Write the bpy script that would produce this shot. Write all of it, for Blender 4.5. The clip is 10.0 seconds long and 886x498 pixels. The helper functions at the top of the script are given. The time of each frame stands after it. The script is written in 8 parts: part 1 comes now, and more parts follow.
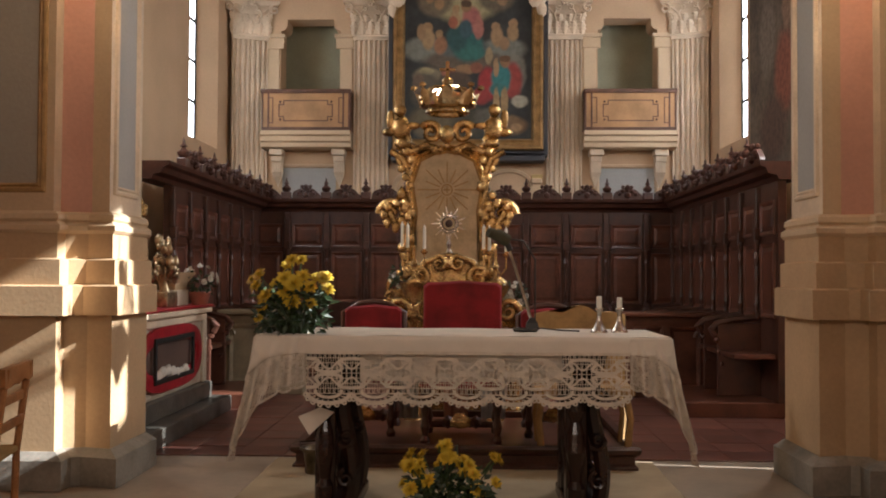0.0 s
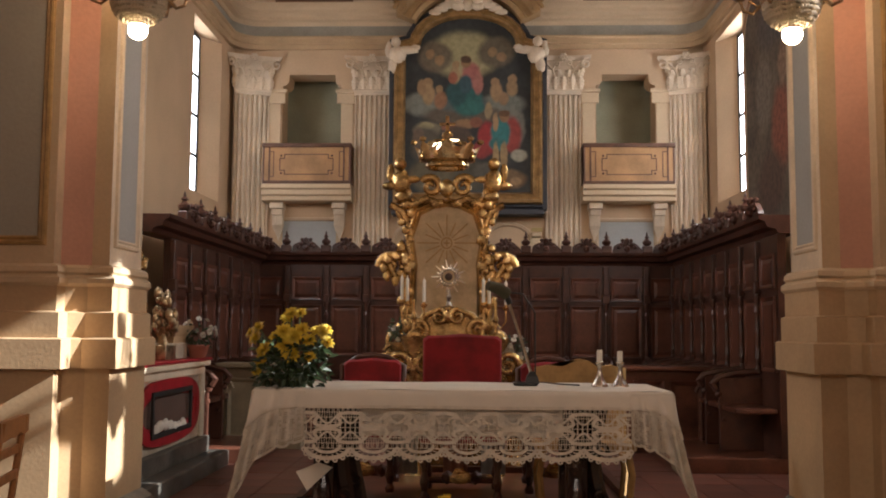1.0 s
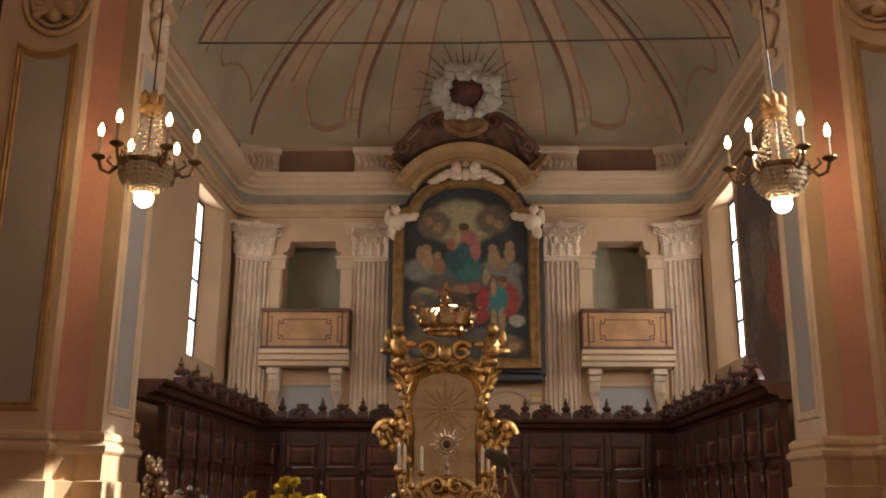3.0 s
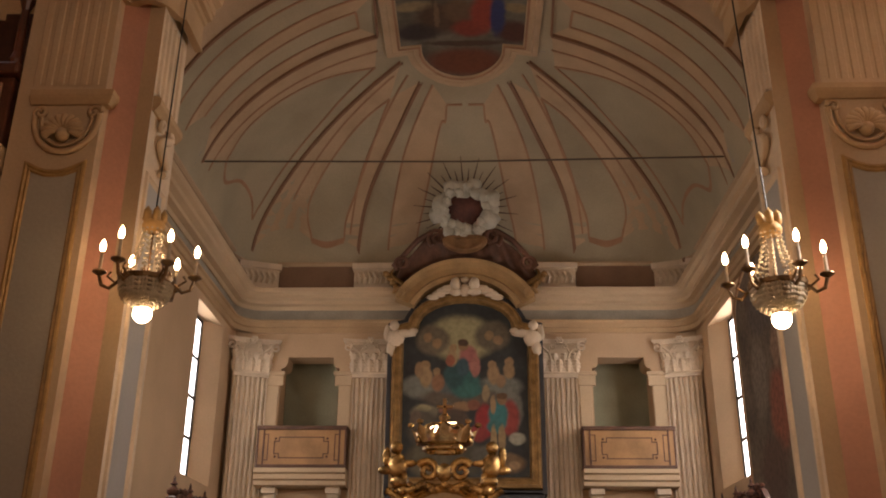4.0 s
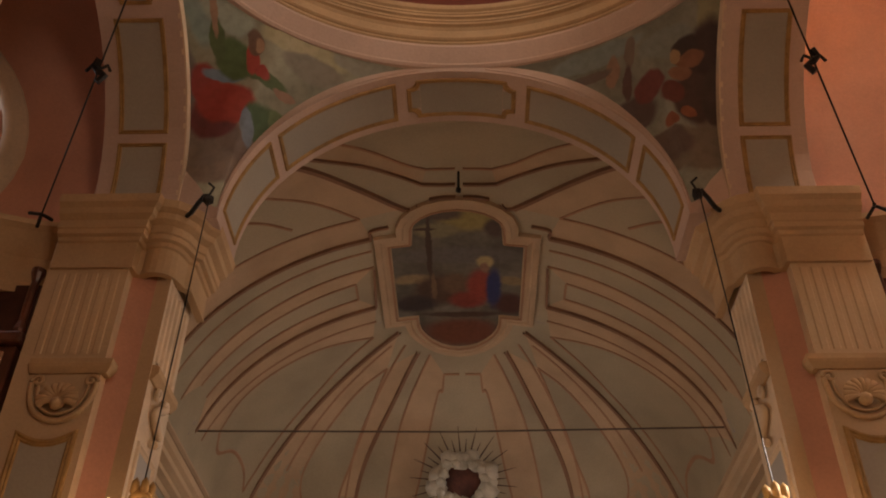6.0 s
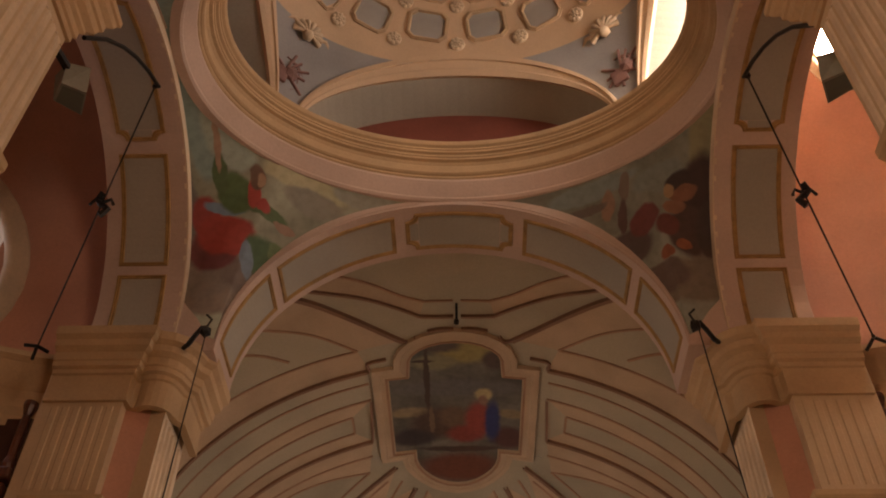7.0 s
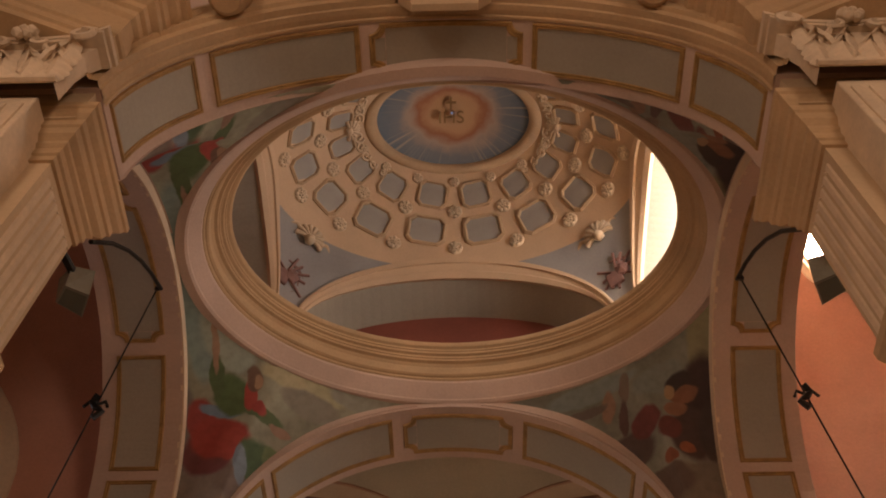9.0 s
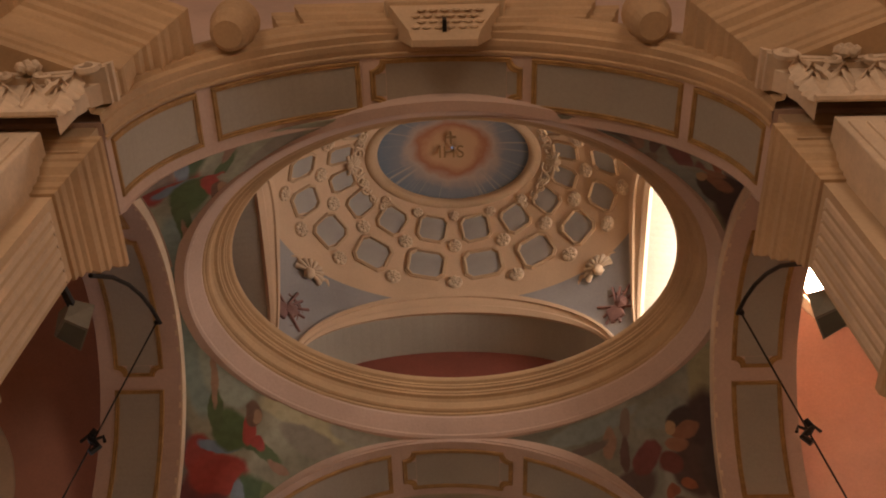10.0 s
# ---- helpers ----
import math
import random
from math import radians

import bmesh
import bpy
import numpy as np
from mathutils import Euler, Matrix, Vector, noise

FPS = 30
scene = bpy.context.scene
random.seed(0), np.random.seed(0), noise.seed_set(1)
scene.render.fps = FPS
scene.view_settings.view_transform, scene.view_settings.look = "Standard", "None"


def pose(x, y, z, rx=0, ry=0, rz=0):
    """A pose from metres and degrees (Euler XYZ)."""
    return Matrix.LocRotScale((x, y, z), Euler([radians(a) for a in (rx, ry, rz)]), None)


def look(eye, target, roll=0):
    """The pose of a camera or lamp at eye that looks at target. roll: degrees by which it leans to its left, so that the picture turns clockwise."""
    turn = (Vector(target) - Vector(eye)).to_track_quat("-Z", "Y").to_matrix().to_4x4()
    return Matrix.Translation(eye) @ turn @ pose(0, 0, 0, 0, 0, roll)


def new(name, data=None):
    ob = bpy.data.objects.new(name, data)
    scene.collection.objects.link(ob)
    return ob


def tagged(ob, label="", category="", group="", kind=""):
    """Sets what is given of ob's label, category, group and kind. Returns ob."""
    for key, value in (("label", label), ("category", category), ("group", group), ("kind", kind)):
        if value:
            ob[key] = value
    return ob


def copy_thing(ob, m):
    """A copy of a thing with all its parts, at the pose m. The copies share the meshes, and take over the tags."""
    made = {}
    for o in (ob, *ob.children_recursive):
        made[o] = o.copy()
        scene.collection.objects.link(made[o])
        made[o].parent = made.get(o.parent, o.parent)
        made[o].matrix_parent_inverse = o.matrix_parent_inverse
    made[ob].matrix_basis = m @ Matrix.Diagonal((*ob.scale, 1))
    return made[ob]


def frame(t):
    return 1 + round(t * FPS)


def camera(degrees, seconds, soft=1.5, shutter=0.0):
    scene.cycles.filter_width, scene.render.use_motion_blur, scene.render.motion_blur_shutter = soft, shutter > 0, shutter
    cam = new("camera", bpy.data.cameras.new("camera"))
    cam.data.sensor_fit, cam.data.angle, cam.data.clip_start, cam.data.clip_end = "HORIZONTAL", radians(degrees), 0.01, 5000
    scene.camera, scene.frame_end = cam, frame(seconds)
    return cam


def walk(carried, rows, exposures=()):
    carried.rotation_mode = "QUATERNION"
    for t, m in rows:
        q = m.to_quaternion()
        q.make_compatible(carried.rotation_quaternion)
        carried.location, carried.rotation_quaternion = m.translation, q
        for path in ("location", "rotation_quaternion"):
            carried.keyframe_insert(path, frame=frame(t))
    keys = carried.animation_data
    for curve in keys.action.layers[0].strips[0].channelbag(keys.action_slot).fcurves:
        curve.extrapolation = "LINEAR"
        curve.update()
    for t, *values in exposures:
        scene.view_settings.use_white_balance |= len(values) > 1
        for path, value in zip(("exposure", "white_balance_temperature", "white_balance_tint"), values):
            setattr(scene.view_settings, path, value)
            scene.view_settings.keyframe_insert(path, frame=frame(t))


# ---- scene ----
# camera: stands in the nave, tilts from the altar up into the dome
FOV = 50.29
EYE = (0.12, 0.0, 1.32)
# seconds, tilt, turn to the right of the church's axis, lean
TILTS = [
    (0, 1.594, -1.895, 0.289),
    (0.5, 2.870, -1.906, 0.315),
    (1, 4.820, -1.897, 0.362),
    (1.5, 6.890, -1.896, 0.396),
    (2, 9.344, -1.882, 0.407),
    (2.5, 11.872, -1.870, 0.425),
    (4, 21.840, -1.860, 0.472),
    (4.5, 25.738, -1.848, 0.571),
    (5, 30.065, -1.837, 0.620),
    (5.5, 34.040, -1.851, 0.618),
    (7, 46.080, -1.789, 0.553),
    (7.5, 49.676, -1.794, 0.581),
    (8, 53.232, -1.801, 0.558),
    (8.5, 55.963, -1.824, 0.612),
    (9, 58.256, -1.821, 0.534),
    (9.5, 59.670, -1.831, 0.580),
    (10, 60.325, -1.849, 0.612),
]
cam = camera(FOV, 10.0, soft=1.9)
walk(cam, [(t, pose(*EYE, 90 + p, 0, -y) @ pose(0, 0, 0, 0, 0, r)) for t, p, y, r in TILTS],
     [(0.0, 1.72, 5600, 11), (2.5, 1.34, 6150, 15), (4.0, 1.24, 6600, 19), (5.5, 1.10, 7050, 24), (7.5, 1.25, 6950, 25), (10.0, 1.2, 6700, 24)])

# ---- world and light ----
SUN_DIR = Vector((0.80, -0.09, 0.46)).normalized()
world = bpy.data.worlds.new("sky")
scene.world = world
world.use_nodes = True
wn = world.node_tree
sky = wn.nodes.new("ShaderNodeTexSky")
sky.sky_type, sky.sun_disc = "NISHITA", False
sky.sun_elevation = math.asin(SUN_DIR.z)
sky.sun_rotation = math.atan2(SUN_DIR.x, SUN_DIR.y)
wn.links.new(sky.outputs[0], wn.nodes["Background"].inputs[0])
wn.nodes["Background"].inputs[1].default_value = 0.10
scene.view_settings.exposure = 0.0


def sun():
    d = bpy.data.lights.new("sun", "SUN")
    d.energy, d.angle, d.color = 5.0, radians(0.6), (1.0, 0.93, 0.82)
    ob = new("sun", d)
    ob.matrix_world = look(SUN_DIR * 40, (0, 0, 0))


sun()


# area lamp added out of view to brighten the interior
def fill_light(eye, target, w, h, power, color=(1.0, 0.95, 0.88)):
    d = bpy.data.lights.new("fill_light", "AREA")
    d.shape, d.size, d.size_y, d.energy, d.color = "RECTANGLE", w, h, power, color
    new("fill_light", d).matrix_world = look(eye, target)


# ---- materials ----
def mat(name, color, rough=0.7, metal=0.0, var=0.12, scale=2.0, fine=40.0, bump=0.15, stain=None, emit=None, strength=0.0):
    m = bpy.data.materials.new(name)
    m.use_nodes = True
    n, l = m.node_tree.nodes, m.node_tree.links
    b = n["Principled BSDF"]
    b.inputs["Roughness"].default_value, b.inputs["Metallic"].default_value = rough, metal
    if emit:
        b.inputs["Emission Color"].default_value = (*emit, 1)
        b.inputs["Emission Strength"].default_value = strength
    tc = n.new("ShaderNodeTexCoord")
    big, small = n.new("ShaderNodeTexNoise"), n.new("ShaderNodeTexNoise")
    for node, s, det in ((big, scale, 6), (small, fine, 4)):
        node.inputs["Scale"].default_value, node.inputs["Detail"].default_value = s, det
        l.new(tc.outputs["Object"], node.inputs["Vector"])
    ramp = n.new("ShaderNodeValToRGB")
    c = Vector(color)
    other = Vector(stain) if stain else c * (1 - 2.2 * var)
    e = ramp.color_ramp.elements
    e[0].position, e[1].position = 0.32, 0.62
    e[0].color, e[1].color = (*other, 1), (*c, 1)
    l.new(big.outputs["Fac"], ramp.inputs["Fac"])
    mix = n.new("ShaderNodeMix")
    mix.data_type, mix.blend_type = "RGBA", "MULTIPLY"
    mix.inputs[0].default_value = 1.0
    r2 = n.new("ShaderNodeValToRGB")
    r2.color_ramp.elements[0].position, r2.color_ramp.elements[1].position = 0.3, 0.7
    v = 1 - var
    r2.color_ramp.elements[0].color, r2.color_ramp.elements[1].color = (v, v, v, 1), (1, 1, 1, 1)
    l.new(small.outputs["Fac"], r2.inputs["Fac"])
    l.new(ramp.outputs[0], mix.inputs[6])
    l.new(r2.outputs[0], mix.inputs[7])
    l.new(mix.outputs[2], b.inputs["Base Color"])
    if bump:
        bp = n.new("ShaderNodeBump")
        bp.inputs["Strength"].default_value, bp.inputs["Distance"].default_value = bump, 0.01
        l.new(small.outputs["Fac"], bp.inputs["Height"])
        l.new(bp.outputs[0], b.inputs["Normal"])
    return m


CREAM = mat("cream_plaster", (0.62, 0.46, 0.285), 0.75, var=0.08, scale=1.2)
OCHRE = mat("ochre_plaster", (0.58, 0.40, 0.22), 0.75, var=0.10, scale=1.5)
PEACH = mat("peach_plaster", (0.63, 0.44, 0.265), 0.8, var=0.08, scale=1.0)
PINK = mat("pink_stucco", (0.60, 0.30, 0.20), 0.55, var=0.10, scale=1.3)
RED = mat("red_plaster", (0.24, 0.065, 0.04), 0.8, var=0.12, scale=1.4)
FRIEZE = mat("grey_frieze_paint", (0.40, 0.36, 0.28), 0.75, var=0.14, scale=1.6)
GREY = mat("grey_green_panel", (0.40, 0.37, 0.30), 0.7, var=0.08, scale=1.0)
BLUEGREY = mat("blue_grey_panel", (0.41, 0.40, 0.37), 0.7, var=0.08, scale=1.0)
WHITE = mat("white_stucco", (0.76, 0.61, 0.43), 0.7, var=0.10, scale=3.0)
VAULT = mat("vault_plaster", (0.50, 0.43, 0.292), 0.85, var=0.10, scale=0.9)
RIB = mat("painted_rib", (0.59, 0.43, 0.27), 0.8, var=0.08, scale=2.0)
RUST = mat("painted_line", (0.46, 0.265, 0.155), 0.8, var=0.10, scale=3.0)
DEEPRUST = mat("dark_rib_moulding", (0.31, 0.175, 0.105), 0.8, var=0.10, scale=3.0)
STONE = mat("base_stone", (0.30, 0.27, 0.22), 0.6, var=0.2, scale=4.0)
GOLD = mat("gilded_wood", (0.86, 0.57, 0.23), 0.20, 0.9, var=0.3, scale=9.0, fine=55, bump=1.0)
GOLDLINE = mat("gold_paint", (0.46, 0.28, 0.10), 0.6, 0.1, var=0.15, scale=9.0)
WALNUT = mat("dark_walnut", (0.095, 0.037, 0.022), 0.34, var=0.25, scale=5.0, fine=60)
TABLEW = mat("dark_table_wood", (0.028, 0.012, 0.009), 0.24, var=0.3, scale=6.0, fine=60)
WALNUT2 = mat("walnut_panel", (0.165, 0.060, 0.034), 0.30, var=0.3, scale=4.0, fine=50)


# ---- mesh helpers ----
def mesh_of(name, bm, material):
    me = bpy.data.meshes.new(name)
    bmesh.ops.recalc_face_normals(bm, faces=bm.faces)
    bm.to_mesh(me)
    bm.free()
    for m in material if isinstance(material, (list, tuple)) else (material,):
        me.materials.append(m)
    return me


def part(name, bm, material, parent=None, label="", smooth=False):
    me = mesh_of(name, bm, material)
    if smooth:
        me.shade_smooth()
    ob = new(name, me)
    ob.parent = parent
    return tagged(ob, label) if label else ob


def thing(name, label, category, at=None, group="", kind=""):
    ob = new(name)
    ob.empty_display_size = 0.1
    if at is not None:
        ob.matrix_basis = at
    return tagged(ob, label, category, group, kind)


def structure(name, bm, material, label, category, smooth=False):
    return tagged(part(name, bm, material, smooth=smooth), label, category, kind="structure")


def box(bm, x0, x1, y0, y1, z0, z1, bevel=0.0):
    m = Matrix.LocRotScale(((x0 + x1) / 2, (y0 + y1) / 2, (z0 + z1) / 2), None, (abs(x1 - x0), abs(y1 - y0), abs(z1 - z0)))
    r = bmesh.ops.create_cube(bm, size=1, matrix=m)
    if bevel:
        es = list({e for v in r["verts"] for e in v.link_edges})
        bmesh.ops.bevel(bm, geom=es, offset=bevel, segments=2, affect="EDGES", profile=0.5)
    return bm


def grid(bm, rows, closed_u=False, closed_v=False, mi=0):
    """Quads over rows of points."""
    vs = [[bm.verts.new(p) for p in r] for r in rows]
    nr, nc = len(vs), len(vs[0])
    fs = []
    for i in range(nr if closed_v else nr - 1):
        for j in range(nc if closed_u else nc - 1):
            f = bm.faces.new((vs[i][j], vs[i][(j + 1) % nc], vs[(i + 1) % nr][(j + 1) % nc], vs[(i + 1) % nr][j]))
            f.material_index = mi
            fs.append(f)
    return fs


def cap(bm, pts, mi=0):
    f = bm.faces.new([bm.verts.new(p) for p in pts])
    f.material_index = mi
    return f


def sweep(bm, path, profile, closed=False, up=Vector((0, 0, 1)), ends=True):
    """A profile of (out, up) swept along path points; out is to the left-hand side of the way as seen from up."""
    pts = [Vector(p) for p in path]
    n = len(pts)
    rows = []
    for i, p in enumerate(pts):
        a = pts[i - 1] if (closed or i > 0) else None
        b = pts[(i + 1) % n] if (closed or i < n - 1) else None
        d1 = (p - a).normalized() if a is not None else (b - p).normalized()
        d2 = (b - p).normalized() if b is not None else d1
        n1, n2 = up.cross(d1).normalized(), up.cross(d2).normalized()
        m = n1 + n2
        m = m / max(0.25, m.dot(n1))
        rows.append([p + m * o + up * h for o, h in profile])
    grid(bm, rows, closed_u=True, closed_v=closed)
    if ends and not closed:
        cap(bm, rows[0])
        cap(bm, rows[-1])
    return bm


def lathe(bm, profile, seg=16, at=(0, 0, 0), top=True):
    ox, oy, oz = at
    rows = [[(ox + r * math.cos(2 * math.pi * k / seg), oy + r * math.sin(2 * math.pi * k / seg), oz + z) for k in range(seg)] for r, z in profile]
    grid(bm, rows, closed_u=True)
    if profile[0][0] > 1e-4:
        cap(bm, rows[0])
    if profile[-1][0] > 1e-4:
        cap(bm, rows[-1])
    return bm


def tube(bm, path, r, seg=8, taper=None):
    pts = [Vector(p) for p in path]
    rows = []
    side = None
    for i, p in enumerate(pts):
        d = (pts[min(i + 1, len(pts) - 1)] - pts[max(i - 1, 0)]).normalized()
        if side is None:
            side = d.orthogonal().normalized()
        side = (side - d * side.dot(d)).normalized()
        other = d.cross(side)
        rr = r * (taper(i / (len(pts) - 1)) if taper else 1)
        rows.append([p + (side * math.cos(2 * math.pi * k / seg) + other * math.sin(2 * math.pi * k / seg)) * rr for k in range(seg)])
    grid(bm, rows, closed_u=True)
    cap(bm, rows[0])
    cap(bm, rows[-1])
    return bm


def blob(bm, at, r, sub=1, squash=(1, 1, 1), rough=0.0):
    res = bmesh.ops.create_icosphere(bm, subdivisions=sub, radius=1)
    for v in res["verts"]:
        k = 1 + rough * noise.noise(v.co * 2.3 + Vector(at) * 5)
        v.co = Vector((v.co.x * squash[0], v.co.y * squash[1], v.co.z * squash[2])) * r * k + Vector(at)
    return res["verts"]


def arc(a, b, n, t0=0.0, t1=math.pi):
    """Points (s, h) of an elliptic arch from +a over the crown to -a."""
    return [(a * math.cos(t0 + (t1 - t0) * k / n), b * math.sin(t0 + (t1 - t0) * k / n)) for k in range(n + 1)]


# ---- plan, in metres ----
CH_X, CH_Y0, CH_Y1 = 3.55, 6.5, 14.0      # chancel
COR_Z0, COR_Z1 = 5.53, 6.17               # its entablature
V_Z, V_B, V_Y = 6.45, 2.30, 11.0          # vault: springing, rise, start of the half dome
ARCH_A, ARCH_B, ARCH_Z = 1.92, 1.75, 6.26 # chancel arch
SIDE_Y, SIDE_A, SIDE_B, SIDE_Z = 4.22, 1.63, 1.60, 6.36
NEAR_Y0, NEAR_Y1 = 2.12, 2.74
RING = (0.08, 4.2, 8.30)


# ---- painted surfaces ----
def painting(name, base, blobs, rough=0.45, warp=0.10, scale=2.2, grime=0.6, edge=(1.2, 0.66)):
    """A painted canvas in object x, z: soft shapes of colour (x, z, half width, half height, colour) over a clouded ground."""
    m = bpy.data.materials.new(name)
    m.use_nodes = True
    n, l = m.node_tree.nodes, m.node_tree.links
    b = n["Principled BSDF"]
    b.inputs["Roughness"].default_value = rough
    tc, nz = n.new("ShaderNodeTexCoord"), n.new("ShaderNodeTexNoise")
    nz.inputs["Scale"].default_value, nz.inputs["Detail"].default_value = scale, 6
    l.new(tc.outputs["Object"], nz.inputs["Vector"])
    ramp = n.new("ShaderNodeValToRGB")
    e = ramp.color_ramp.elements
    e[0].position, e[1].position = 0.35, 0.65
    e[0].color, e[1].color = (*(Vector(base) * 0.5), 1), (*base, 1)
    l.new(nz.outputs["Fac"], ramp.inputs["Fac"])
    off = n.new("ShaderNodeVectorMath")
    off.operation = "MULTIPLY_ADD"
    fine = n.new("ShaderNodeTexNoise")
    fine.inputs["Scale"].default_value, fine.inputs["Detail"].default_value = 8.0, 4
    l.new(tc.outputs["Object"], fine.inputs["Vector"])
    l.new(fine.outputs["Color"], off.inputs[0])
    off.inputs[1].default_value = (warp, warp, warp)
    l.new(tc.outputs["Object"], off.inputs[2])
    last = ramp.outputs[0]
    for x, z, rx, rz, col in blobs:
        mp = n.new("ShaderNodeMapping")
        mp.vector_type = "TEXTURE"
        mp.inputs["Location"].default_value = (x + warp / 2, warp / 2, z + warp / 2)
        mp.inputs["Scale"].default_value = (rx, 50, rz)
        l.new(off.outputs[0], mp.inputs["Vector"])
        ln = n.new("ShaderNodeVectorMath")
        ln.operation = "LENGTH"
        l.new(mp.outputs[0], ln.inputs[0])
        mr = n.new("ShaderNodeMapRange")
        mr.interpolation_type = "SMOOTHSTEP"
        mr.inputs[1].default_value, mr.inputs[2].default_value, mr.inputs[3].default_value, mr.inputs[4].default_value = edge[0], edge[1], 0, 1
        l.new(ln.outputs["Value"], mr.inputs[0])
        mx = n.new("ShaderNodeMix")
        mx.data_type = "RGBA"
        l.new(mr.outputs[0], mx.inputs[0])
        l.new(last, mx.inputs[6])
        mx.inputs[7].default_value = (*col, 1)
        last = mx.outputs[2]
    grain = n.new("ShaderNodeMix")
    grain.data_type, grain.blend_type = "RGBA", "MULTIPLY"
    grain.inputs[0].default_value = grime
    g2 = n.new("ShaderNodeTexNoise")
    g2.inputs["Scale"].default_value, g2.inputs["Detail"].default_value = 14.0, 5
    l.new(tc.outputs["Object"], g2.inputs["Vector"])
    r3 = n.new("ShaderNodeValToRGB")
    r3.color_ramp.elements[0].position, r3.color_ramp.elements[1].position = 0.35, 0.6
    r3.color_ramp.elements[0].color = (0.35, 0.33, 0.30, 1)
    l.new(g2.outputs["Fac"], r3.inputs["Fac"])
    l.new(last, grain.inputs[6])
    l.new(r3.outputs[0], grain.inputs[7])
    l.new(grain.outputs[2], b.inputs["Base Color"])
    return m


def offset_loop(pts, d):
    """A closed loop of (x, z), shrunk by d; the loop runs counter-clockwise."""
    out, n = [], len(pts)
    for i in range(n):
        a, p, b = Vector(pts[i - 1]), Vector(pts[i]), Vector(pts[(i + 1) % n])
        d1, d2 = (p - a).normalized(), (b - p).normalized()
        n1, n2 = Vector((-d1.y, d1.x)), Vector((-d2.y, d2.x))
        m = n1 + n2
        m = m / max(0.35, m.dot(n1)) if m.length > 1e-6 else n1
        out.append(tuple(p + m * d))
    return out


def flat_frame(bm, loop, widths, place):
    """Frame mouldings round a loop of (x, z): rows of (inset, rise); place(x, z, rise) gives the point."""
    rows = [[place(*p, h) for p in offset_loop(loop, w)] for w, h in widths]
    grid(bm, rows, closed_u=True)


def fill_loop(bm, loop, place, rise=0.0):
    f = cap(bm, [place(*p, rise) for p in loop])
    bmesh.ops.triangulate(bm, faces=[f])


def notched(x0, x1, z0, z1, c, n=5, notch_bottom=True):
    """A rectangle with hollowed corners."""
    pts = []
    for cx, cz, a0, on in ((x1, z0, 180, notch_bottom), (x1, z1, 270, True), (x0, z1, 0, True), (x0, z0, 90, notch_bottom)):
        if not on:
            pts.append((cx, cz))
            continue
        for k in range(n + 1):
            a = radians(a0 - 90 * k / n)
            pts.append((cx + c * math.cos(a), cz + c * math.sin(a)))
    return pts


def panel(parent, loop, place, panel_mat, line_mat, name="wall_panel", width=0.035, label=""):
    bm = bmesh.new()
    fill_loop(bm, loop, place, 0.004)
    ob = part(name, bm, panel_mat, parent, label)
    bm = bmesh.new()
    flat_frame(bm, loop, [(-width, 0.0), (-width * .8, .018), (-width * .35, .022), (0, .008), (width * .35, .016), (width * .7, .006)], place)
    part("moulding", bm, line_mat, ob)
    return ob


# transept panes glow in place of daylight: strong to the east, faint west
PANE_SUN = mat("sun_glow_pane", (.9, .88, .8), .4, var=.02, bump=0, emit=(1.0, .86, .66), strength=30)
PANE_DIM = mat("dim_glow_pane", (.9, .88, .8), .4, var=.02, bump=0, emit=(.9, .92, 1.0), strength=0.35)
# this pane emits the light that brightens the dome, in place of daylight
PANE_DOME = mat("dome_glow_pane", (.9, .88, .8), .4, var=.02, bump=0, emit=(1.0, .90, .76), strength=5.5)

# ---- floor ----
def tiles_material():
    m = mat("red_floor_stone", (0.20, 0.085, 0.06), 0.28, var=0.2, scale=1.6, fine=25, bump=0.1, stain=(0.10, 0.05, 0.04))
    n, l = m.node_tree.nodes, m.node_tree.links
    b = n["Principled BSDF"]
    oi, br = n.new("ShaderNodeObjectInfo"), n.new("ShaderNodeValToRGB")
    br.color_ramp.elements[0].color, br.color_ramp.elements[1].color = (.55, .52, .52, 1), (1.1, 1.0, .95, 1)
    l.new(oi.outputs["Random"], br.inputs["Fac"])
    mx = n.new("ShaderNodeMix")
    mx.data_type, mx.blend_type = "RGBA", "MULTIPLY"
    mx.inputs[0].default_value = 0.8
    src = b.inputs["Base Color"].links[0].from_socket
    l.new(src, mx.inputs[6])
    l.new(br.outputs["Color"], mx.inputs[7])
    l.new(mx.outputs[2], b.inputs["Base Color"])
    return m


TILE = tiles_material()
PALEFLOOR = mat("pale_floor_stone", (0.42, 0.34, 0.25), 0.3, var=0.15, scale=2.0, fine=20, bump=0.05)
CARPET = mat("beige_carpet", (0.42, 0.32, 0.19), 0.95, var=0.12, scale=3.0, fine=220, bump=0.4)
bm = bmesh.new()
cap(bm, [(-30, -30, -0.004), (30, -30, -0.004), (30, 30, -0.004), (-30, 30, -0.004)])
structure("floor", bm, PALEFLOOR, "pale worn stone floor of the nave", "floor")
bm = bmesh.new()
box(bm, -CH_X, CH_X, 6.85, CH_Y1, -0.05, -0.001)
chancel_floor = structure("floor_chancel", bm, STONE, "polished dark red stone floor of the chancel", "floor")
TS = 0.36
bm = bmesh.new()
box(bm, -TS / 2 + .003, TS / 2 - .003, -TS / 2 + .003, TS / 2 - .003, -.02, .006, .002)
TILEMESH = mesh_of("floor_tile", bm, TILE)
rt = random.Random(21)
rest = bmesh.new()
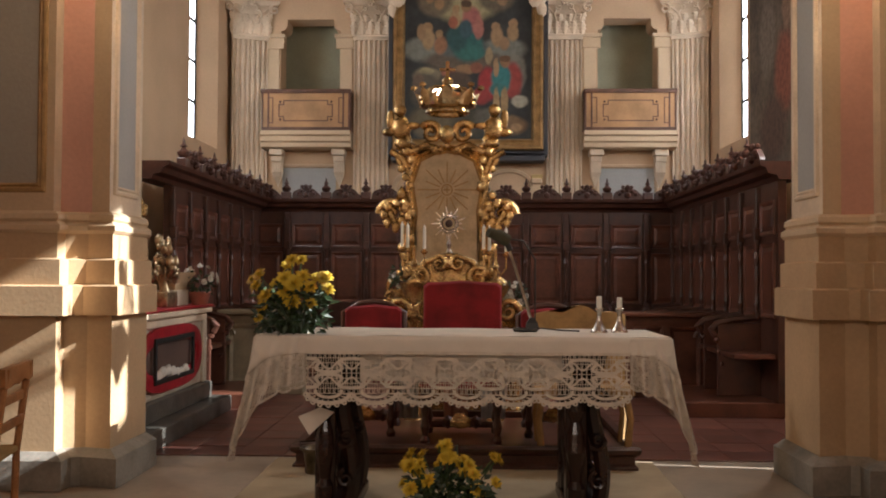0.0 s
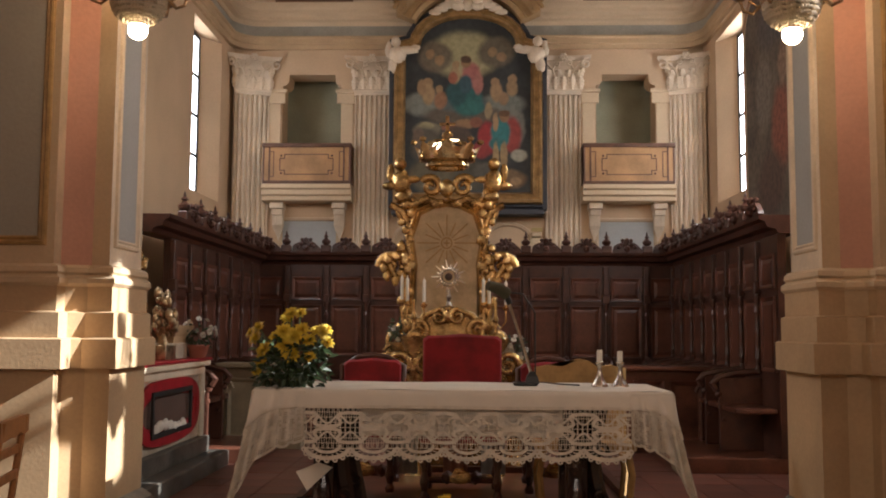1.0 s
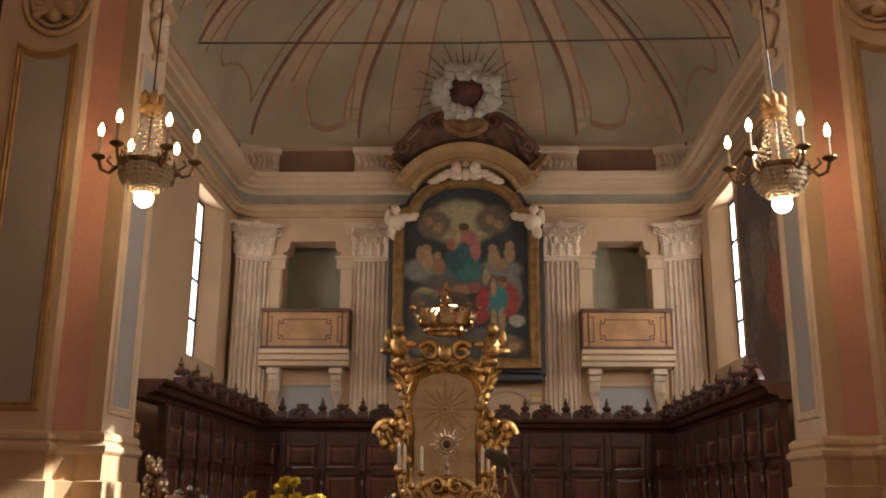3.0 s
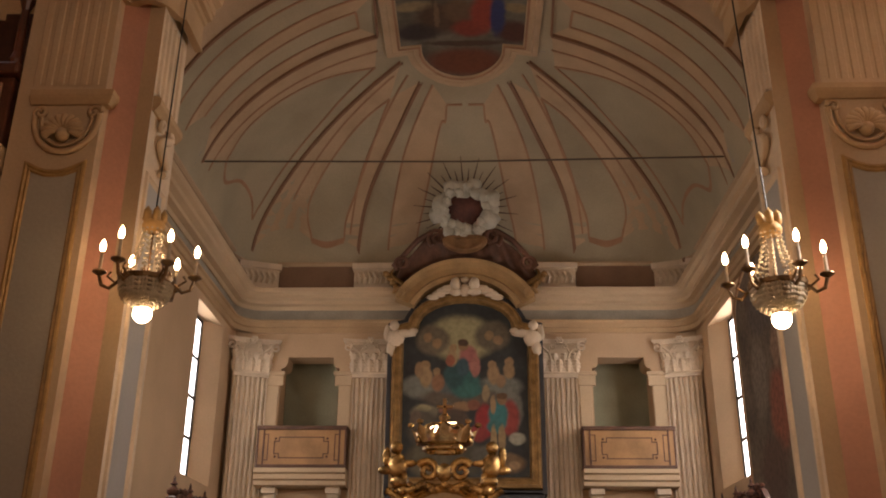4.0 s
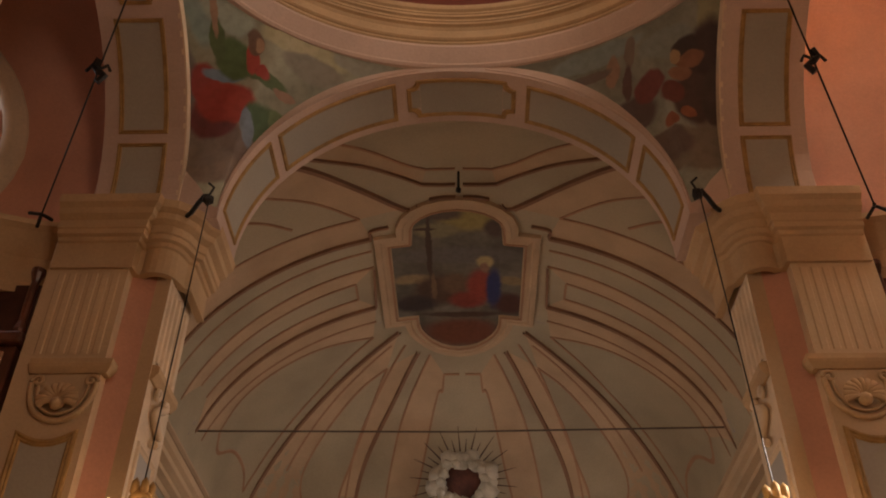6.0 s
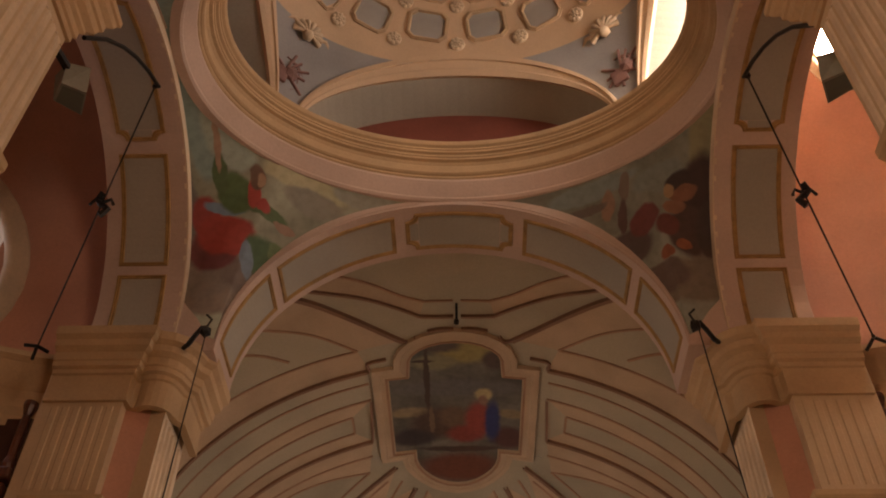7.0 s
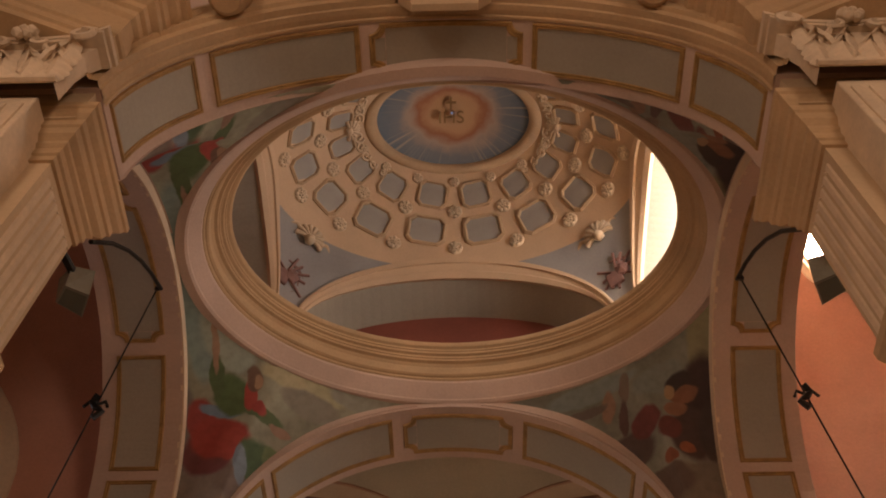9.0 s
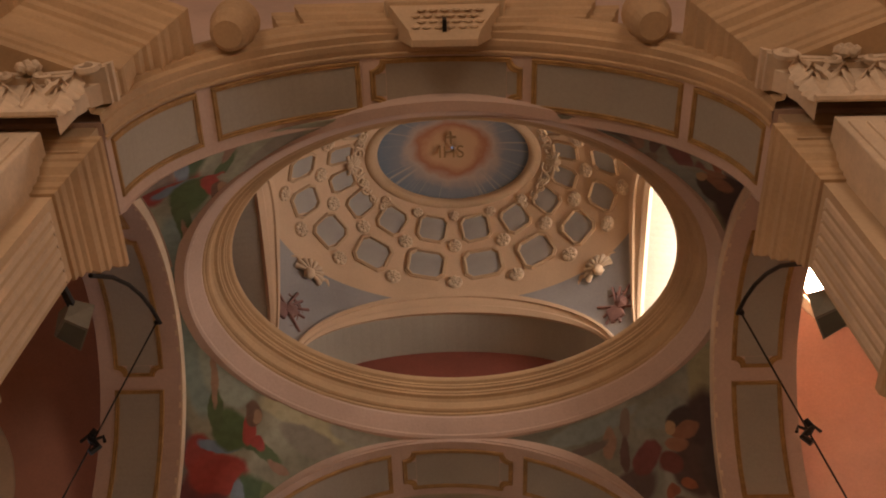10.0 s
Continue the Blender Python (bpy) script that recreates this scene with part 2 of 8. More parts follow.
for i in range(-9, 10):
    for j in range(0, 19):
        x, y = i * TS, 6.85 + TS / 2 + j * TS
        if abs(i) <= 7 and j <= 9:
            t = new("floor_tile", TILEMESH)
            t.parent = chancel_floor
            t.matrix_basis = pose(x, y, rt.uniform(-.0015, .0015), rt.uniform(-.25, .25), rt.uniform(-.25, .25))
        else:
            box(rest, x - TS / 2 + .003, x + TS / 2 - .003, y - TS / 2 + .003, y + TS / 2 - .003, -.02, .006)
tagged(part("far_tiles", rest, TILE, chancel_floor), "dark red floor tiles", kind="stuff")

# ---- chancel walls ----
for s in (-1, 1):
    bm = bmesh.new()
    for y0, y1, z0, z1 in ((6.5, 8.15, 0, 7), (8.15, 8.75, 0, 3.3), (8.15, 8.75, 4.75, 7), (8.75, 11.95, 0, 7), (11.95, 13.30, 0, 3.10), (11.95, 13.30, 5.42, 7)):
        box(bm, s * CH_X, s * (CH_X + 0.75), y0, y1, z0, z1)
    far = [(CH_X, 13.30), (CH_X + .24, 12.92), (CH_X + .75, 12.92), (CH_X + .75, 14.4), (CH_X, 14.4)]
    grid(bm, [[(s * x, y, z) for x, y in far + far[:1]] for z in (0, 7.0)])
    structure("wall_west" if s < 0 else "wall_east", bm, PEACH, "peach plastered side wall of the chancel", "wall")
bm = bmesh.new()
NICHE = ((-2.79, -1.90), (1.94, 2.82))
xs = [-4.3, NICHE[0][0], NICHE[0][1], NICHE[1][0], NICHE[1][1], 4.3]
for i in range(5):
    if i in (1, 3):
        box(bm, xs[i], xs[i + 1], CH_Y1, CH_Y1 + 0.4, 0, 3.3)
        box(bm, xs[i], xs[i + 1], CH_Y1, CH_Y1 + 0.4, 5.15, 7.2)
    else:
        box(bm, xs[i], xs[i + 1], CH_Y1, CH_Y1 + 0.4, 0, 7.2)
for x0, x1 in NICHE:
    for a, b in ((x0, 1), (x1, -1)):
        pts = [(a, 5.15), (a, 4.98), (a + b * .035, 4.985), (a + b * .07, 5.01), (a + b * .09, 5.05), (a + b * .095, 5.15)]
        grid(bm, [[(x, y, z) for x, z in pts + pts[:1]] for y in (CH_Y1 + .002, CH_Y1 + .4)])
        cap(bm, [(x, CH_Y1 + .002, z) for x, z in pts])
structure("wall_north", bm, PEACH, "peach plastered end wall of the chancel", "wall")
SAGE = mat("sage_plaster", (0.42, 0.40, 0.26), 0.85, var=0.12, scale=1.5)
bm = bmesh.new()
for x0, x1 in NICHE:
    box(bm, x0 - .3, x1 + .3, CH_Y1 + 0.75, CH_Y1 + .8, 3.0, 5.5)
    for sx in (x0 - .3, x1 + .25):
        box(bm, sx, sx + .05, CH_Y1 + .4, CH_Y1 + .75, 3.0, 5.5)
    box(bm, x0 - .3, x1 + .3, CH_Y1 + .4, CH_Y1 + .75, 5.5, 5.55)
    box(bm, x0 - .3, x1 + .3, CH_Y1 + .4, CH_Y1 + .75, 2.95, 3.0)
structure("wall_niche_back", bm, SAGE, "dim sage green wall inside the choir niches", "wall")

# entablature round the chancel
RC = 0.45


def chancel_path(inset=0.0, n=8):
    a, y = CH_X - inset, CH_Y1 - inset
    r = RC
    pts = [(a, CH_Y0, 0), (a, y - r, 0)]
    pts += [(a - r + r * math.cos(radians(90 * k / n)), y - r + r * math.sin(radians(90 * k / n)), 0) for k in range(1, n)]
    pts += [(a - r, y, 0)]
    left = [(-x, yy, 0) for x, yy, _ in reversed(pts)]
    return [Vector(p) for p in pts + left]


def entablature(name, z, prof, material, label):
    bm = bmesh.new()
    sweep(bm, [p + Vector((0, 0, z)) for p in chancel_path()], prof)
    return structure(name, bm, material, label, "moulding")


entablature("trim_architrave", COR_Z0, [(-.05, 0), (.05, 0), (.05, .07), (.08, .08), (.08, .15), (.11, .17), (.11, .19), (-.05, .19)], OCHRE, "ochre architrave moulding round the chancel")
entablature("trim_frieze", COR_Z0 + .19, [(-.05, 0), (.04, 0), (.04, .17), (-.05, .17)], FRIEZE, "grey painted frieze round the chancel")
entablature("trim_cornice", COR_Z0 + .36, [(-.05, 0), (.06, 0), (.08, .05), (.16, .07), (.17, .11), (.25, .14), (.26, .19), (.31, .22), (.33, .28), (-.05, .28)], CREAM, "cream cornice round the chancel")
BROWNPL = mat("brown_attic_plaster", (0.30, 0.18, 0.11), 0.8, var=0.12, scale=1.5)
entablature("wall_attic", COR_Z1, [(-.06, 0), (.02, 0), (.02, .46), (-.06, .46)], BROWNPL, "brown painted attic band over the cornice")
entablature("trim_attic", COR_Z1 + .46, [(-.06, 0), (.03, 0), (.06, .03), (.06, .06), (-.06, .06)], RIB, "cream line over the attic")

# ---- vault ----
V_Z, V_B = 6.62, 2.12


def plan_r(phi):
    """Distance from the vault's pole to the chancel wall."""
    c, s = abs(math.cos(phi)), math.sin(phi)
    a, b, r = CH_X, CH_Y1 - V_Y, 0.9
    d = min(a / max(c, 1e-9), b / max(s, 1e-9))
    x, y = d * c, d * s
    if x > a - r and y > b - r:
        qa, qb, qc = 1.0, -2 * ((a - r) * c + (b - r) * s), (a - r) ** 2 + (b - r) ** 2 - r * r
        d = (-qb + math.sqrt(max(0, qb * qb - 4 * qa * qc))) / 2
    return d


def vault(phi, psi, lift=0.0):
    d = plan_r(phi) * (math.cos(psi) - lift * 0.3)
    return Vector((d * math.cos(phi), V_Y + d * math.sin(phi), V_Z + (V_B - lift) * math.sin(psi)))


def barrel(ang, y, lift=0.0):
    return Vector(((CH_X - lift) * math.cos(ang), y, V_Z + (V_B - lift) * math.sin(ang)))


bm = bmesh.new()
phis = np.linspace(0, math.pi, 61)
grid(bm, [[vault(p, q) for p in phis] for q in np.linspace(0, math.pi / 2 - 0.01, 18)])
grid(bm, [[barrel(a, y) for a in np.linspace(0, math.pi, 41)] for y in np.linspace(CH_Y0 - .1, V_Y, 8)])
ceiling = structure("ceiling", bm, VAULT, "grey-green painted chancel vault with cream ribs", "ceiling", smooth=True)


def crown_z(x, y):
    if y < V_Y:
        k = abs(x) / CH_X
    else:
        k = math.hypot(x, y - V_Y) / plan_r(math.atan2(y - V_Y, x))
    return V_Z + V_B * math.sqrt(max(0.0, 1 - k * k))


RIB_X = 0.035          # the vault's pattern is mirrored about this line


def flow(pts, n=22):
    """A smooth plan curve through a few points."""
    p = [Vector((x + RIB_X, y)) for x, y in pts]
    p = [p[0] * 2 - p[1]] + p + [p[-1] * 2 - p[-2]]
    out = []
    m = len(p) - 3
    for k in range(n + 1):
        q = min(k * m / n, m - 1e-6)
        i, t = int(q), q - int(q)
        a, b, c, d = p[i:i + 4]
        out.append((b * 2 + (c - a) * t + (a * 2 - b * 5 + c * 4 - d) * t * t + (b * 3 - a - c * 3 + d) * t ** 3) / 2)
    return out


def vault_pt(sx, p, lift):
    x, y = RIB_X + sx * p.x, min(p.y, CH_Y1 - .02)
    return Vector((x, y, crown_z(x, y) - lift))


def vault_line(bm, pts, w, lift):
    """A moulding of width w along a plan curve, on both halves of the vault."""
    c = flow(pts)
    for sx in (-1, 1):
        rows = []
        for i, p in enumerate(c):
            d = (c[min(i + 1, len(c) - 1)] - c[max(i - 1, 0)]).normalized()
            q = Vector((-d.y, d.x)) * w / 2
            rows.append([vault_pt(sx, p + q, -.01), vault_pt(sx, p + q * .8, lift), vault_pt(sx, p - q * .8, lift), vault_pt(sx, p - q, -.01)])
        grid(bm, rows)


def vault_band(bm, pa, pb, lift=.006):
    """A broad flat rib between two plan curves."""
    a, b = flow(pa), flow(pb)
    for sx in (-1, 1):
        grid(bm, [[vault_pt(sx, p.lerp(q, k / 4), lift) for k in range(5)] for p, q in zip(a, b)])


def bow(y0, k, x0=1.08, x1=3.46):
    return [(x, y0 + k * x * x) for x in np.linspace(x0, x1, 5)]


ribs, lines, deep = bmesh.new(), bmesh.new(), bmesh.new()
RIB_A, RIB_A2 = bow(9.05, .043, 1.06), bow(8.67, .03, 1.17)
WEDGE = [(1.17, 8.71), (1.64, 8.27), (2.1, 7.98), (2.8, 7.55), (3.45, 7.2)]
DIAG = [(.62, 8.62), (.80, 8.47), (1.3, 8.0), (1.7, 7.64), (2.6, 6.95), (3.1, 6.55)]
DIAG2 = [(.40, 8.20), (.62, 8.05), (1.03, 7.8), (1.54, 7.56), (2.3, 7.15), (3.0, 6.6)]
FRONT = [(.34, 7.96), (.60, 7.84), (1.0, 7.55), (1.5, 7.28), (2.2, 6.9)]
P_LO, P_HI = bow(9.62, .06), bow(10.50, .055, 1.12)
P_LO2, P_HI2 = bow(9.88, .06, 1.34, 3.3), bow(10.24, .055, 1.34, 3.3)
MID = bow(10.86, .05, 1.15)
F_TOP = [(1.22, 11.31), (2.04, 11.27), (2.91, 11.46), (3.32, 11.75)]
F_LOW = [(1.22, 11.31), (1.72, 11.85), (2.2, 12.42), (3.0, 13.2), (3.3, 13.42)]
F_END = [(3.32, 11.75), (3.40, 12.1), (3.28, 12.5), (3.26, 13.1), (3.3, 13.42)]
E_A = [(.85, 11.27), (1.95, 12.41), (2.83, 13.27), (3.32, 13.67)]
E_B = [(.60, 11.78), (1.03, 12.74), (1.52, 13.59), (1.69, 13.97)]
E_C = [(.43, 11.85), (.87, 12.93), (1.07, 13.53), (1.21, 13.97)]
PA_L = [(1.08, 12.12), (1.54, 12.53), (2.33, 13.45), (2.50, 13.75), (2.44, 13.93)]
PA_R = [(1.08, 12.12), (1.44, 13.01), (1.70, 13.53), (1.88, 13.80), (1.92, 13.93)]
PC = [(.24, 12.24), (.27, 12.55), (.34, 12.60), (.58, 13.53), (.76, 13.94)]
for a, b in ((RIB_A2, RIB_A), (WEDGE, DIAG), (DIAG2, FRONT), (P_HI, F_TOP), (E_A, PA_L), (PA_R, E_B), (E_C, PC), (P_LO, P_LO2), (P_HI2, P_HI)):
    vault_band(ribs, a, b)
for c in (RIB_A, P_HI, E_A, E_B, DIAG):
    vault_line(deep, c, .055, .05)
for c in (DIAG2, [(1.08, 9.69), (1.10, 10.1), (1.12, 10.57)], [(1.06, 9.10), (1.06, 8.96), (.84, 8.92)], [(.01, 8.22), (.2, 8.22), (.40, 8.20)], [(.01, 8.44), (.16, 8.44), (.32, 8.47)], [(.62, 8.62), (.52, 8.64), (.46, 8.56)]):
    vault_line(deep, c, .035, .04)
for c in (RIB_A2, WEDGE, FRONT, P_LO, P_LO2, P_HI2, MID, F_TOP, F_LOW, F_END, E_C, PA_L, PA_R, PC, [(.01, 7.96), (.2, 7.96), (.34, 7.96)], [(1.34, 9.98), (1.34, 10.15), (1.34, 10.34)], [(.01, 12.24), (.12, 12.24), (.24, 12.24)], [(1.92, 13.93), (2.2, 13.95), (2.44, 13.93)],
          bow(9.30, .05), [(.78, 11.62), (1.25, 12.6), (1.62, 13.35), (1.82, 13.9)], [(.98, 11.6), (1.9, 12.62), (2.7, 13.55)], [(1.95, 8.62), (2.3, 8.30), (2.9, 7.98), (3.4, 7.85)]):
    vault_line(lines, c, .030, .018)
tagged(part("rib", ribs, RIB, ceiling), "cream painted ribs and borders", kind="stuff")
tagged(part("rib_line", lines, RUST, ceiling), "rust-brown painted rib lines", kind="stuff")
tagged(part("rib_moulding", deep, DEEPRUST, ceiling), "dark brown raised rib mouldings", kind="stuff")

# ceiling painting: quatrefoil canvas on the crown
CP_Y = 10.08
loop = [(.56, -.80), (.84, -.80), (.84, .80), (.58, .80)]
loop += [(.56 * math.cos(a), 1.08 + .36 * math.sin(a)) for a in np.linspace(.1, math.pi - .1, 11)]
loop += [(-.58, .80), (-.84, .80), (-.84, -.80), (-.56, -.80)]
loop += [(.56 * math.cos(a), -.95 + .62 * math.sin(a)) for a in np.linspace(math.pi + .1, 2 * math.pi - .1, 13)]
LAND = [(0.1, 1.3, 0.4, 0.28, (0.36, 0.3, 0.11)), (-0.3, 1.05, 0.3, 0.15, (0.27, 0.25, 0.14)), (-0.22, 1.36, 0.28, 0.13, (0.12, 0.09, 0.07)), (0.45, 1.1, 0.17, 0.2, (0.1, 0.07, 0.055)), (0, 0.55, 0.9, 0.18, (0.15, 0.14, 0.125)), (-0.62, 0.06, 0.32, 0.11, (0.32, 0.25, 0.14)), (0.68, 0.02, 0.22, 0.11, (0.3, 0.23, 0.12)), (-0.4, 0.7, 0.04, 0.75, (0.07, 0.045, 0.03)), (-0.45, 1.08, 0.16, 0.03, (0.08, 0.05, 0.035)), (-0.3, -0.2, 0.36, 0.36, (0.1, 0.06, 0.04)), (-0.08, -0.05, 0.2, 0.25, (0.16, 0.1, 0.06))]
MOURNERS = [(-0.36, -0.12, 0.04, 0.3, (0.2, 0.13, 0.08)), (-0.63, -0.5, 0.32, 0.2, (0.05, 0.04, 0.04)), (0.66, -0.5, 0.26, 0.26, (0.09, 0.035, 0.03)), (0.08, -0.42, 0.26, 0.2, (0.26, 0.05, 0.035)), (0.25, -0.12, 0.19, 0.4, (0.32, 0.06, 0.04)), (0.43, -0.15, 0.11, 0.46, (0.03, 0.045, 0.15)), (0.31, 0.42, 0.12, 0.13, (0.52, 0.42, 0.2)), (0.31, 0.3, 0.06, 0.12, (0.3, 0.17, 0.11)), (0, -1.2, 0.6, 0.36, (0.17, 0.055, 0.03)), (0, -0.76, 0.6, 0.07, (0.08, 0.05, 0.035))]
SKYP = painting("ceiling_canvas", (0.20, 0.185, 0.145), LAND + MOURNERS, 0.5, .07, 2.2, .25, (1.2, .62))


def crown(x, y, h):
    yy = CP_Y - y
    a = math.acos(max(-1, min(1, x / CH_X)))
    z = barrel(a, yy).z if yy < V_Y else vault(math.atan2(yy - V_Y, x) if x or yy > V_Y else 1.57, math.acos(min(1, math.hypot(x, yy - V_Y) / plan_r(math.atan2(yy - V_Y, x))))).z
    return Vector((x, yy, z - 0.035 - h))


canvas = thing("ceiling_painting", "dark quatrefoil painting in a cream stucco frame on the vault", "painting", pose(0.04, CP_Y, 8.68, 90))
inv = canvas.matrix_basis.inverted()
bm = bmesh.new()
fill_loop(bm, loop, lambda x, y, h: inv @ (crown(x, y, h) * 1.0), 0.0)
part("canvas", bm, SKYP, canvas)
bm = bmesh.new()
flat_frame(bm, loop, [(-.20, -.03), (-.19, .02), (-.12, .03), (-.10, .01), (-.03, .03), (0, .03), (0.01, .0)], lambda x, y, h: inv @ crown(x, y, h))
part("frame", bm, RIB, canvas, "cream stucco frame")
bm = bmesh.new()
flat_frame(bm, loop, [(-.035, .02), (-.03, .042), (-.01, .042), (0, .02)], lambda x, y, h: inv @ crown(x, y, h))
part("gilt_fillet", bm, RUST, canvas)

# ---- chancel piers, arch and crossing ----
PIER_C = 0.04          # the piers stand evenly about this line
PLAN = [(3.12, 5.80), (2.546, 5.80), (2.546, 5.905), (2.37, 5.965), (2.243, 5.93), (2.243, 6.50)]


def pier_sweep(bm, s, plan, z, prof):
    pts = [Vector((PIER_C + s * x, y, z)) for x, y in plan]
    if s > 0:
        pts.reverse()
    sweep(bm, pts, [(-o, h) for o, h in prof])


def prism(bm, s, plan, z0, z1, mats):
    n = len(plan)
    for i in range(n - 1):
        (xa, ya), (xb, yb) = plan[i], plan[i + 1]
        cap(bm, [(PIER_C + s * xa, ya, z0), (PIER_C + s * xb, yb, z0), (PIER_C + s * xb, yb, z1), (PIER_C + s * xa, ya, z1)], mats[i])


def chancel_pier(s):
    pier = thing("pier_west" if s < 0 else "pier_east", "cream crossing pier with pink stucco recess and panelled faces", "pier", kind="structure")
    body = bmesh.new()
    core = PLAN + [(3.18, 6.50), (3.18, 5.80)]
    prism(body, s, core + core[:1], 0, 6.4, [0, 2, 1, 0, 2, 0, 0, 0])
    lower = bmesh.new()
    part("shaft", body, (CREAM, PINK, WHITE), pier)
    pier_sweep(lower, s, PLAN, 0.0, [(-.02, .20), (.05, .20), (.05, 1.06), (-.02, 1.06)])
    pier_sweep(lower, s, PLAN, 1.06, [(-.02, 0), (.12, 0), (.12, .18), (.10, .19), (-.02, .19)])
    pier_sweep(lower, s, PLAN, 1.25, [(-.02, 0), (.08, 0), (.08, .155), (.05, .165), (.05, .32), (-.02, .32)])
    part("pedestal", lower, OCHRE, pier, "ochre painted pedestal")
    bm = bmesh.new()
    pier_sweep(bm, s, PLAN, 1.57, [(-.02, 0), (.055, 0), (.075, .02), (.075, .05), (.05, .065), (.04, .075), (.055, .09), (.05, .12), (.02, .14), (-.02, .14)])
    part("base_moulding", bm, CREAM, pier)
    bm = bmesh.new()
    pier_sweep(bm, s, PLAN, 0, [(-.02, 0), (.13, 0), (.13, .18), (.06, .225), (-.02, .225)])
    part("plinth", bm, STONE, pier, "grey worn stone plinth")
    bm = bmesh.new()
    soft = [(3.16, 5.80), (2.54, 5.80), (2.53, 5.88)] + [(2.375 + .15 * math.cos(radians(a)), 6.02 + .15 * math.sin(radians(a))) for a in (318, 300, 282, 264, 246, 228, 210, 192)] + [(2.20, 6.08), (2.16, 6.12), (2.16, 6.55)]
    pier_sweep(bm, s, soft, 5.70, [(-.03, 0), (.03, 0), (.03, .025), (.015, .03), (.015, .25), (.035, .26), (.045, .29), (.08, .30), (.085, .34), (.10, .35), (.10, .42), (.15, .45), (.16, .50), (.20, .53), (.21, .60), (-.03, .60)])
    part("entablature", bm, OCHRE, pier, "ochre moulded entablature with a rounded corner")
    # front face: panel, shell, ledge and fluted frieze
    fy = 5.80
    place = lambda x, z, h: Vector((PIER_C + s * x, fy - h, z))
    lp = [(2.63, 1.86), (3.00, 1.86)]
    top = [(3.00, 4.27), (2.95, 4.245), (2.88, 4.22), (2.815, 4.215), (2.75, 4.22), (2.68, 4.245), (2.63, 4.27)]
    panel(pier, lp + top, place, GREY, GOLDLINE)
    bm = bmesh.new()
    cxs, czs = 2.78, 4.55
    for k in range(11):
        a = radians(-15 + 21 * k)
        d = Vector((math.cos(a), math.sin(a)))
        tube(bm, [place(cxs + d.x * q * .13, czs - .02 + d.y * q * .11, .02 + .05 * math.sin(q * 2.6)) for q in (.15, .4, .65, .9, 1.0)], .022, 6, lambda t: .5 + t)
    blob(bm, place(cxs, czs - .05, .05), .05, 2)
    part("shell", bm, OCHRE, pier, "ochre stucco shell", smooth=True)
    bm = bmesh.new()
    for k in range(2):
        tube(bm, [place(cxs + (.23 - .05 * k) * math.cos(a), czs + .10 + (.27 - .05 * k) * math.sin(a), .02) for a in np.linspace(math.pi * .97, math.pi * 2.03, 24)], .022 - .008 * k, 6)
    for sg in (-1, 1):
        tube(bm, [place(cxs + sg * (.19 + .05 * (1 - t / 9) * math.cos(t)), czs + .14 + .05 * (1 - t / 9) * math.sin(t), .025) for t in np.linspace(0, 8, 18)], .016, 5)
    part("shell_border", bm, OCHRE, pier, "curled stucco border", smooth=True)
    bm = bmesh.new()
    pier_sweep(bm, s, [(3.06, 5.80), (2.52, 5.80), (2.52, 5.86)], 4.76, [(-.02, 0), (.02, 0), (.05, .04), (.06, .06), (.06, .10), (.02, .115), (-.02, .115)])
    part("ledge", bm, OCHRE, pier)
    bm = bmesh.new()
    for k in range(6):
        x = 2.60 + .085 * k
        grid(bm, [[place(x + o, z, h) for o, h in ((0, 0), (.008, .008), (.05, .008), (.058, 0))] for z in (4.93, 5.66)])
    part("fluting", bm, CREAM, pier)
    # face towards the opening
    place2 = lambda y, z, h: Vector((PIER_C + s * (2.243 - h), y, z))
    panel(pier, [(6.02, 1.86), (6.38, 1.86), (6.38, 4.30), (6.02, 4.30)], place2, BLUEGREY, WHITE)
    bm = bmesh.new()
    tube(bm, [place2(6.2 + .09 * math.sin(t * 1.6), 4.40 + .07 * t, .04) for t in np.linspace(0, 5, 22)], .035, 6)
    for q in (-.10, .10):
        tube(bm, [place2(6.2 + q + .05 * (1 - t / 9) * math.cos(t), 4.74 + .06 * (1 - t / 9) * math.sin(t), .035) for t in np.linspace(0, 8, 18)], .02, 5)
    part("console", bm, WHITE, pier, "white stucco scroll", smooth=True)
    bm = bmesh.new()
    pier_sweep(bm, s, [(2.243, 5.94), (2.243, 6.48)], 4.80, [(-.02, 0), (.02, 0), (.06, .05), (.06, .10), (.02, .12), (-.02, .12)])
    part("ledge", bm, OCHRE, pier)
    bm = bmesh.new()
    for k in range(5):
        y = 5.97 + .1 * k
        grid(bm, [[place2(y + o, z, h) for o, h in ((0, 0), (.01, .018), (.05, .018), (.06, 0))] for z in (4.96, 5.66)])
    part("fluting", bm, WHITE, pier)


for s in (-1, 1):
    chancel_pier(s)


def arch_block(name, a, b, z, y0, y1, half, top, material, label):
    bm = bmesh.new()
    pts = [(half, 0)] + arc(a, b, 40) + [(-half, 0)]
    for y in (y0, y1):
        grid(bm, [[(s, y, z + h) for s, h in pts], [(max(-half, min(half, s)), y, top) for s, h in pts]])
    grid(bm, [[(s, y, z + h) for s, h in arc(a, b, 40)] for y in (y0, y1)])
    for q in (-1, 1):
        cap(bm, [(q * a, y0, z), (q * half, y0, z), (q * half, y1, z), (q * a, y1, z)])
    return structure(name, bm, material, label, "arch")


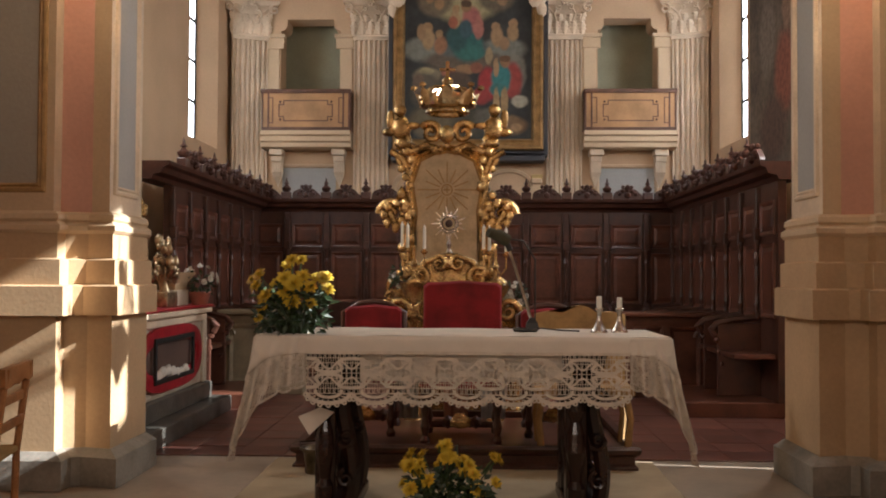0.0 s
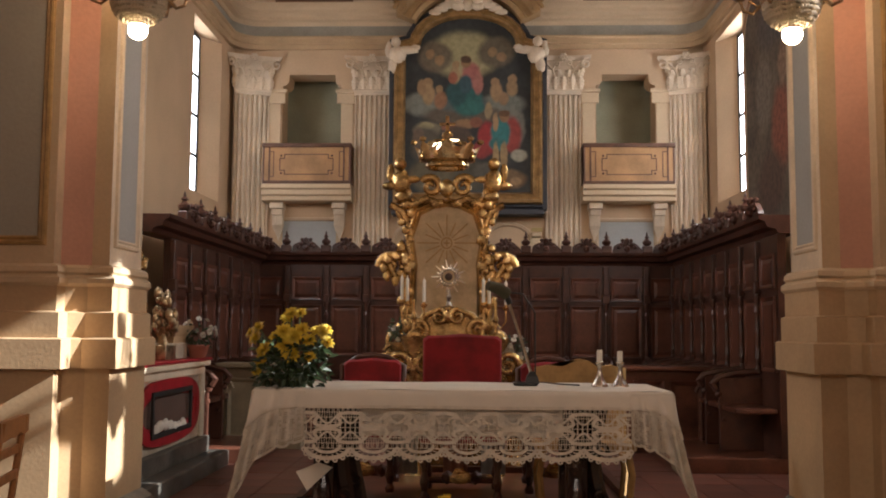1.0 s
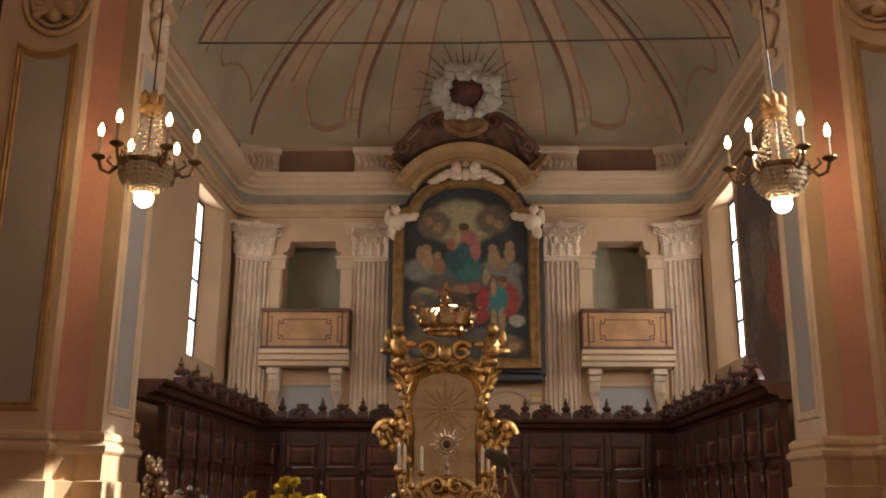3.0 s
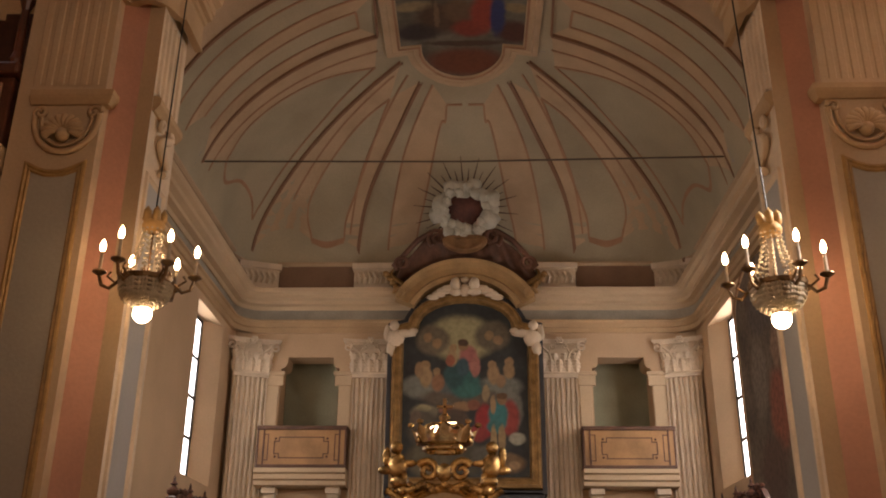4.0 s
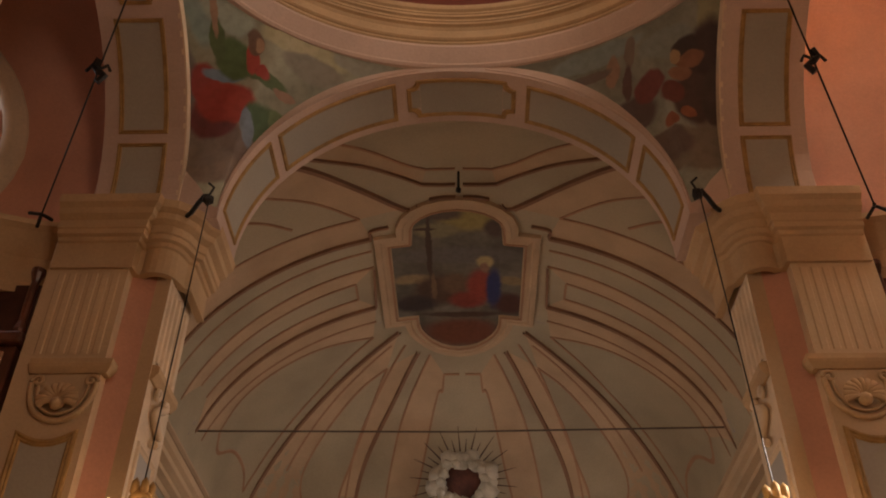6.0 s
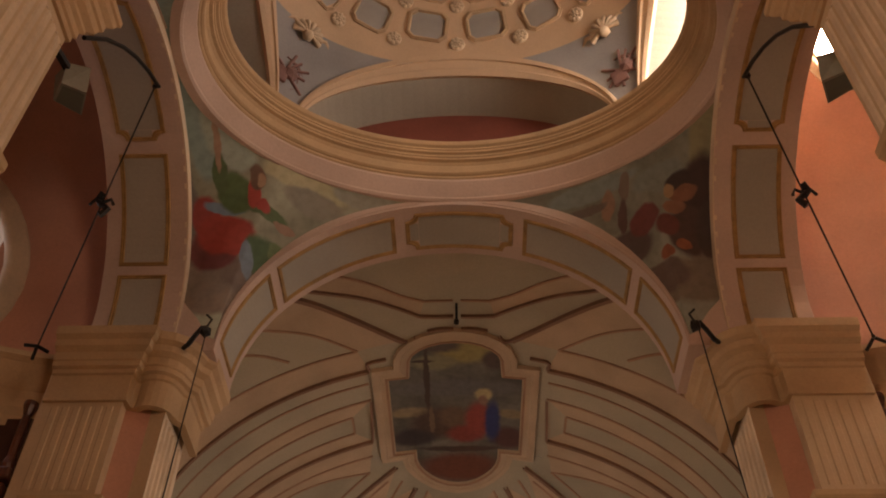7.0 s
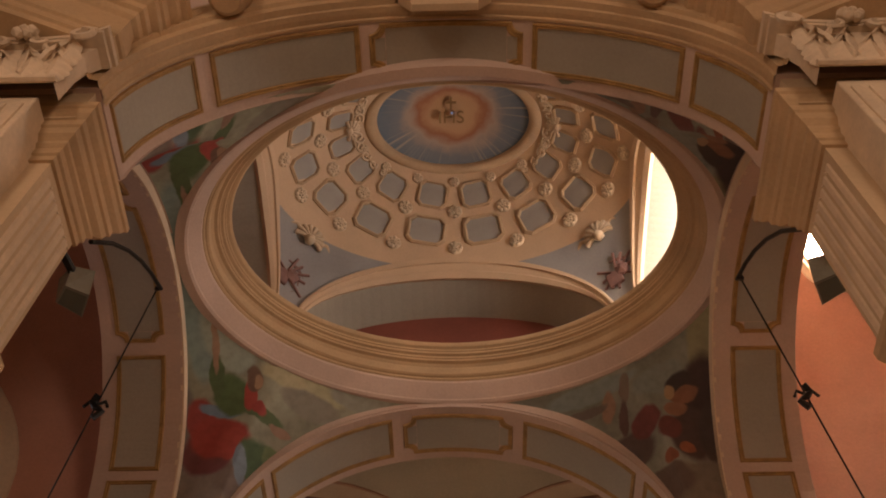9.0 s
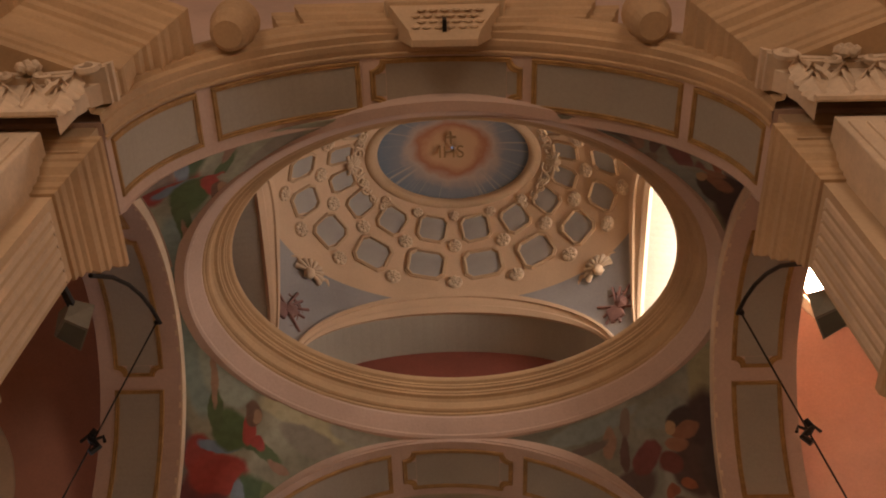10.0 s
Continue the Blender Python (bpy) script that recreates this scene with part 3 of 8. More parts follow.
PINKISH = mat("pale_pink_plaster", (0.60, 0.45, 0.36), 0.8, var=0.08, scale=1.3)
chancel_arch = arch_block("arch_chancel", ARCH_A, ARCH_B, ARCH_Z, 5.86, 6.5, 3.0, 8.9, PINKISH, "pale pink plastered chancel arch with grey soffit panels")


def soffit_panels(parent, fn, spans, w0, w1, material, line, radius=1.9):
    """Panels on a soffit; fn(angle, across, rise); a span's last value hollows its corners."""
    wm, hw = (w0 + w1) / 2, (w1 - w0) / 2
    for a0, a1, notch in spans:
        am, ha = (a0 + a1) / 2, (a1 - a0) / 2 * radius

        def loop(d, h):
            X, Y = ha - d, hw - d
            pts = []
            for sx, sy, q0 in ((1, -1, 180), (1, 1, 270), (-1, 1, 0), (-1, -1, 90)):
                for k in range(6):
                    q = radians(q0 - 90 * k / 5)
                    r = notch if notch else .001
                    pts.append((sx * X + r * math.cos(q), sy * Y + r * math.sin(q)))
            fine = []
            for i, p in enumerate(pts):
                q = pts[(i + 1) % len(pts)]
                m = 14 if abs(p[0] - q[0]) > .25 else 1
                fine += [(p[0] + (q[0] - p[0]) * k / m, p[1] + (q[1] - p[1]) * k / m) for k in range(m)]
            return [fn(am + x / radius, wm + y, h) for x, y in fine]
        bm = bmesh.new()
        xs = np.linspace(a0 + (notch + .004) / radius, a1 - (notch + .004) / radius, 14)
        grid(bm, [[fn(a, w, .004) for a in xs] for w in np.linspace(w0, w1, 4)])
        if notch:
            for e0, e1 in ((a0, a0 + notch / radius), (a1 - notch / radius, a1)):
                grid(bm, [[fn(a, w, .004) for a in (e0, e1)] for w in np.linspace(w0 + notch, w1 - notch, 3)])
        ob = part("soffit_panel", bm, material, parent)
        bm = bmesh.new()
        grid(bm, [loop(d, h) for d, h in ((-.034, 0), (-.028, .018), (-.016, .018), (-.012, .008), (-.004, .014), (.004, .014), (.008, .003))], closed_u=True)
        part("moulding", bm, line, ob)


def chancel_soffit(a, w, h):
    return Vector(((ARCH_A - h) * math.cos(a), w, ARCH_Z + (ARCH_B - h) * math.sin(a)))


SPANS = [(radians(p), radians(q), .09 if p == 73 else 0) for p, q in ((6, 28.5), (34, 68), (73, 102), (107, 143), (148, 174))]
soffit_panels(chancel_arch, chancel_soffit, SPANS, 5.98, 6.38, GREY, GOLDLINE)
nave_arch = arch_block("arch_nave", 2.03, 1.56, 6.66, NEAR_Y0, NEAR_Y1, 4.0, 9.6, PINKISH, "pale pink plastered nave arch with grey soffit panels")


def nave_soffit(a, w, h):
    return Vector(((2.03 - h) * math.cos(a), w, 6.66 + (1.56 - h) * math.sin(a)))


soffit_panels(nave_arch, nave_soffit, [(radians(p), radians(q), .08 if p == 73 else 0) for p, q in ((4, 29.5), (34.5, 69), (73, 104), (108, 141), (147, 176))], 2.29, 2.63, GREY, GOLDLINE)
bm = bmesh.new()
rows = []
for d, h in ((-.012, -.12), (-.014, -.10), (-.004, -.09), (-.012, -.05), (-.012, -.01), (.0, .0), (.0, .05), (.05, .06), (.06, .09), (.13, .10), (.15, .13), (.20, .13), (.22, .0)):
    rows.append([((2.03 + d) * math.cos(a), NEAR_Y0 - h, 6.66 + (1.56 + d) * math.sin(a)) for a in np.linspace(0, math.pi, 49)])
grid(bm, rows)
part("archivolt", bm, OCHRE, nave_arch, "ochre moulded archivolt")

# side arches and transept niches
for s in (-1, 1):
    bm = bmesh.new()
    XI, XO = 2.28, 2.98
    for x in (XI, XO):
        pts = [(SIDE_A + 1.2, 0)] + arc(SIDE_A, SIDE_B, 32) + [(-SIDE_A - 1.2, 0)]
        if x == XO:
            grid(bm, [[(s * x, SIDE_Y + q, SIDE_Z + h) for q, h in pts], [(s * x, SIDE_Y + q, 9.5) for q, h in pts]])
    grid(bm, [[(s * x, SIDE_Y + q, SIDE_Z + h) for q, h in arc(SIDE_A, SIDE_B, 32)] for x in (XI, XO)])
    side = structure("arch_side_west" if s < 0 else "arch_side_east", bm, PINKISH, "pale pink plastered side arch of the crossing", "arch")

    def side_soffit(a, w, h):
        return Vector((s * w, SIDE_Y + (SIDE_A - h) * math.cos(a), SIDE_Z + (SIDE_B - h) * math.sin(a)))
    soffit_panels(side, side_soffit, [(radians(p), radians(q), .08 if p == 66 else 0) for p, q in ((4, 22), (27, 60), (66, 114), (120, 153), (158, 176))], 2.46, 2.82, GREY, GOLDLINE)
    bm = bmesh.new()
    rows = []
    for d, h in ((-.0, .02), (0, -.012), (.10, -.012), (.11, .02)):
        rows.append([(s * (XI + h), SIDE_Y + (SIDE_A + d) * math.cos(a), SIDE_Z + (SIDE_B + d) * math.sin(a)) for a in np.linspace(0, math.pi, 41)])
    grid(bm, rows)
    part("arch_edge", bm, WHITE, side, "white painted arch edge")
    # rounded niche behind, with a half dome
    bm = bmesh.new()
    R, D = 2.05, 2.1
    ths = np.linspace(-math.pi / 2, math.pi / 2, 33)
    zs = [0, 1.5, 3.6, 4.35, 5.74, 6.4]
    lower = lambda t, z: (s * (XO + D * math.cos(t)), SIDE_Y + R * math.sin(t), z)
    c0, c1, r0, r1 = (21, 25, 8, 10) if s > 0 else (20, 25, 0, 3)
    fs = grid(bm, [[lower(t, z) for t in ths] for z in zs])
    if s > 0:
        low = lambda c: 4.35 < c.z < 5.74 and 4.60 < c.y < 5.36
        bmesh.ops.delete(bm, geom=[f for f in fs if low(f.calc_center_median())], context="FACES")
    rows = [[(s * (XO + D * math.cos(t) * math.cos(q)), SIDE_Y + R * math.sin(t) * math.cos(q), 6.4 + 3.1 * math.sin(q)) for t in ths] for q in np.linspace(0, math.pi / 2 - .02, 14)]
    fs = grid(bm, rows)
    nc = len(ths) - 1
    gone = [f for i, f in enumerate(fs) if r0 <= i // nc <= r1 and c0 <= i % nc <= c1]
    bmesh.ops.delete(bm, geom=gone, context="FACES")
    nich = structure("wall_transept_west" if s < 0 else "wall_transept_east", bm, PINK, "rounded pink plastered transept niche with half dome", "wall", smooth=True)
    qs = np.linspace(0, math.pi / 2 - .02, 14)
    q0, q1, t0, t1 = qs[r0], qs[r1 + 1], ths[c0], ths[c1 + 1]
    bm = bmesh.new()
    loopw = []
    for k in range(28):
        a = 2 * math.pi * k / 28
        loopw.append(((t0 + t1) / 2 + (t1 - t0) / 2 * 1.12 * math.cos(a) * 1.05, (q0 + q1) / 2 + (q1 - q0) / 2 * 1.1 * math.sin(a)))
    dome_pt = lambda t, q, h: Vector((s * (XO + (D - h) * math.cos(t) * math.cos(q)), SIDE_Y + (R - h) * math.sin(t) * math.cos(q), 6.4 + (3.1 - h) * math.sin(q)))
    rows = []
    for k, h in ((.80, -.25), (1.0, .0), (1.02, .07), (1.12, .08), (1.16, .04), (1.28, .05), (1.32, 0)):
        rows.append([dome_pt((t0 + t1) / 2 + (t - (t0 + t1) / 2) * k, (q0 + q1) / 2 + (q - (q0 + q1) / 2) * k, h) for t, q in loopw])
    grid(bm, rows, closed_u=True)
    part("window_frame", bm, WHITE, nich, "white moulded window surround", smooth=True)
    bm = bmesh.new()
    cap(bm, [dome_pt((t0 + t1) / 2 + (t - (t0 + t1) / 2) * .95, (q0 + q1) / 2 + (q - (q0 + q1) / 2) * .95, -.12) for t, q in loopw])
    part("pane", bm, PANE_SUN if s > 0 else PANE_DIM, nich, "window pane glowing in place of daylight")
    # entablature of the niche
    bm = bmesh.new()
    p = [Vector((s * (XO + D * math.cos(t)), SIDE_Y + R * math.sin(t), 5.74)) for t in ths]
    if s < 0:
        p.reverse()
    sweep(bm, p, [(-.03, 0), (.05, 0), (.05, .10), (.08, .17), (.06, .34), (.12, .43), (.19, .53), (.23, .57), (.23, .62), (-.03, .62)])
    part("cornice", bm, OCHRE, nich, "ochre moulded cornice")

# ---- pendentives and ring ----
RX, RY, RZ, RCY = 2.25, 1.595, 8.10, 4.245
rcx, rcy = RING[0], 4.30
GREENP = (0.44, 0.45, 0.33)
SKY_A = [(-0.4, 0.66, 0.16, 0.3, (0.24, 0.33, 0.3)), (-0.2, 0.62, 0.22, 0.14, (0.33, 0.39, 0.32)), (0.45, 0.6, 0.4, 0.1, (0.45, 0.42, 0.26)), (0.5, 0.47, 0.26, 0.1, (0.26, 0.25, 0.2)), (0.95, 0.62, 0.3, 0.08, (0.3, 0.31, 0.25)), (-0.18, -0.42, 0.3, 0.17, (0.27, 0.215, 0.17)), (-0.3, -0.24, 0.26, 0.2, (0.24, 0.2, 0.165)), (0.02, -0.26, 0.22, 0.14, (0.19, 0.145, 0.12)), (-0.46, 0.1, 0.09, 0.24, (0.18, 0.165, 0.15))]
SEAT_A = [(-0.42, -0.12, 0.14, 0.16, (0.25, 0.21, 0.18)), (-0.26, -0.06, 0.19, 0.16, (0.17, 0.05, 0.05)), (-0.34, 0.16, 0.1, 0.12, (0.33, 0.06, 0.05)), (-0.2, 0.05, 0.2, 0.15, (0.36, 0.055, 0.04)), (-0.12, 0, 0.1, 0.12, (0.4, 0.065, 0.045)), (0.07, -0.06, 0.14, 0.15, (0.07, 0.13, 0.06)), (0.12, 0.02, 0.06, 0.08, (0.14, 0.2, 0.09)), (-0.05, -0.12, 0.035, 0.12, (0.2, 0.26, 0.32)), (-0.22, 0.23, 0.14, 0.035, (0.19, 0.27, 0.36))]
SAINT_A = [(-0.14, 0.33, 0.14, 0.12, (0.09, 0.15, 0.055)), (-0.25, 0.4, 0.05, 0.1, (0.09, 0.14, 0.055)), (0.06, 0.25, 0.12, 0.05, (0.09, 0.14, 0.06)), (-0.03, 0.36, 0.05, 0.11, (0.42, 0.07, 0.05)), (0.03, 0.28, 0.05, 0.05, (0.38, 0.06, 0.045)), (-0.01, 0.46, 0.055, 0.08, (0.17, 0.1, 0.065)), (0.015, 0.455, 0.03, 0.05, (0.38, 0.24, 0.15)), (-0.26, 0.52, 0.022, 0.1, (0.36, 0.23, 0.15)), (0.16, 0.21, 0.07, 0.03, (0.32, 0.2, 0.14))]
FRESCO_L = painting("fresco_green_red", GREENP, SKY_A[:5] + [(-.22 + (x + .20) * 1.3, .08 + (z - .12) * 1.22, a * 1.32, b * 1.25, col) for x, z, a, b, col in SKY_A[5:] + SEAT_A + SAINT_A], .7, .05, 1.2, .25, (1.10, .82))
SKY_B = [(0.4, 0.62, 0.14, 0.3, (0.3, 0.28, 0.16)), (-0.55, 0.56, 0.4, 0.08, (0.22, 0.27, 0.25)), (0.02, 0.45, 0.22, 0.12, (0.22, 0.25, 0.22)), (0.15, -0.38, 0.28, 0.18, (0.21, 0.17, 0.125)), (0.36, -0.16, 0.16, 0.22, (0.2, 0.165, 0.125)), (-0.02, -0.32, 0.2, 0.14, (0.14, 0.1, 0.08)), (-0.22, 0.02, 0.17, 0.15, (0.1, 0.07, 0.06)), (-0.34, 0.4, 0.05, 0.1, (0.3, 0.19, 0.13)), (-0.5, 0.42, 0.16, 0.035, (0.15, 0.12, 0.1)), (-0.22, 0.48, 0.04, 0.1, (0.2, 0.15, 0.12)), (-0.24, 0.28, 0.035, 0.12, (0.12, 0.07, 0.06))]
SAINT_B = [(-0.1, 0.18, 0.1, 0.1, (0.17, 0.05, 0.045)), (0.3, 0.22, 0.17, 0.26, (0.06, 0.034, 0.03)), (0.2, 0.02, 0.15, 0.2, (0.085, 0.05, 0.042)), (0.36, 0.02, 0.1, 0.2, (0.075, 0.05, 0.042)), (0.16, 0.38, 0.09, 0.07, (0.05, 0.032, 0.028)), (0.19, 0.3, 0.1, 0.05, (0.26, 0.12, 0.065)), (0.12, 0.22, 0.09, 0.05, (0.28, 0.14, 0.08)), (0.06, 0.08, 0.09, 0.09, (0.16, 0.045, 0.035)), (0.16, -0.08, 0.06, 0.05, (0.32, 0.11, 0.05)), (0.04, -0.14, 0.05, 0.05, (0.26, 0.09, 0.045)), (0.09, 0.34, 0.035, 0.05, (0.4, 0.26, 0.14))]
FRESCO_R = painting("fresco_brown", (0.33, 0.345, 0.275), SKY_B[:3] + [(.17 + (x - .15) * 1.18, .06 + (z - .10) * 1.15, a * 1.2, b * 1.18, col) for x, z, a, b, col in SKY_B[3:] + SAINT_B], .7, .05, 1.2, .25, (1.10, .82))


def pend_point(sx, sy, u, v):
    """u in 0..1 from the side arch to the front arch, v from the arches up to the ring."""
    th = u * math.pi / 2
    top = Vector((rcx + sx * RX * math.cos(th), RCY + sy * RY * math.sin(th), RZ))
    if sy > 0:
        fa, fb, fz, fy = ARCH_A + .03, ARCH_B + .03, ARCH_Z, 5.87
    else:
        fa, fb, fz, fy = 2.06, 1.56, 6.66, NEAR_Y1 - .01
    if u < 0.5:
        a = math.pi / 2 * (1 - u * 2)
        low = Vector((sx * 2.285, SIDE_Y + sy * (SIDE_A + .11) * math.cos(a), SIDE_Z + (SIDE_B + .11) * math.sin(a)))
        if sy > 0:
            low.x += sx * .14 * math.cos(a)
    else:
        a = math.pi / 2 * (u - .5) * 2
        low = Vector((sx * fa * math.cos(a), fy, fz + fb * math.sin(a)))
    p = low.lerp(top, v)
    c = Vector((rcx, RCY, p.z))
    bul = 0.10 * math.sin(math.pi * v) * math.sin(math.pi * u)
    return p + (p - c).normalized() * bul


for sx, sy, fm, name in ((-1, 1, FRESCO_L, "north_west"), (1, 1, FRESCO_R, "north_east"), (-1, -1, FRESCO_L, "south_west"), (1, -1, FRESCO_R, "south_east")):
    ctr = pend_point(sx, sy, .5, .62)
    at = Matrix.Translation(ctr)
    bm = bmesh.new()
    us = list(np.linspace(0, 1, 41))
    grid(bm, [[pend_point(sx, sy, u, v) - ctr for u in us] for v in np.linspace(0, 1, 12)])
    ob = structure("wall_pendentive_" + name, bm, fm, "pendentive frescoed with seated figures on clouds", "fresco", smooth=True)
    ob.matrix_basis = at
    bm = bmesh.new()
    for v0, v1 in ((.0, .05),):
        rows = []
        for u in us[2:-2]:
            a, b = pend_point(sx, sy, u, v0), pend_point(sx, sy, u, v1)
            rows.append([a - ctr, a.lerp(Vector((rcx, RCY, a.z - .3)), .012) - ctr, b.lerp(Vector((rcx, RCY, b.z - .3)), .012) - ctr, b - ctr])
        grid(bm, rows)
    e = part("border", bm, PINKISH, ob, "pale pink painted border")
ring_path = [Vector((rcx + RX * math.cos(t), RCY + RY * math.sin(t), RZ)) for t in np.linspace(0, 2 * math.pi, 96, endpoint=False)]


def ring(name, prof, material, label):
    bm = bmesh.new()
    sweep(bm, ring_path, prof, closed=True)
    return structure(name, bm, material, label, "moulding", smooth=False)


ring("trim_ring_lower", [(-.10, -.05), (-.02, -.05), (.0, -.03), (.0, -.01), (.085, .12), (.085, .15), (-.10, .15)], PINKISH, "pale pink band under the dome's ring")
ring("trim_ring", [(-.4, .15), (.09, .15), (.10, .16), (.10, .18), (.115, .185), (.13, .20), (.13, .215), (.12, .22), (.125, .30), (.145, .33), (.175, .34), (.18, .36), (.19, .365), (.19, .39), (.215, .40), (.22, .42), (.23, .425), (.23, .445), (.255, .46), (.265, .48), (.27, .50), (-.4, .52)], OCHRE, "ochre moulded ring cornice under the dome")

# ---- dome ----
DA, DB, DZ, DH = 2.16, 1.38, 8.58, 2.60


def dome_at(t, p, lift=0.0):
    return Vector((rcx + (DA - lift) * math.cos(t) * math.cos(p), rcy + (DB - lift) * math.sin(t) * math.cos(p), DZ + (DH - lift) * math.sin(p)))


LUN = [(math.pi / 2, radians(44)), (0.0, radians(35)), (math.pi, radians(35)), (-math.pi / 2, radians(44))]


def lun_top(t):
    for c, w in LUN:
        d = (t - c + math.pi) % (2 * math.pi) - math.pi
        if abs(d) < w:
            return 0.435 * (1 - (d / w) ** 2) ** 0.62
    return 0.0


ts = np.linspace(0, 2 * math.pi, 145)
bm = bmesh.new()
ps = list(np.linspace(0, 1, 10))
rows = [[dome_at(t, lun_top(t) + (0.5 - lun_top(t)) * q) for t in ts] for q in ps]
DOMEBLUE = mat("dome_spandrel", (0.36, 0.36, 0.36), 0.8, var=0.08, scale=1.5)
DOMECREAM = mat("dome_cream", (0.68, 0.50, 0.33), 0.75, var=0.06, scale=1.6)
grid(bm, rows, mi=0)
grid(bm, [[dome_at(t, p) for t in ts] for p in np.linspace(.5, 1.16, 10)], mi=1)
dome = structure("ceiling_dome", bm, (DOMEBLUE, DOMECREAM), "oval cream dome with blue-grey coffers and rosettes", "ceiling", smooth=True)
# arch bands, deep soffits and backs of the lunettes
for i, (c, w) in enumerate(LUN):
    tt = [c + w * math.sin(k) for k in np.linspace(-math.pi / 2, math.pi / 2, 41)]
    edge = lambda d, h: [dome_at(t + (t - c) / w * d * .3, lun_top(min(max(t, c - w + 1e-6), c + w - 1e-6)) + d * math.sqrt(max(0, 1 - ((t - c) / w) ** 2)) * .9 + d * .12, h) for t in tt]
    bm = bmesh.new()
    grid(bm, [edge(d, h) for d, h in ((0.0, -.02), (0.0, .03), (.035, .045), (.045, .03), (.085, .035), (.09, .055), (.12, .05), (.125, .0))])
    part("lunette_band", bm, DOMECREAM, dome, "cream moulded arch band", smooth=False)
    out = Vector((math.cos(c), math.sin(c), 0))
    bm = bmesh.new()
    front = edge(0, -.01)
    back = [p + out * 0.40 + Vector((0, 0, -.12)) for p in front]
    grid(bm, [front, back])
    part("lunette_soffit", bm, GREY, dome)
    if i == 1:
        bm = bmesh.new()
        grid(bm, [back, [Vector((p.x, p.y, DZ - .02)) for p in back]])
        part("lunette_pane", bm, PANE_DOME, dome, "lunette window glowing in place of daylight")
    else:
        bm = bmesh.new()
        base = [Vector((p.x, p.y, DZ - .02)) for p in back]
        grid(bm, [back, base])
        part("lunette_back", bm, RED, dome, "dark red lunette wall")
# top: gilded rim and painted glory
PT = 1.16
bm = bmesh.new()
grid(bm, [[dome_at(t, PT + dp, h) for t in ts] for dp, h in ((-.06, -.01), (-.055, .03), (-.03, .05), (-.01, .05), (0.0, .02), (.01, .0))])
part("dome_rim", bm, RIB, dome, "cream moulded rim", smooth=True)


def glory_material():
    m = bpy.data.materials.new("glory_painting")
    m.use_nodes = True
    n, l = m.node_tree.nodes, m.node_tree.links
    b = n["Principled BSDF"]
    b.inputs["Roughness"].default_value = 0.8
    tc, mp = n.new("ShaderNodeTexCoord"), n.new("ShaderNodeMapping")
    mp.inputs["Scale"].default_value = (1.0, 1.27, 0.0)
    l.new(tc.outputs["Object"], mp.inputs["Vector"])
    ln = n.new("ShaderNodeVectorMath")
    ln.operation = "LENGTH"
    l.new(mp.outputs[0], ln.inputs[0])
    nz = n.new("ShaderNodeTexNoise")
    nz.inputs["Scale"].default_value, nz.inputs["Detail"].default_value = 5.0, 6
    l.new(tc.outputs["Object"], nz.inputs["Vector"])
    nrm = n.new("ShaderNodeVectorMath")
    nrm.operation = "NORMALIZE"
    l.new(mp.outputs[0], nrm.inputs[0])
    rays = n.new("ShaderNodeTexNoise")
    rays.inputs["Scale"].default_value, rays.inputs["Detail"].default_value = 22.0, 3
    l.new(nrm.outputs[0], rays.inputs["Vector"])
    add = n.new("ShaderNodeMath")
    add.operation = "MULTIPLY_ADD"
    l.new(nz.outputs["Fac"], add.inputs[0])
    add.inputs[1].default_value = 0.25
    l.new(ln.outputs["Value"], add.inputs[2])
    ramp = n.new("ShaderNodeValToRGB")
    e = ramp.color_ramp.elements
    e[0].position, e[0].color = 0.10, (0.55, 0.36, 0.20, 1)
    e[1].position, e[1].color = 0.95, (0.13, 0.17, 0.22, 1)
    for pos, col in ((.40, (.52, .32, .18)), (.50, (.36, .15, .08)), (.60, (.42, .33, .27)), (.72, (.20, .22, .25))):
        k = e.new(pos)
        k.color = (*col, 1)
    l.new(add.outputs[0], ramp.inputs["Fac"])
    rr = n.new("ShaderNodeValToRGB")
    rr.color_ramp.elements[0].position, rr.color_ramp.elements[1].position = .56, .68
    l.new(rays.outputs["Fac"], rr.inputs["Fac"])
    lim = n.new("ShaderNodeMapRange")
    lim.inputs[1].default_value, lim.inputs[2].default_value, lim.inputs[3].default_value, lim.inputs[4].default_value = .4, .6, 0, .55
    l.new(ln.outputs["Value"], lim.inputs[0])
    mul = n.new("ShaderNodeMath")
    mul.operation = "MULTIPLY"
    l.new(rr.outputs[0], mul.inputs[0])
    l.new(lim.outputs[0], mul.inputs[1])
    mx = n.new("ShaderNodeMix")
    mx.data_type = "RGBA"
    l.new(mul.outputs[0], mx.inputs[0])
    l.new(ramp.outputs[0], mx.inputs[6])
    mx.inputs[7].default_value = (.50, .42, .32, 1)
    l.new(mx.outputs[2], b.inputs["Base Color"])
    return m


bm = bmesh.new()
grid(bm, [[dome_at(t, p, -.01) - Vector((rcx, rcy, 0)) for t in ts] for p in np.linspace(PT - .01, math.pi / 2 - .01, 8)])
gl = part("glory", bm, glory_material(), dome, "painted glory of clouds and rays", smooth=True)
gl.location = (rcx, rcy, 0)
IHS = mat("dark_gold_letters", (0.33, 0.20, 0.08), 0.6, var=.1)


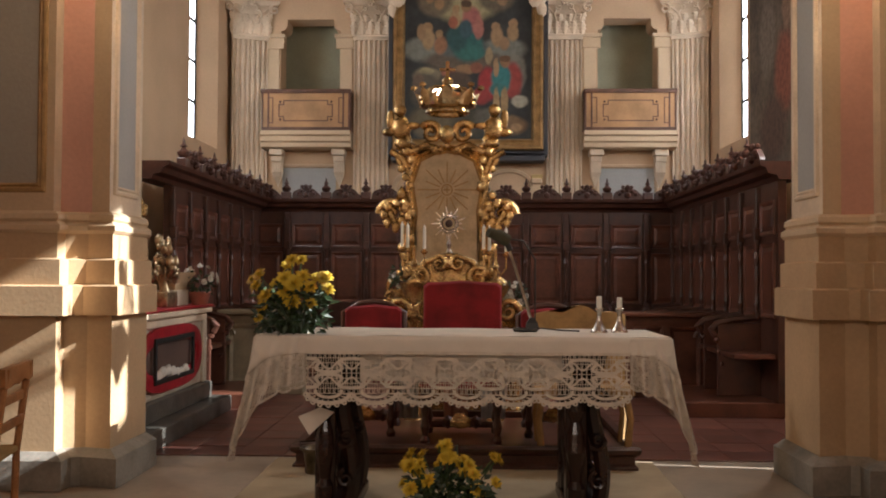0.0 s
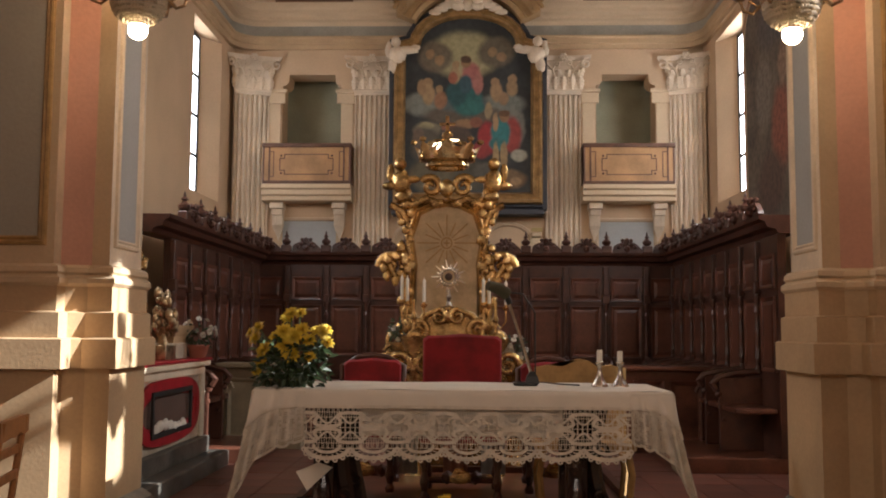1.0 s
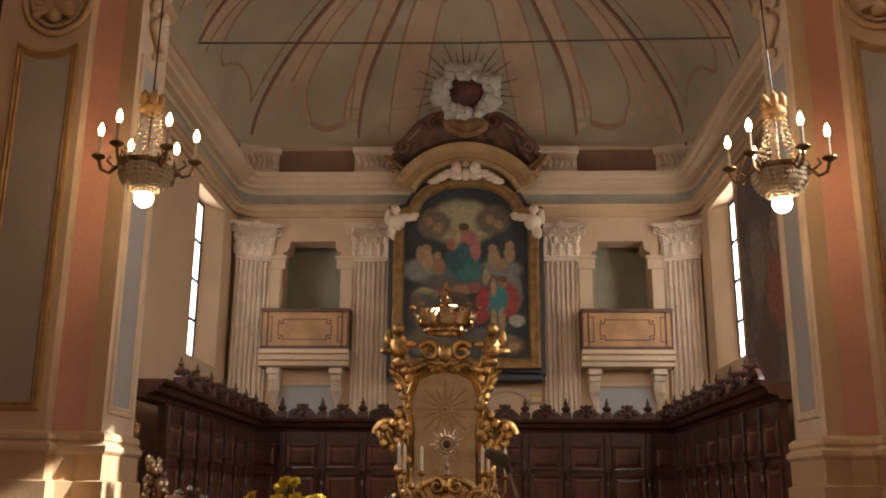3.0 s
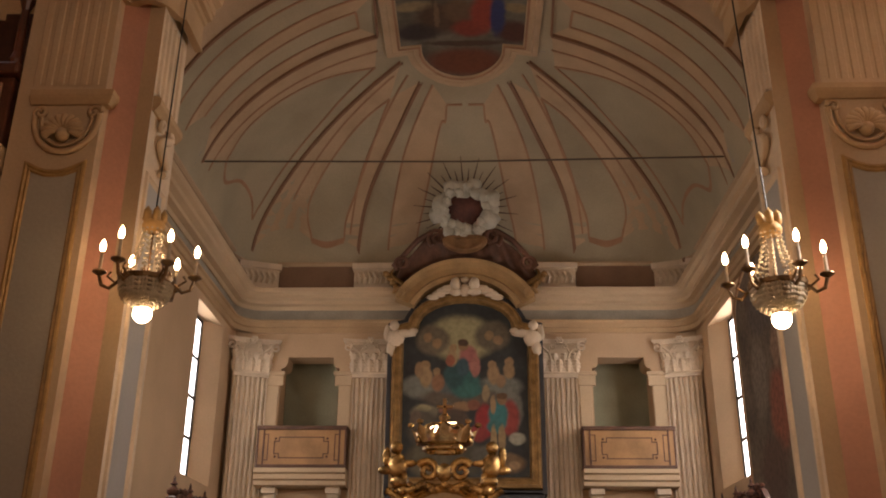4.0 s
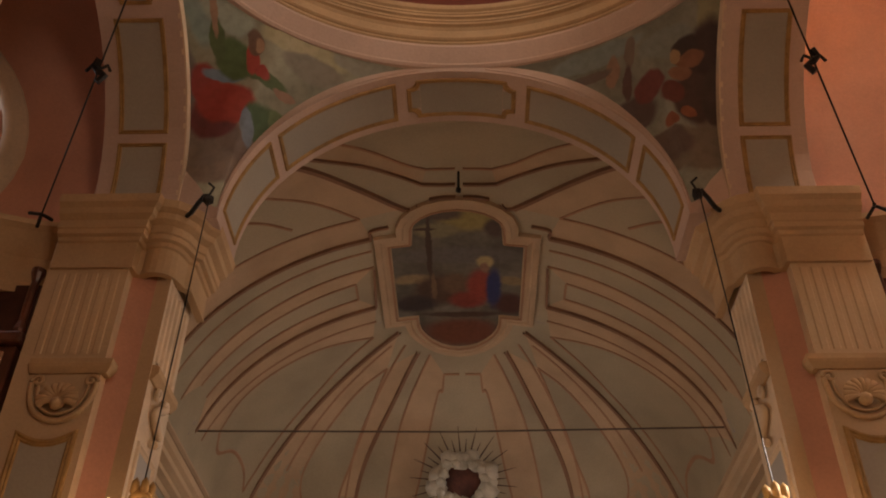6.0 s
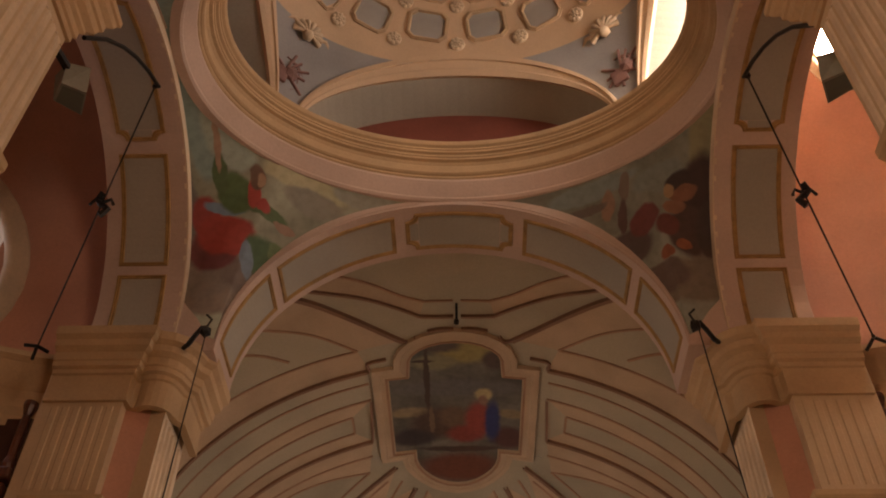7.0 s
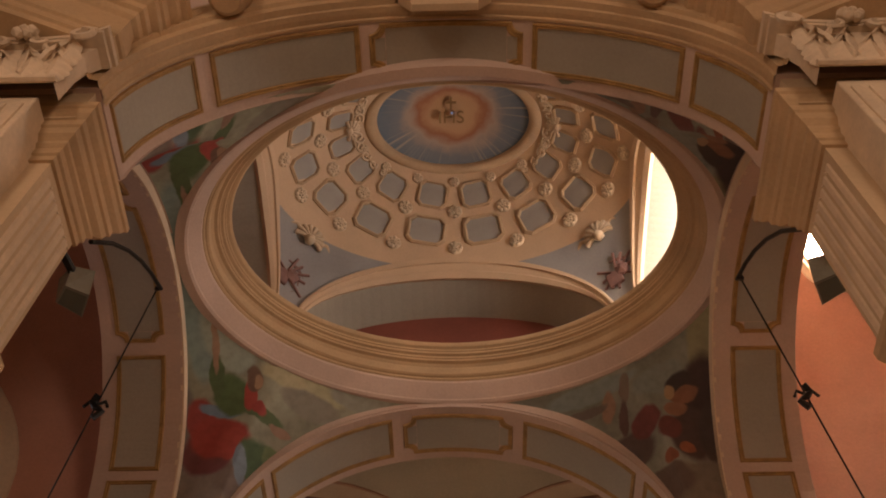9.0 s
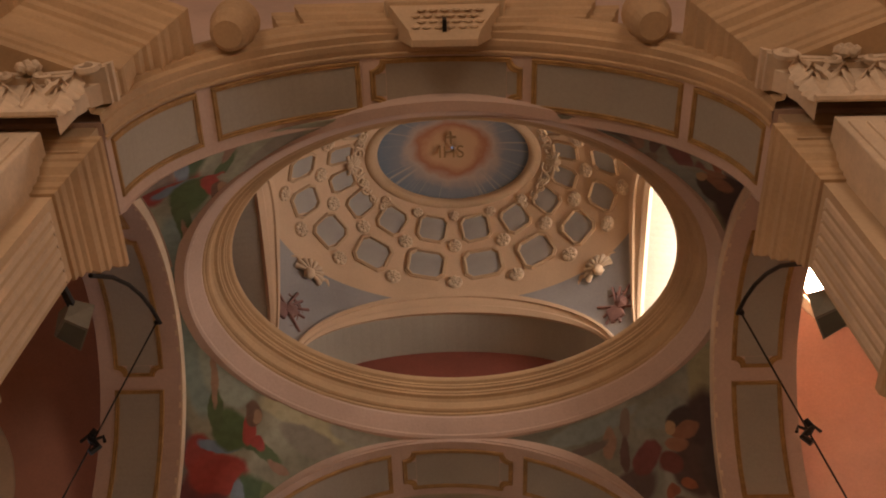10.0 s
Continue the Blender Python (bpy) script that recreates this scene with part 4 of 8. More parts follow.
def letters(body, size, m, parent, label="", depth=0.006):
    cu = bpy.data.curves.new("letters", "FONT")
    cu.body, cu.size, cu.align_x, cu.align_y, cu.extrude = body, size, "CENTER", "CENTER", depth
    tmp = bpy.data.objects.new("letters", cu)
    me = bpy.data.meshes.new_from_object(tmp)
    bpy.data.objects.remove(tmp)
    me.materials.append(IHS)
    ob = new("lettering", me)
    ob.parent, ob.matrix_basis = parent, m
    return ob


mono = letters("IHS", 0.21, Matrix.Translation((rcx - .02, rcy + .02, DZ + DH - .075)) @ pose(0, 0, 0, 180, 0, 0), dome)
bm = bmesh.new()
box(bm, -.012, .012, .10, .25, -.006, .006)
box(bm, -.06, .06, .17, .20, -.006, .006)
cross = part("lettering_cross", bm, IHS, dome)
cross.matrix_basis = mono.matrix_basis
# coffers and rosettes
oct8 = [(-.5, -.32), (-.34, -.5), (.34, -.5), (.5, -.32), (.5, .32), (.34, .5), (-.34, .5), (-.5, .32)]
bm = bmesh.new()
cap(bm, [(x * .9, y * .9, .25) for x, y in oct8])
COFMESH = mesh_of("coffer", bm, BLUEGREY)
bm = bmesh.new()
grid(bm, [[(x * k, y * k, h) for x, y in oct8] for k, h in ((1.13, 0), (1.12, .7), (1.05, .75), (1.04, .95), (.97, 1.0), (.93, .9), (.88, .2))], closed_u=True)
COFFRAME = mesh_of("coffer_frame", bm, RIB)
bm = bmesh.new()
for k in range(8):
    a = 2 * math.pi * k / 8
    blob(bm, (.34 * math.cos(a), .34 * math.sin(a), .25), .17, 1, (1, 1, .8))
for k in range(5):
    a = 2 * math.pi * k / 5 + .3
    blob(bm, (.15 * math.cos(a), .15 * math.sin(a), .4), .11, 1)
blob(bm, (0, 0, .5), .1, 1)
lathe(bm, [(.5, 0), (.5, .1), (.4, .2), (.2, .3)], 16)
ROSMESH = mesh_of("rosette", bm, WHITE)
ROSMESH.shade_smooth()


def dome_frame(t, p):
    c = dome_at(t, p)
    e, u = dome_at(t + .01, p) - c, dome_at(t, p + .01) - c
    e, u = e.normalized(), u.normalized()
    nn = e.cross(u).normalized()
    inw = Vector((rcx, rcy, DZ)) - c
    if nn.dot(inw) < 0:
        nn = -nn
    e = u.cross(nn)
    return Matrix(((e.x, u.x, nn.x, c.x), (e.y, u.y, nn.y, c.y), (e.z, u.z, nn.z, c.z), (0, 0, 0, 1)))


NCOF = 16
for row, (p, hgt) in enumerate(((.725, .150), (.955, .130))):
    for k in range(NCOF):
        t = 2 * math.pi * (k + .5) / NCOF
        wd = (dome_at(t + .05, p) - dome_at(t - .05, p)).length * 10 * 2 * math.pi / NCOF * .64
        c = new("coffer", COFMESH)
        c.parent, c.matrix_basis = dome, dome_frame(t, p) @ Matrix.Diagonal((wd, hgt * 2.30, .04, 1))
        fr = new("coffer_frame", COFFRAME)
        fr.parent = c
for p, size in ((.622, .17), (.848, .165), (1.048, .12)):
    for k in range(NCOF):
        t = 2 * math.pi * k / NCOF
        r = new("rosette", ROSMESH)
        r.parent, r.matrix_basis = dome, dome_frame(t, p) @ Matrix.Diagonal((size, size, .09, 1))
# shells and trophies in the corners
TROPH = mat("dark_red_relief", (0.30, 0.165, 0.145), 0.7, var=.15, scale=8)
for a in (39, 142, 218, 321):
    t = radians(a)
    m = dome_frame(t, .475)
    bm = bmesh.new()
    for k in range(9):
        q = radians(-10 + 200 * k / 8)
        tube(bm, [(math.cos(q) * r * .12, math.sin(q) * r * .12 - .03, .012 + .022 * math.sin(r * 3)) for r in (.1, .4, .7, 1)], .019, 6, lambda x: .4 + .8 * x)
    blob(bm, (0, -.05, .04), .05, 1)
    sh = part("shell", bm, WHITE, dome, "white stucco shell", smooth=True)
    sh.matrix_basis = m @ Matrix.Diagonal((1.35, 1.35, 1.3, 1))
    bm = bmesh.new()
    for sg in (-1, 1):
        tube(bm, [(sg * (.1 + .1 * k), .0 - .02 * k + .06 * math.sin(k * 1.6), .0) for k in range(4)], .035, 6, lambda x: 1 - .6 * x)
    s2 = part("scroll", bm, DOMECREAM, dome, smooth=True)
    s2.matrix_basis = m
    m2 = dome_frame(t + (.02 if a < 180 else -.02), .225) @ Matrix.Diagonal((1.35, 1.35, 1.2, 1))
    bm = bmesh.new()
    for ang, ln in ((-40, .22), (35, .2), (80, .2), (5, .16), (60, .18)):
        q = radians(ang)
        d = Vector((math.cos(q), math.sin(q), 0))
        tube(bm, [-d * ln * .8 + Vector((0, 0, .01)), d * ln + Vector((0, 0, .02))], .012, 5)
        tube(bm, [d * ln * .7 + Vector((-d.y, d.x, 0)) * .05, d * ln * .7 - Vector((-d.y, d.x, 0)) * .05], .011, 5)
    box(bm, -.09, .03, -.12, .02, 0, .03, .01)
    blob(bm, (.05, 0, .02), .06, 1, (1, 1.2, .5))
    tr = part("trophy", bm, TROPH, dome, "dark red relief of crossed emblems")
    tr.matrix_basis = m2


# shells and acanthus scrolls at the ends of the oval painting
for a in (0, 180):
    m = dome_frame(radians(a), 1.02)
    bm = bmesh.new()
    for k in range(9):
        q = radians(-10 + 200 * k / 8)
        tube(bm, [(math.cos(q) * r * .11, math.sin(q) * r * .11 - .02, .015 + .025 * math.sin(r * 3)) for r in (.1, .4, .7, 1)], .019, 6, lambda x: .4 + .8 * x)
    blob(bm, (0, -.03, .04), .05, 1)
    part("shell", bm, WHITE, dome, "white stucco shell", smooth=True).matrix_basis = m
    for sg in (-1, 1):
        bm = bmesh.new()
        for k in range(5):
            f = dome_frame(radians(a) + sg * (.16 + .16 * k), 1.055 - .012 * k)
            r = .075 - .008 * k
            tube(bm, [f @ Vector((r * (1 - t / 10) * math.cos(sg * t + 1), r * (1 - t / 10) * math.sin(sg * t + 1), .02)) for t in np.linspace(0, 8, 16)], .015, 5)
        part("acanthus_scroll", bm, WHITE, dome, "white stucco leaf scroll", smooth=True)


# ---- end wall: pilasters, choir balconies, altarpiece ----
def acanthus(bm, x, y, z, w, h, out, lean=0.0):
    """A leaf standing on z, curling out along -y, with a lobed edge and a raised midrib."""
    rows = []
    for k in range(9):
        t = k / 8
        half = w / 2 * (.62 + .5 * math.sin(2.6 * t)) * (1 - .62 * t ** 4) * (1 if k % 2 else .76)
        yy = y - out * (.25 * t + .75 * t ** 4)
        zz = z + h * (t if t < .88 else .88 - (t - .88) * .9)
        xc = x + lean * t
        rows.append([(xc - half, yy + .018, zz), (xc - half * .5, yy - .004, zz), (xc, yy - .020, zz), (xc + half * .5, yy - .004, zz), (xc + half, yy + .018, zz)])
    grid(bm, rows)


def capital_mesh(bm, w, h, d):
    """Corinthian capital, base centre at 0, out along -y."""
    grid(bm, [[(x * k, y, z) for x, y in ((-w / 2, 0), (-w / 2, -d), (w / 2, -d), (w / 2, 0))] for k, z in ((.98, 0), (.98, h * .5), (1.08, h * .72), (1.25, h * .86))], mi=0)
    tube(bm, [(-w * .51, -d, .012), (w * .51, -d, .012)], .018, 6)
    ab = [(-w * .74, 0), (-w * .74, -d - .09), (-w * .45, -d - .05), (0, -d - .035), (w * .45, -d - .05), (w * .74, -d - .09), (w * .74, 0)]
    for k, z0, z1 in ((.95, h * .86, h * .92), (1.0, h * .92, h)):
        lo, hi = [(x * k, y * k, z0) for x, y in ab], [(x * k, y * k, z1) for x, y in ab]
        grid(bm, [lo, hi])
        cap(bm, lo)
        cap(bm, hi)
    for k in range(5):
        acanthus(bm, (k - 2) * w * .225, -d, .02, w * .25, h * .40, .055)
    for k in range(4):
        acanthus(bm, (k - 1.5) * w * .27, -d + .01, h * .20, w * .27, h * .44, .075)
    for sg in (-1, 1):
        acanthus(bm, sg * w * .40, -d, h * .30, w * .22, h * .40, .09, sg * w * .12)
        for c, r0 in ((Vector((sg * w * .60, -d - .075, h * .74)), .17 * w), (Vector((sg * w * .15, -d - .04, h * .76)), .10 * w)):
            turn = sg if r0 > .06 else -sg
            tube(bm, [c + Vector((turn * r0 * (1 - t / 10) * math.cos(t), -.010 * t / 3, r0 * (1 - t / 10) * math.sin(t))) for t in np.linspace(1.2, 9, 24)], .018 if r0 > .06 else .013, 5)
            tube(bm, [(sg * w * .22, -d, h * .42), (sg * w * .28, -d - .03, h * .6), c + Vector((0, 0, r0 * .95))], .017, 5)
    for k in range(6):
        a = 2 * math.pi * k / 6
        blob(bm, (.042 * math.cos(a), -d - .075, h * .93 + .042 * math.sin(a)), .030, 1)
    blob(bm, (0, -d - .09, h * .93), .025, 1)


CAP = bmesh.new()
capital_mesh(CAP, .56, .53, .10)
CAPMESH = mesh_of("capital", CAP, WHITE)
PW, PZ0, PZ1 = 0.52, 2.0, 4.88
bm = bmesh.new()
outline = [(-PW / 2, 0), (-PW / 2, -.09)]
nf = 7
step = PW / nf
for k in range(nf):
    x = -PW / 2 + step * k
    outline += [(x + step * .22, -.09)] + [(x + step * (.5 - .28 * math.cos(a)), -.09 + .045 * math.sin(a)) for a in (.5, 1.1, 1.57, 2.0, 2.6)] + [(x + step * .78, -.09)]
outline += [(PW / 2, -.09), (PW / 2, 0)]
grid(bm, [[(x, y, z) for x, y in outline] for z in (PZ0, PZ1 - .06)])
box(bm, -PW / 2 - .01, PW / 2 + .01, -.10, 0, PZ1 - .07, PZ1 - .01, .008)
FLUTED = mesh_of("fluted_shaft", bm, WHITE)
for x, turn, y in ((-3.25, 22, 13.93), (-1.42, 0, 14.0), (1.44, 0, 14.0), (3.30, -22, 13.93)):
    p = thing("pilaster", "white fluted stucco pilaster with corinthian capital on the end wall", "pilaster", pose(x, y, 0, 0, 0, turn), "fluted pilasters", "structure")
    a, b = new("shaft", FLUTED), new("capital", CAPMESH)
    a.parent = b.parent = p
    b.location = (0, 0, PZ1 - .01)
    bm = bmesh.new()
    box(bm, -.30, .30, -.16, .05, COR_Z1 + .0, COR_Z1 + .40, .01)
    box(bm, -.33, .33, -.20, .05, COR_Z1 + .36, COR_Z1 + .46, .01)
    for k in range(6):
        tube(bm, [(-.22 + .088 * k, -.17, COR_Z1 + .12), (-.20 + .088 * k, -.2, COR_Z1 + .2), (-.24 + .088 * k, -.17, COR_Z1 + .3)], .035, 5)
    part("attic_block", bm, WHITE, p, "white stucco block with relief")
BALW = mat("honey_wood", (0.46, 0.245, 0.095), 0.5, var=.15, scale=3, fine=60)
BALD = mat("brown_wood_line", (0.14, 0.06, 0.03), 0.5, var=.2, scale=5)
for x0, x1 in ((-2.99, -1.71), (1.72, 3.02)):
    c, w = (x0 + x1) / 2, (x1 - x0) / 2
    b = thing("choir_balcony", "honey-coloured wooden balcony front with dark inlaid lines over a cream ledge", "balcony", pose(c, 14.0, 0), "choir balconies")
    bm = bmesh.new()
    box(bm, -w, w, -.34, -.02, 3.45, 3.98, .008)
    part("front", bm, BALW, b)
    bm = bmesh.new()
    box(bm, -w - .02, w + .02, -.37, -.02, 3.97, 4.03, .012)
    box(bm, -w - .01, w + .01, -.355, -.02, 3.43, 3.475, .006)
    for sg in (-1, 1):
        for xx in (.86, .995):
            box(bm, sg * w * xx - .012, sg * w * xx + .012, -.352, -.1, 3.46, 3.98, .003)
    part("rail", bm, BALD, b, "dark brown rail and edging")
    lp = [(-.40, 3.62), (-.33, 3.62), (-.33, 3.56), (.33, 3.56), (.33, 3.62), (.40, 3.62), (.40, 3.81), (.33, 3.81), (.33, 3.87), (-.33, 3.87), (-.33, 3.81), (-.40, 3.81)]
    bm = bmesh.new()
    flat_frame(bm, lp, [(0, 0), (0, .012), (.014, .012), (.014, 0)], lambda x, z, h: Vector((x, -.338 - h, z)))
    for sg in (-1, 1):
        flat_frame(bm, [(sg * .52 - .04, 3.53), (sg * .52 + .04, 3.53), (sg * .52 + .04, 3.91), (sg * .52 - .04, 3.91)], [(0, 0), (0, .012), (.012, .012), (.012, 0)], lambda x, z, h: Vector((x, -.338 - h, z)))
        for zz in (3.585, 3.845):
            blob(bm, (sg * .375, -.342, zz), .02, 1, (1, .4, 1))
    part("inlay", bm, BALD, b)
    bm = bmesh.new()
    prof = [(-.30, 3.42), (-.40, 3.42), (-.40, 3.36), (-.36, 3.34), (-.36, 3.27), (-.32, 3.25), (-.32, 3.19), (-.28, 3.17)]
    pr = [(.0, 3.43)] + prof + [(.0, 3.17)]
    grid(bm, [[(x, y, z) for y, z in pr] for x in (-w - .02, w + .02)], closed_u=True)
    for x in (-w - .02, w + .02):
        cap(bm, [(x, y, z) for y, z in pr])
    part("ledge", bm, CREAM, b, "cream moulded ledge")
    for sg in (-1, 1):
        bm = bmesh.new()
        xx = sg * (w - .18)
        box(bm, xx - .10, xx + .10, -.24, 0, 3.08, 3.17, .01)
        box(bm, xx - .08, xx + .08, -.18, 0, 2.99, 3.08, .01)
        grid(bm, [[(xx + a * k, y, z) for a, y in ((-.075, 0), (-.075, d), (.075, d), (.075, 0))] for k, d, z in ((1, -.14, 3.0), (1, -.13, 2.84), (.85, -.09, 2.78), (.3, -.05, 2.68), (.1, -.02, 2.62))])
        for q in (-.035, 0, .035):
            box(bm, xx + q - .01, xx + q + .01, -.15, -.1, 2.86, 2.98)
        part("corbel", bm, WHITE, b, "white stucco corbel")
    bm = bmesh.new()
    loop = [(-.42, 2.3), (.42, 2.3), (.42, 2.93), (-.42, 2.93)]
    flat_frame(bm, loop, [(-.04, 0), (-.03, .03), (0, .03), (.02, .0)], lambda x, z, h: Vector((x, -.002 - h, z)))
    part("panel_frame", bm, RIB, b)
    bm = bmesh.new()
    fill_loop(bm, loop, lambda x, z, h: Vector((x, -.006, z)))
    part("wall_panel", bm, BLUEGREY, b, "blue-grey painted panel")
    for sg in (-1, 1):
        bm = bmesh.new()
        xa, xb = sg * .46, sg * .64
        box(bm, min(xa, xb), max(xa, xb), -.03, 0, 4.03, 4.70, .004)
        box(bm, min(sg * .37, sg * .66), max(sg * .37, sg * .66), -.06, 0, 4.86, 4.92, .012)
        box(bm, min(sg * .39, sg * .66), max(sg * .39, sg * .66), -.045, 0, 4.70, 4.86, .012)
        part("niche_post", bm, CREAM, b, "cream post beside the opening")

# altarpiece
alt = thing("altarpiece", "dark painting of figures on clouds in a gilded arched frame", "painting", pose(0.02, 13.70, 0))
half = []
for a in np.linspace(0, math.pi, 15):
    half.append((.70 * math.cos(a), 5.50 + .40 * math.sin(a)))
ALOOP = [(-.92, 3.30), (.92, 3.30), (.92, 5.40), (.80, 5.43)] + half + [(-.80, 5.43), (-.92, 5.40)]
GLOW = [(-0.06, 5.35, 0.551, 0.372, (0.32, 0.28, 0.143)), (-0.48, 5.32, 0.278, 0.252, (0.136, 0.104, 0.062)), (-0.56, 5.36, 0.07, 0.084, (0.272, 0.16, 0.074)), (-0.42, 5.27, 0.081, 0.084, (0.264, 0.16, 0.074)), (0.41, 5.39, 0.29, 0.252, (0.12, 0.096, 0.059)), (0.36, 5.39, 0.075, 0.078, (0.256, 0.16, 0.074)), (0.49, 5.32, 0.081, 0.078, (0.264, 0.16, 0.081)), (-0.64, 4.61, 0.348, 0.192, (0.176, 0.18, 0.146)), (0.51, 4.61, 0.348, 0.18, (0.16, 0.164, 0.133)), (-0.06, 4.45, 0.638, 0.156, (0.104, 0.08, 0.053)), (-0.06, 4.61, 0.406, 0.144, (0.08, 0.096, 0.087)), (-0.59, 4.93, 0.081, 0.084, (0.288, 0.176, 0.081))]
CLOUD_PUTTI = [(-0.58, 4.76, 0.099, 0.18, (0.32, 0.208, 0.099)), (-0.68, 4.86, 0.07, 0.132, (0.272, 0.168, 0.081)), (-0.42, 4.83, 0.064, 0.072, (0.288, 0.176, 0.081)), (-0.4, 4.67, 0.104, 0.144, (0.264, 0.128, 0.062)), (0.4, 4.94, 0.07, 0.072, (0.288, 0.176, 0.087)), (0.42, 4.79, 0.099, 0.156, (0.304, 0.192, 0.093)), (0.65, 4.98, 0.075, 0.078, (0.288, 0.176, 0.087)), (0.65, 4.85, 0.093, 0.132, (0.288, 0.184, 0.087)), (0.53, 4.69, 0.081, 0.108, (0.264, 0.16, 0.081)), (0.3, 4.51, 0.058, 0.144, (0.272, 0.2, 0.105)), (-0.01, 4.67, 0.244, 0.264, (0.028, 0.108, 0.096)), (-0.17, 4.78, 0.162, 0.204, (0.024, 0.072, 0.071))]
MADONNA = [(0.08, 4.56, 0.174, 0.12, (0.036, 0.128, 0.112)), (0.05, 5.05, 0.151, 0.204, (0.32, 0.112, 0.093)), (0.15, 4.91, 0.081, 0.168, (0.336, 0.136, 0.105)), (-0.03, 4.91, 0.104, 0.156, (0.04, 0.08, 0.093)), (-0.03, 5.25, 0.081, 0.102, (0.24, 0.136, 0.062)), (-0.03, 5.28, 0.087, 0.06, (0.08, 0.044, 0.022)), (-0.18, 5.2, 0.064, 0.072, (0.32, 0.2, 0.093)), (-0.19, 5.05, 0.081, 0.144, (0.336, 0.224, 0.112)), (-0.22, 5, 0.07, 0.096, (0.288, 0.096, 0.05)), (-0.27, 4.26, 0.128, 0.084, (0.272, 0.096, 0.05)), (-0.06, 4.31, 0.151, 0.084, (0.24, 0.136, 0.062)), (0.12, 4.34, 0.104, 0.078, (0.208, 0.08, 0.043))]
HEADS = [(-0.17, 4.15, 0.232, 0.144, (0.072, 0.048, 0.031)), (-0.59, 4.23, 0.22, 0.132, (0.176, 0.144, 0.087)), (-0.6, 4.29, 0.116, 0.054, (0.288, 0.24, 0.124)), (-0.61, 3.99, 0.244, 0.3, (0.08, 0.068, 0.046)), (-0.72, 4.1, 0.093, 0.18, (0.128, 0.088, 0.056)), (0.7, 4.26, 0.151, 0.312, (0.16, 0.152, 0.118)), (0.65, 4.15, 0.151, 0.288, (0.256, 0.04, 0.028)), (0.29, 4.1, 0.151, 0.264, (0.288, 0.028, 0.025)), (0.2, 3.93, 0.128, 0.144, (0.24, 0.032, 0.025)), (0.48, 4.18, 0.151, 0.252, (0.036, 0.16, 0.155)), (0.44, 4.02, 0.139, 0.108, (0.04, 0.136, 0.13)), (0.54, 4.42, 0.081, 0.096, (0.24, 0.128, 0.056))]
ARCHANGEL = [(0.54, 4.47, 0.087, 0.054, (0.128, 0.064, 0.025)), (0.41, 3.85, 0.052, 0.204, (0.304, 0.208, 0.093)), (0.53, 3.84, 0.058, 0.228, (0.288, 0.192, 0.087)), (0.41, 4.34, 0.046, 0.144, (0.304, 0.192, 0.093)), (0.75, 3.85, 0.128, 0.096, (0.336, 0.32, 0.236)), (0.62, 3.5, 0.255, 0.156, (0.16, 0.096, 0.043)), (0.7, 3.47, 0.093, 0.06, (0.288, 0.176, 0.081)), (-0.06, 3.55, 0.406, 0.264, (0.064, 0.056, 0.034)), (-0.54, 3.55, 0.348, 0.264, (0.104, 0.084, 0.046)), (0.3, 3.61, 0.232, 0.144, (0.088, 0.08, 0.056))]
VIRGIN = painting("altarpiece_canvas", (0.040, 0.042, 0.038), [(x, z, a, b, tuple(c * 1.1 for c in col)) for x, z, a, b, col in GLOW + CLOUD_PUTTI + MADONNA + HEADS + ARCHANGEL], .62, .05, 2.6, .35, (1.12, .70))
bm = bmesh.new()
fill_loop(bm, ALOOP, lambda x, z, h: Vector((x, -.05, z)))
part("canvas", bm, VIRGIN, alt)
FRAMEG = mat("old_gilt_frame", (0.42, 0.25, 0.09), 0.42, 0.55, var=.2, scale=8)
bm = bmesh.new()
flat_frame(bm, ALOOP, [(-.17, 0), (-.17, .10), (-.15, .14), (-.12, .14), (-.105, .115), (-.06, .11), (-.05, .125), (-.03, .12), (-.015, .085), (0, .05)], lambda x, z, h: Vector((x, -h, z)))
part("frame", bm, FRAMEG, alt, "gilded moulded frame")
bm = bmesh.new()
flat_frame(bm, ALOOP, [(-.245, -.32), (-.24, .05), (-.18, .05), (-.16, 0)], lambda x, z, h: Vector((x, -h, z)))
box(bm, -1.12, 1.12, -.05, .3, 2.98, 3.10, .01)
box(bm, -1.05, 1.05, -.03, .3, 3.05, 3.22)
part("backing", bm, mat("dark_slate_wood", (0.05, 0.05, 0.055), .6), alt, "dark slate-coloured surround")
bm = bmesh.new()
rows = []
for d, h in ((.30, 0), (.30, .22), (.36, .26), (.40, .20), (.48, .22), (.54, .30), (.60, .32), (.62, .0)):
    rows.append([((.55 + d) * math.cos(a), -h, 5.52 + (.42 + d) * math.sin(a)) for a in np.linspace(.42, math.pi - .42, 25)])
grid(bm, rows)
for r in (0, -1):
    cap(bm, [row[r] for row in rows])
for sg in (-1, 1):
    tube(bm, [(sg * (.98 + .10 * (1 - t / 10) * math.cos(t)), -.28, 5.98 + .10 * (1 - t / 10) * math.sin(t)) for t in np.linspace(0, 8, 22)], .03, 6)
part("pediment", bm, mat("dull_ochre_stucco", (.46, .285, .12), .75, var=.14, scale=4), alt, "ochre curved pediment with scrolls")
for sg in (-1, 1):
    bm = bmesh.new()
    pts = [(sg * (1.0 + .13 * math.sin(t * 2)), -.16, 6.2 + .18 * t) for t in np.linspace(-.4, 1.2, 12)]
    tube(bm, pts, .05, 6, lambda x: 1.1 - .7 * x)
    for k in range(5):
        blob(bm, (sg * (1.0 + .05 * k), -.18, 6.05 + .07 * k), .06, 1, rough=.5)
    part("gilt_leaf", bm, FRAMEG, alt, smooth=True)
